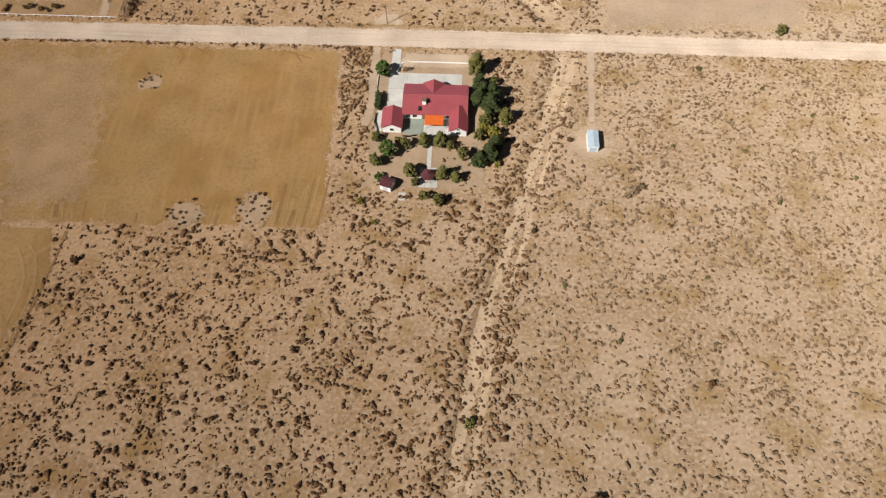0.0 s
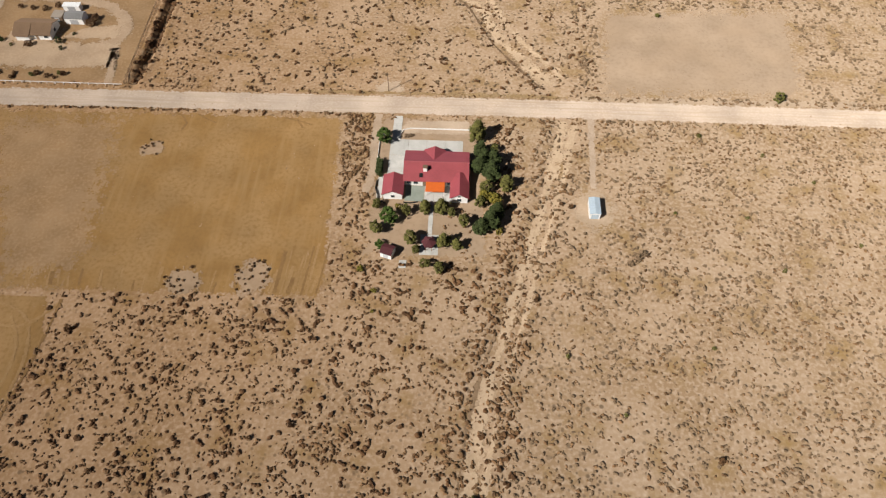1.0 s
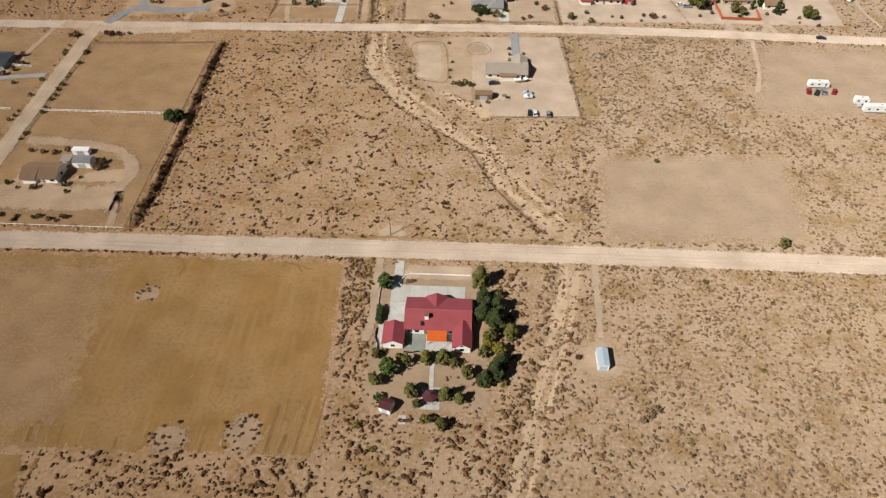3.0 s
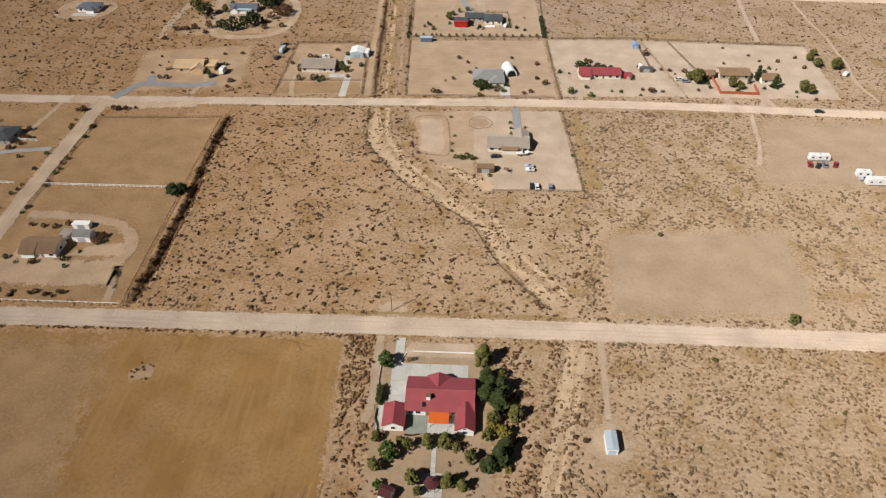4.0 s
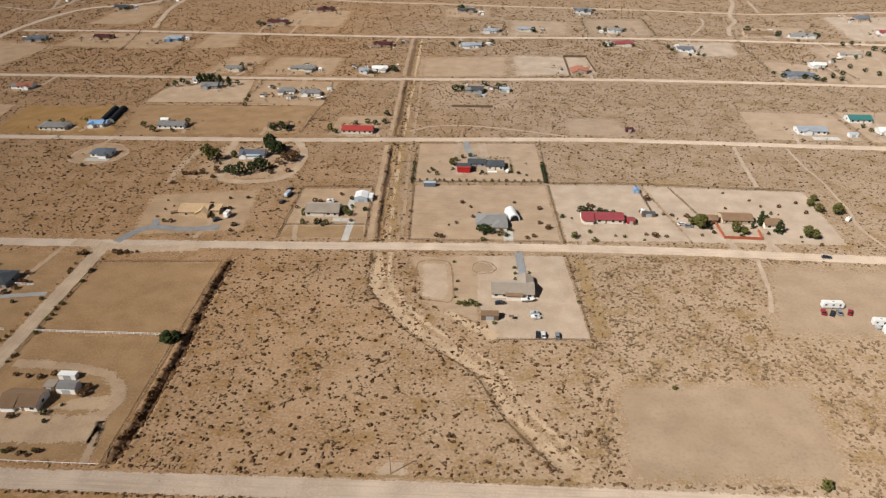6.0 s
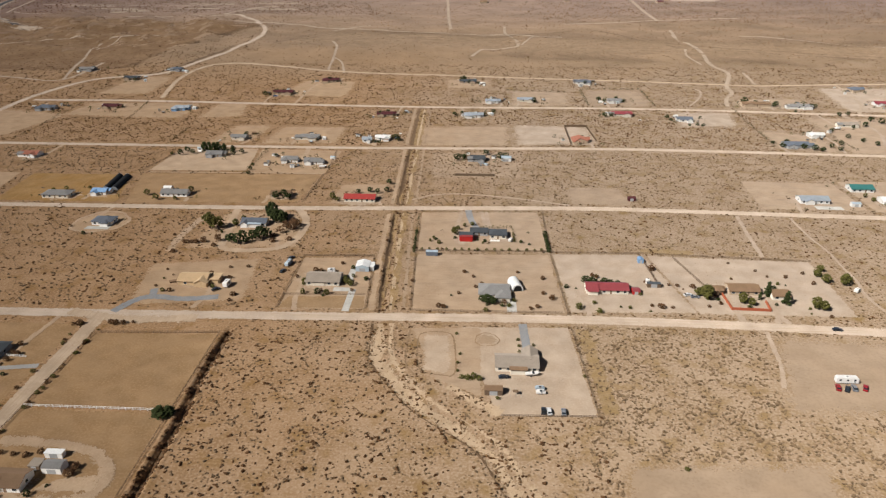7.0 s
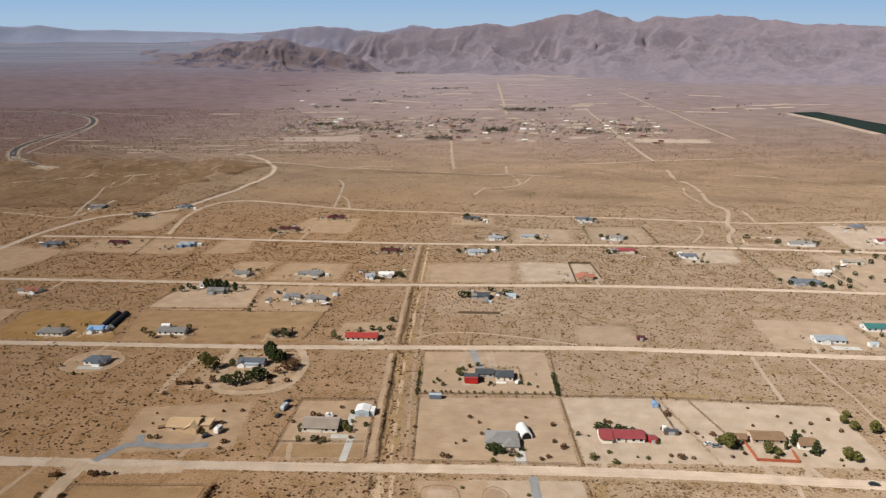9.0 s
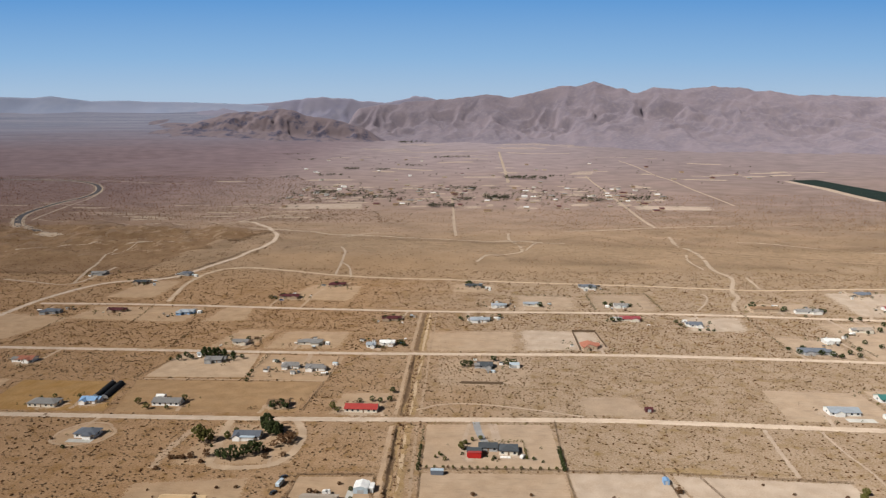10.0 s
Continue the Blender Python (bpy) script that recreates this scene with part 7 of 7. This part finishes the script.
for i in range(11):
    plant("bush", 111 - 0.1 * i, 778 + i * 6.2, 2.0, L_DARK, "low dark shrub in a far planted row", 1.2, "far planted rows")
    plant("bush", 180 - 0.2 * i, 778 + i * 6.2, 2.0, L_DARK, "low dark shrub in a far planted row", 1.2, "far planted rows")
fence([(-122, 548), (-126, 612)], "brown fence between lots", M_WOOD_D, 4, 1.2, 0.15, 2)
strip("track", [(-262, 547), (-190, 549.5), (-124, 550)], 2.2, M_LOT_PALE, 4, 0.7, label="pale worn line between bare fields", cat="track")
fence([(-126, 490), (-124, 548)], "brown fence between lots", M_WOOD_D, 5, 1.2, 0.15, 2)
fence([(-104, 340), (-104, 401), (-63, 403), (-59, 341)], "brown post and wire fence", M_WOOD_D, 4, 1.2, 0.12, 2)
fence([(-104, 354), (-61, 356)], "brown post and wire fence", M_WOOD_D, 4, 1.2, 0.12, 2)
fence([(-270, 548), (-256, 612)], "brown fence between lots", M_WOOD_D, 5, 1.2, 0.15, 2)
fence([(40, 482), (39, 418)], "brown fence between lots", M_WOOD_D, 5, 1.2, 0.15, 2)

# ---- the distant settlement ----
rng = np.random.RandomState(77)
far_roofs = (R_GREY, R_TAUPE, R_BROWN, R_WHITE, R_TAUPE, R_MAROON)
for k in range(130):
    x, y = rng.uniform(-500, 400), 1715 + rng.normal() * 105
    if k > 104:
        x, y = rng.uniform(-700, 800), rng.uniform(2000, 2800)
    w = rng.uniform(8, 14)
    house(x, x + w, y, 10, "small far-off house on the plain", far_roofs[k % 6], M_WHITE if k % 5 == 0 else M_TAN_WALL, "gable", "x", 1.8, detail=0, name="far_house")


def far_trees(name, spots, material, label, kind="round", masses=20):
    """Far-off plants, joined into one mass of many crowns."""
    vs, fs, k = [], [], 0
    v0 = []
    for q in range(4):
        me = tree_meshes(kind, material, q)[1]
        co = np.empty(len(me.vertices) * 3, np.float32)
        me.vertices.foreach_get("co", co)
        li = np.empty(len(me.loops), np.int32)
        me.loops.foreach_get("vertex_index", li)
        v0.append((co.reshape(-1, 3)[:masses * 12], li[:masses * 60].reshape(-1, 3)))
    for q, (x, y, h, w) in enumerate(spots):
        v, f = v0[q % 4]
        vs.append(v * (h * w, h * w, h) + (x, y, float(ground_z(x, y))))
        fs.append(f + k)
        k += len(v)
    return tagged(new(name, tri_mesh(name, np.concatenate(vs), np.concatenate(fs), material)), label, "trees", kind="stuff")


spots = [(rng.uniform(-500, 420), 1715 + rng.normal() * 95, rng.uniform(3, 8), rng.uniform(1.0, 1.8)) for _ in range(620)]
spots += [(rng.uniform(-800, 900), rng.uniform(1950, 2900), rng.uniform(4, 8), rng.uniform(1.0, 1.7)) for _ in range(90)]
# groves: centre, number, half width, half depth, height
for cx, cy, n_, rw, rd, h_ in ((110, 2080, 60, 60, 22, 11), (-101, 1535, 40, 28, 14, 9), (15, 1660, 36, 30, 22, 11), (-60, 1640, 22, 22, 14, 8), (-455, 2360, 26, 26, 14, 9), (-345, 2330, 18, 22, 12, 8), (-600, 2140, 16, 26, 12, 8),
                               (-480, 2150, 22, 40, 16, 8), (-145, 2860, 34, 70, 22, 10), (-260, 2500, 18, 30, 14, 8), (-420, 3950, 30, 80, 30, 14), (-330, 4150, 30, 70, 30, 14), (-400, 1740, 30, 30, 16, 9), (-320, 1690, 30, 40, 18, 8),
                               (-60, 1850, 26, 30, 18, 9), (-250, 1660, 26, 40, 20, 8), (340, 1660, 20, 30, 20, 9), (230, 1640, 22, 30, 18, 8), (-700, 2700, 16, 50, 16, 8), (-820, 3000, 16, 60, 16, 8), (200, 2150, 14, 30, 10, 8)):
    spots += [(cx + rng.uniform(-rw, rw), cy + rng.uniform(-rd, rd), h_ * rng.uniform(0.6, 1.1), 1.5) for _ in range(n_)]
far_trees("far_trees", spots, L_FAR, "dark trees of the distant settlement", masses=9)

# ---- yard clutter, drives and aprons of the dwellings ----
ROADS = (181.5, 334.0, 481.0, 623.0, 765.0, 895.0)


def tank_thing(x, y, turn):
    ob = thing("propane_tank", x, y, turn, "white propane tank lying in the yard", "tank", "propane tanks")
    prof = [(0.5 * math.cos(a), 0.75 + 0.5 * math.sin(a)) for a in np.linspace(0, 2 * math.pi, 10, endpoint=False)]
    part("body", Shape().extrude(prof, -1.3, 1.3, "x"), M_WHITE, ob)
    for k in (-0.8, 0.8):
        part("foot", Shape().box(k - 0.1, k + 0.1, -0.35, 0.35, 0, 0.35), M_DARK, ob)


def stack_thing(x, y, turn):
    ob = thing("lumber_pile", x, y, turn, "low pile of weathered boards", "pile", "lumber piles")
    for k in range(3):
        part("board", Shape().box(-1.4, 1.4, -0.7 + 0.08 * k, 0.7 - 0.1 * k, 0.16 * k, 0.16 * k + 0.13), M_WOOD_D, ob)


def dress_yard(k, x0, x1, y0, y1):
    rng = np.random.RandomState(900 + k)
    cx, w = (x0 + x1) / 2, x1 - x0
    far = y0 > 560
    road = min(ROADS, key=lambda r: abs(r - (y0 + y1) / 2))
    if k % 3 != 2:
        oval("yard_apron", cx + rng.uniform(-3, 3), (y0 + y1) / 2 + rng.uniform(-3, 1), w * rng.uniform(0.75, 1.0), rng.uniform(9, 13), M_LOT_PALE, 2, "pale worn dirt round the house", soft=0.6)
    if abs(road - y0) < 75:
        side = x1 + 2.5 if k % 2 else x0 - 2.5
        end = road + (4 if y0 > road else -4)
        strip("drive", [(side, (y0 + y1) / 2), (side + rng.uniform(-2, 2), (y0 + end) / 2), (side + rng.uniform(-4, 4), end)], 3.6, M_TRACK, 3, 1.0, 4, "pale dirt drive to the house", "track", True, 0.25)
    taken = [(a - 1.5, c + 1.5, f - 3, g + 2) for a, c, f, g in YARDS]

    def spot(r0, r1):
        for _ in range(20):
            x, y = cx + rng.uniform(-1, 1) * (w / 2 + r1), rng.uniform(y0 - r1, y1 + r1 * 0.8)
            if not any(a < x < c and f < y < g for a, c, f, g in taken) and min(abs(y - r) for r in ROADS) > 8:
                return x, y
        return cx, y0 - 6

    for q in range(rng.randint(9, 16) if far else rng.randint(5, 9)):
        x, y = spot(2, 15)
        m, text = ((L_OLIVE, "small olive shrub in a dirt yard"), (L_DRY, "dry brown shrub in a dirt yard"), (L_DARK, "small dark shrub in a dirt yard"), (L_DARK, "small dark shrub in a dirt yard"))[rng.randint(4)]
        plant("bush", x, y, rng.uniform(0.9, 3.6 if far else 2.2), m, text, rng.uniform(0.8, 1.1), "yard shrubs")
    if far:
        for q in range(rng.randint(1, 4)):
            x, y = spot(3, 13)
            s = rng.uniform(1.8, 4.5)
            shed(x, x + s, y, y + s * rng.uniform(0.5, 1), rng.uniform(1.2, 2.4), "small pale outbuilding in a far yard", (R_WHITE, R_GREY, R_BROWN, R_PALE, R_DARK)[rng.randint(5)], (M_WHITE, M_TAN_WALL, M_WOOD_D)[rng.randint(3)], "gable", "x", 0.5, "outbuilding", rng.uniform(-30, 30), False)
    if far and rng.uniform() < 0.4:
        x, y = spot(3, 10)
        p, text = ((P_WHITE, "white car parked in a dirt yard"), (P_DARK, "dark car parked in a dirt yard"), (P_GREY, "grey car parked in a dirt yard"), (P_BLUE, "blue car parked in a dirt yard"))[rng.randint(4)]
        car(x, y, rng.uniform(0, 180), p, text, rng.uniform() < 0.4)
    if far and rng.uniform() < 0.55:
        x, y = spot(4, 14)
        s = rng.uniform(2.4, 4.2)
        shed(x, x + s, y, y + s * 0.8, 2.2, "small pale storage shed in a yard", (R_WHITE, R_GREY, R_BROWN, R_PALE)[rng.randint(4)], (M_WHITE, M_TAN_WALL)[rng.randint(2)], "gable", "x", 0.6, turn=rng.uniform(-20, 20))
    if far and rng.uniform() < 0.5:
        tank_thing(*spot(4, 14), rng.uniform(0, 180))
    if y0 > 440 and not far and rng.uniform() < 0.6:
        stack_thing(*spot(4, 14), rng.uniform(0, 180))


for k, yard in enumerate(list(YARDS)):
    if not (5 < yard[0] < 7 and yard[2] < 300) and not (-14 < yard[0] < 3 and 425 < yard[2] < 436):
        dress_yard(k, *yard)
for n_, (xa, ya, yb) in enumerate(((-193.6, 190, 325), (-182.6, 236, 326))):
    rng = np.random.RandomState(500 + n_)
    for j in range(18):
        plant("bush", xa + rng.uniform(-0.8, 0.8), rng.uniform(ya, yb), rng.uniform(0.8, 1.7), L_OLIVE if j % 3 else S_DARK, "roadside shrub along the side road", 1.0, "side road shrubs")
rng = np.random.RandomState(520)
for j in range(26):
    plant("bush", rng.uniform(-182, -140), rng.uniform(189.5, 193), rng.uniform(0.8, 1.8), L_OLIVE if j % 3 == 0 else S_DARK, "dark shrub along the white fence", 1.0, "fence shrubs")

# rows of dark shrubs on the lot lines
for n_, ((xa, ya), (xb, yb)) in enumerate([((-425, 629), (-432, 765)), ((-353, 705), (-363, 774)), ((258, 766), (255, 653)), ((319, 683), (321, 632)), ((-280, 623), (-280, 679)), ((-186, 615), (-187, 545))]):
    rng = np.random.RandomState(540 + n_)
    count = int(math.hypot(xb - xa, yb - ya) / 3.2)
    for j in range(count):
        u = (j + rng.uniform(-0.3, 0.3)) / count
        plant("bush", xa + (xb - xa) * u + rng.uniform(-1, 1), ya + (yb - ya) * u, rng.uniform(0.9, 2.2), L_DARK if j % 3 else L_DRY, "dark shrub on a lot line", 1.0, "lot line shrubs")

for m in (L_OLIVE, L_DARK, L_DRY):
    if m.name in FAR_SHRUBS:
        far_trees("far_shrubs", FAR_SHRUBS[m.name], m, {"olive_foliage": "olive shrubs of the distant yards", "dark_pine_foliage": "dark shrubs in distant planted rows"}.get(m.name, "dry brown shrubs of the distant yards"), "bush", 13)

# ---- scrub ----
def inside(px, py, poly):
    r = np.zeros(len(px), bool)
    n = len(poly)
    for i in range(n):
        (ax, ay), (bx, by) = poly[i], poly[(i + 1) % n]
        if ay != by:
            r ^= ((ay > py) != (by > py)) & (px < (bx - ax) * (py - ay) / (by - ay) + ax)
    return r


BOUNDS = [(*p.min(0), *p.max(0)) for p in BARE]


def is_bare(px, py):
    out = np.zeros(len(px), bool)
    ax, bx, ay, by = px.min(), px.max(), py.min(), py.max()
    order = np.argsort(px)
    px_s = px[order]
    for poly, (x0, y0, x1, y1) in zip(BARE, BOUNDS):
        if x1 < ax or x0 > bx or y1 < ay or y0 > by:
            continue
        some = order[np.searchsorted(px_s, x0):np.searchsorted(px_s, x1)]
        some = some[(py[some] > y0) & (py[some] < y1) & ~out[some]]
        if len(some):
            out[some] = inside(px[some], py[some], poly)
    return out


def bush_forms(seed, n_lumps, n_leaves):
    """Eight shrub shapes one metre across: a few low leaf masses and loose sprays round them."""
    rng = np.random.RandomState(seed)
    forms = []
    for _ in range(8):
        c = rng.normal(size=(n_lumps, 3)) * (0.15, 0.15, 0.06) + (0, 0, 0.24)
        parts_ = [lumps(c, rng.uniform(0.26, 0.42, n_lumps), rng, 0.85, 0.3)]
        if n_leaves:
            o = rng.normal(size=(n_leaves, 3)) * (0.25, 0.25, 0.14) + (0, 0, 0.34)
            parts_.append(leaves(o, 0.11, rng))
        forms.append(joined(*parts_))
    return forms


def tuft_forms(seed):
    """Eight plain uneven tufts, for shrubs far off."""
    rng = np.random.RandomState(seed)
    v = np.array([(1, 0, 0), (0, 1, 0), (-1, 0, 0), (0, -1, 0), (0, 0, 1), (0, 0, -1)], float)
    f = np.array([(0, 1, 4), (1, 2, 4), (2, 3, 4), (3, 0, 4), (1, 0, 5), (2, 1, 5), (3, 2, 5), (0, 3, 5)])
    return [(v * rng.uniform(0.38, 0.62, (6, 1)) * (1, 1, 0.85) + (0, 0, 0.24), f) for _ in range(8)]


def scatter(name, material, x0, x1, y0, y1, count, lo, hi, seed, label, forms, clump=1.0, keep=None, tall=0.72):
    """Shrubs of sizes lo to hi metres over a rectangle, thicker and thinner by patches, none on cleared ground."""
    rng = np.random.RandomState(seed)
    px, py = rng.uniform(x0, x1, count), rng.uniform(y0, y1, count)
    ok = ~is_bare(px, py) & (rng.uniform(size=count) < np.clip(0.62 + 0.75 * clump * waves(px, py, 26, seed % 7, 3), 0.04, 1))
    if keep is not None:
        ok &= keep(px, py)
    px, py = px[ok], py[ok]
    n = len(px)
    size = lo + (hi - lo) * rng.uniform(size=n) ** 1.7
    turn = rng.uniform(0, 2 * np.pi, n)
    pz = ground_z(px, py)
    which = rng.randint(0, len(forms), n)
    stretch = rng.uniform(0.8, 1.3, n)
    vs, fs, k = [], [], 0
    for q, (fv, ff) in enumerate(forms):
        s = np.nonzero(which == q)[0]
        if not len(s):
            continue
        c, t = np.cos(turn[s])[:, None], np.sin(turn[s])[:, None]
        a, b = fv[None, :, 0] * stretch[s][:, None], fv[None, :, 1] / stretch[s][:, None]
        V = np.stack([(a * c - b * t) * size[s][:, None] + px[s][:, None], (a * t + b * c) * size[s][:, None] + py[s][:, None],
                      fv[None, :, 2] * tall * size[s][:, None] + pz[s][:, None] - 0.02], 2).reshape(-1, 3)
        F = (ff[None] + (np.arange(len(s)) * len(fv))[:, None, None]).reshape(-1, 3) + k
        vs.append(V)
        fs.append(F)
        k += len(V)
    ob = new(name, tri_mesh(name, np.concatenate(vs), np.concatenate(fs), material))
    return tagged(ob, label, "scrub", kind="stuff")


FULL, MID, SMALL = bush_forms(1, 3, 6), bush_forms(2, 2, 4), tuft_forms(3)
PAIR = [joined(a, (b[0] * 0.7 + (0.32, 0.1 * k - 0.3, -0.05), b[1])) for k, (a, b) in enumerate(zip(tuft_forms(4), tuft_forms(5)))]
WEST_LABEL, EAST_LABEL = "dark brown sagebrush scattered on sand", "grey-tan sagebrush scattered on sand"


def outside_yard(px, py):
    return ~((px > -29) & (px < 10) & (py > 117) & (py < 177))


scatter("sagebrush_south", S_BROWN, -150, 175, -70, 20, 4500, 0.7, 1.8, 107, WEST_LABEL, PAIR, 1.0)
scatter("sagebrush_west", S_DARK, -150, 20, 20, 178, 3600, 0.8, 2.05, 101, WEST_LABEL, FULL, 0.8, lambda x, y: outside_yard(x, y) & (x < 8 + 0.13 * y))
scatter("sagebrush_west_small", S_BROWN, -150, 20, 20, 178, 15500, 0.45, 1.4, 102, WEST_LABEL, MID, 0.8, lambda x, y: outside_yard(x, y) & (x < 8 + 0.13 * y))
scatter("sagebrush_east", S_PALE, 0, 175, 20, 178, 10000, 0.6, 1.6, 103, EAST_LABEL, MID, 0.7, lambda x, y: outside_yard(x, y) & (x > 2 + 0.13 * y))
scatter("sagebrush_east_dark", S_BROWN, 0, 175, 20, 178, 7500, 0.45, 1.3, 104, EAST_LABEL, PAIR, 0.9, lambda x, y: outside_yard(x, y) & (x > 2 + 0.13 * y))
scatter("sagebrush_wash", S_BROWN, -10, 50, 20, 178, 3200, 0.6, 1.9, 105, "brown shrubs crowding the banks of the wash", FULL, 0.6,
        lambda x, y: (np.abs(polyline_distance(x, y, WASH_SOUTH) - 4.5) < 3.2) & outside_yard(x, y))
scatter("sagebrush_yard", S_BROWN, -32, 22, 100, 178, 420, 0.5, 1.4, 106, "brown shrubs between garden trees", FULL, 1.0,
        lambda x, y: ~outside_yard(x, y) & ~((x > -27) & (x < 5) & (y > 138) & (y < 176)))
scatter("yard_edge_scrub", S_BROWN, -41, -29, 140, 177, 420, 0.5, 1.7, 109, "brown dry scrub between the field and the drive", FULL, 0.6, lambda x, y: np.abs(x + 35 + 0.05 * (y - 160)) < 5.5)
scatter("field_edge_scrub", S_DARK, -165, -95, 171.5, 177, 420, 0.5, 1.5, 108, "dark weeds along the north edge of the field", MID, 0.6)
for n_, (ix, iy, ir) in enumerate(((-103.5, 158, 4.5), (-80.5, 107, 6.5), (-60.5, 109.5, 7.0))):
    rng = np.random.RandomState(300 + n_)
    for j in range(14 + 9 * n_):
        a, r = rng.uniform(0, 6.28), ir * math.sqrt(rng.uniform(0.0, 0.85))
        plant("bush", ix + r * math.cos(a), iy + r * math.sin(a), rng.uniform(0.35, 0.8), S_DARK if j % 2 else S_BROWN, "dark shrub on an uncleared island", 1.0, "island shrubs", "shrub", "shrub")
scatter("sagebrush_middle", S_DARK, -118, 60, 187, 330, 2300, 0.75, 1.85, 111, "dark shrubs sparsely scattered on sand", FULL, 0.8, lambda x, y: x < 48)
scatter("sagebrush_middle_small", S_PALE, -118, 130, 187, 330, 7500, 0.5, 1.5, 112, WEST_LABEL, PAIR, 0.9)
scatter("sagebrush_middle_east", S_PALE, 40, 260, 187, 330, 11000, 0.7, 1.9, 113, EAST_LABEL, MID, 1.0)
scatter("sagebrush_gully", S_DARK, -123, -113, 188, 318, 1300, 0.8, 2.2, 114, "dark shrubs filling the gully", FULL, 0.4, lambda x, y: polyline_distance(x, y, GULLY) < 2.6)
scatter("sagebrush_wash_north", S_BROWN, -60, 50, 187, 332, 1500, 0.5, 1.8, 115, "brown shrubs along the wash", FULL, 0.5, lambda x, y: np.abs(polyline_distance(x, y, WASH_NORTH) - 5) < 3.2)
scatter("sagebrush_ditch", S_DARK, -62, -44, 338, 620, 2000, 0.8, 2.2, 116, "dark shrubs along the drainage ditch", MID, 0.4, lambda x, y: np.minimum(polyline_distance(x, y, DITCH), polyline_distance(x, y, DITCH_FAR)) < 3.2)
scatter("sagebrush_far_west", S_DARK, -330, -184, 187, 332, 1500, 0.4, 1.5, 117, WEST_LABEL, MID, 0.8)
scatter("sagebrush_third", S_PALE, -420, 360, 337, 480, 17000, 0.6, 1.8, 121, "brown shrubs scattered between far lots", SMALL, 0.8)
scatter("sagebrush_third_dark", S_DARK, -420, 360, 337, 480, 4200, 0.7, 2.0, 122, "dark shrubs scattered between far lots", PAIR, 1.0)
scatter("sagebrush_fourth", S_PALE, -520, 460, 486, 620, 20000, 0.7, 2.0, 123, "brown shrubs scattered between far lots", SMALL, 0.8)
scatter("sagebrush_fourth_dark", S_DARK, -520, 460, 486, 620, 4500, 0.8, 2.0, 136, "dark shrubs scattered between far lots", SMALL, 1.0)
scatter("sagebrush_fifth_dark", S_DARK, -620, 560, 628, 765, 6000, 0.9, 2.2, 137, "dark shrubs scattered between far lots", SMALL, 1.0)
scatter("sagebrush_fifth", S_BROWN, -620, 560, 628, 765, 20000, 0.8, 2.2, 124, "brown shrubs scattered between far lots", SMALL, 0.8)
scatter("sagebrush_sixth_dark", S_DARK, -700, 660, 770, 960, 7000, 0.9, 2.4, 138, "dark shrubs scattered towards the hills", SMALL, 1.0)
scatter("sagebrush_sixth", S_BROWN, -700, 660, 770, 960, 17000, 0.8, 2.3, 125, "brown shrubs scattered towards the hills", SMALL, 0.8)
scatter("sagebrush_hills", S_BROWN, -1000, 1000, 950, 1500, 22000, 1.0, 2.4, 126, "brown scrub covering the low hills", SMALL, 0.8)
scatter("joshua_trees", S_DARK, -1700, -60, 1320, 2150, 34000, 0.8, 1.9, 127, "upright dark desert trees dotting the western plain", SMALL, 0.8, lambda x, y: (x < -150 - 0.5 * (y - 1300)) | ((y < 1480) & (x < -420)), 2.3)
scatter("joshua_trees", S_BROWN, 100, 1500, 1250, 1750, 13000, 0.7, 1.7, 128, "upright brown desert trees dotting the eastern plain", SMALL, 0.8, None, 2.2)
scatter("sagebrush_hills_west", S_DARK, -1200, -330, 940, 1300, 11000, 0.9, 2.2, 129, "dark brown scrub on the western hills", SMALL, 0.8)
for y_, s_ in ((187.5, 131), (176.0, 132)):
    scatter("roadside_scrub", S_BROWN, -200, 200, y_ - 1.2, y_ + 1.2, 700, 0.4, 1.3, s_, "low brown weeds along the road edge", MID, 1.0)
for y_, s_ in ((329.0, 133), (341.5, 134)):
    scatter("roadside_scrub", S_BROWN, -260, 260, y_ - 1.5, y_ + 1.5, 500, 0.4, 1.3, s_, "low brown weeds along the road edge", MID, 1.0)
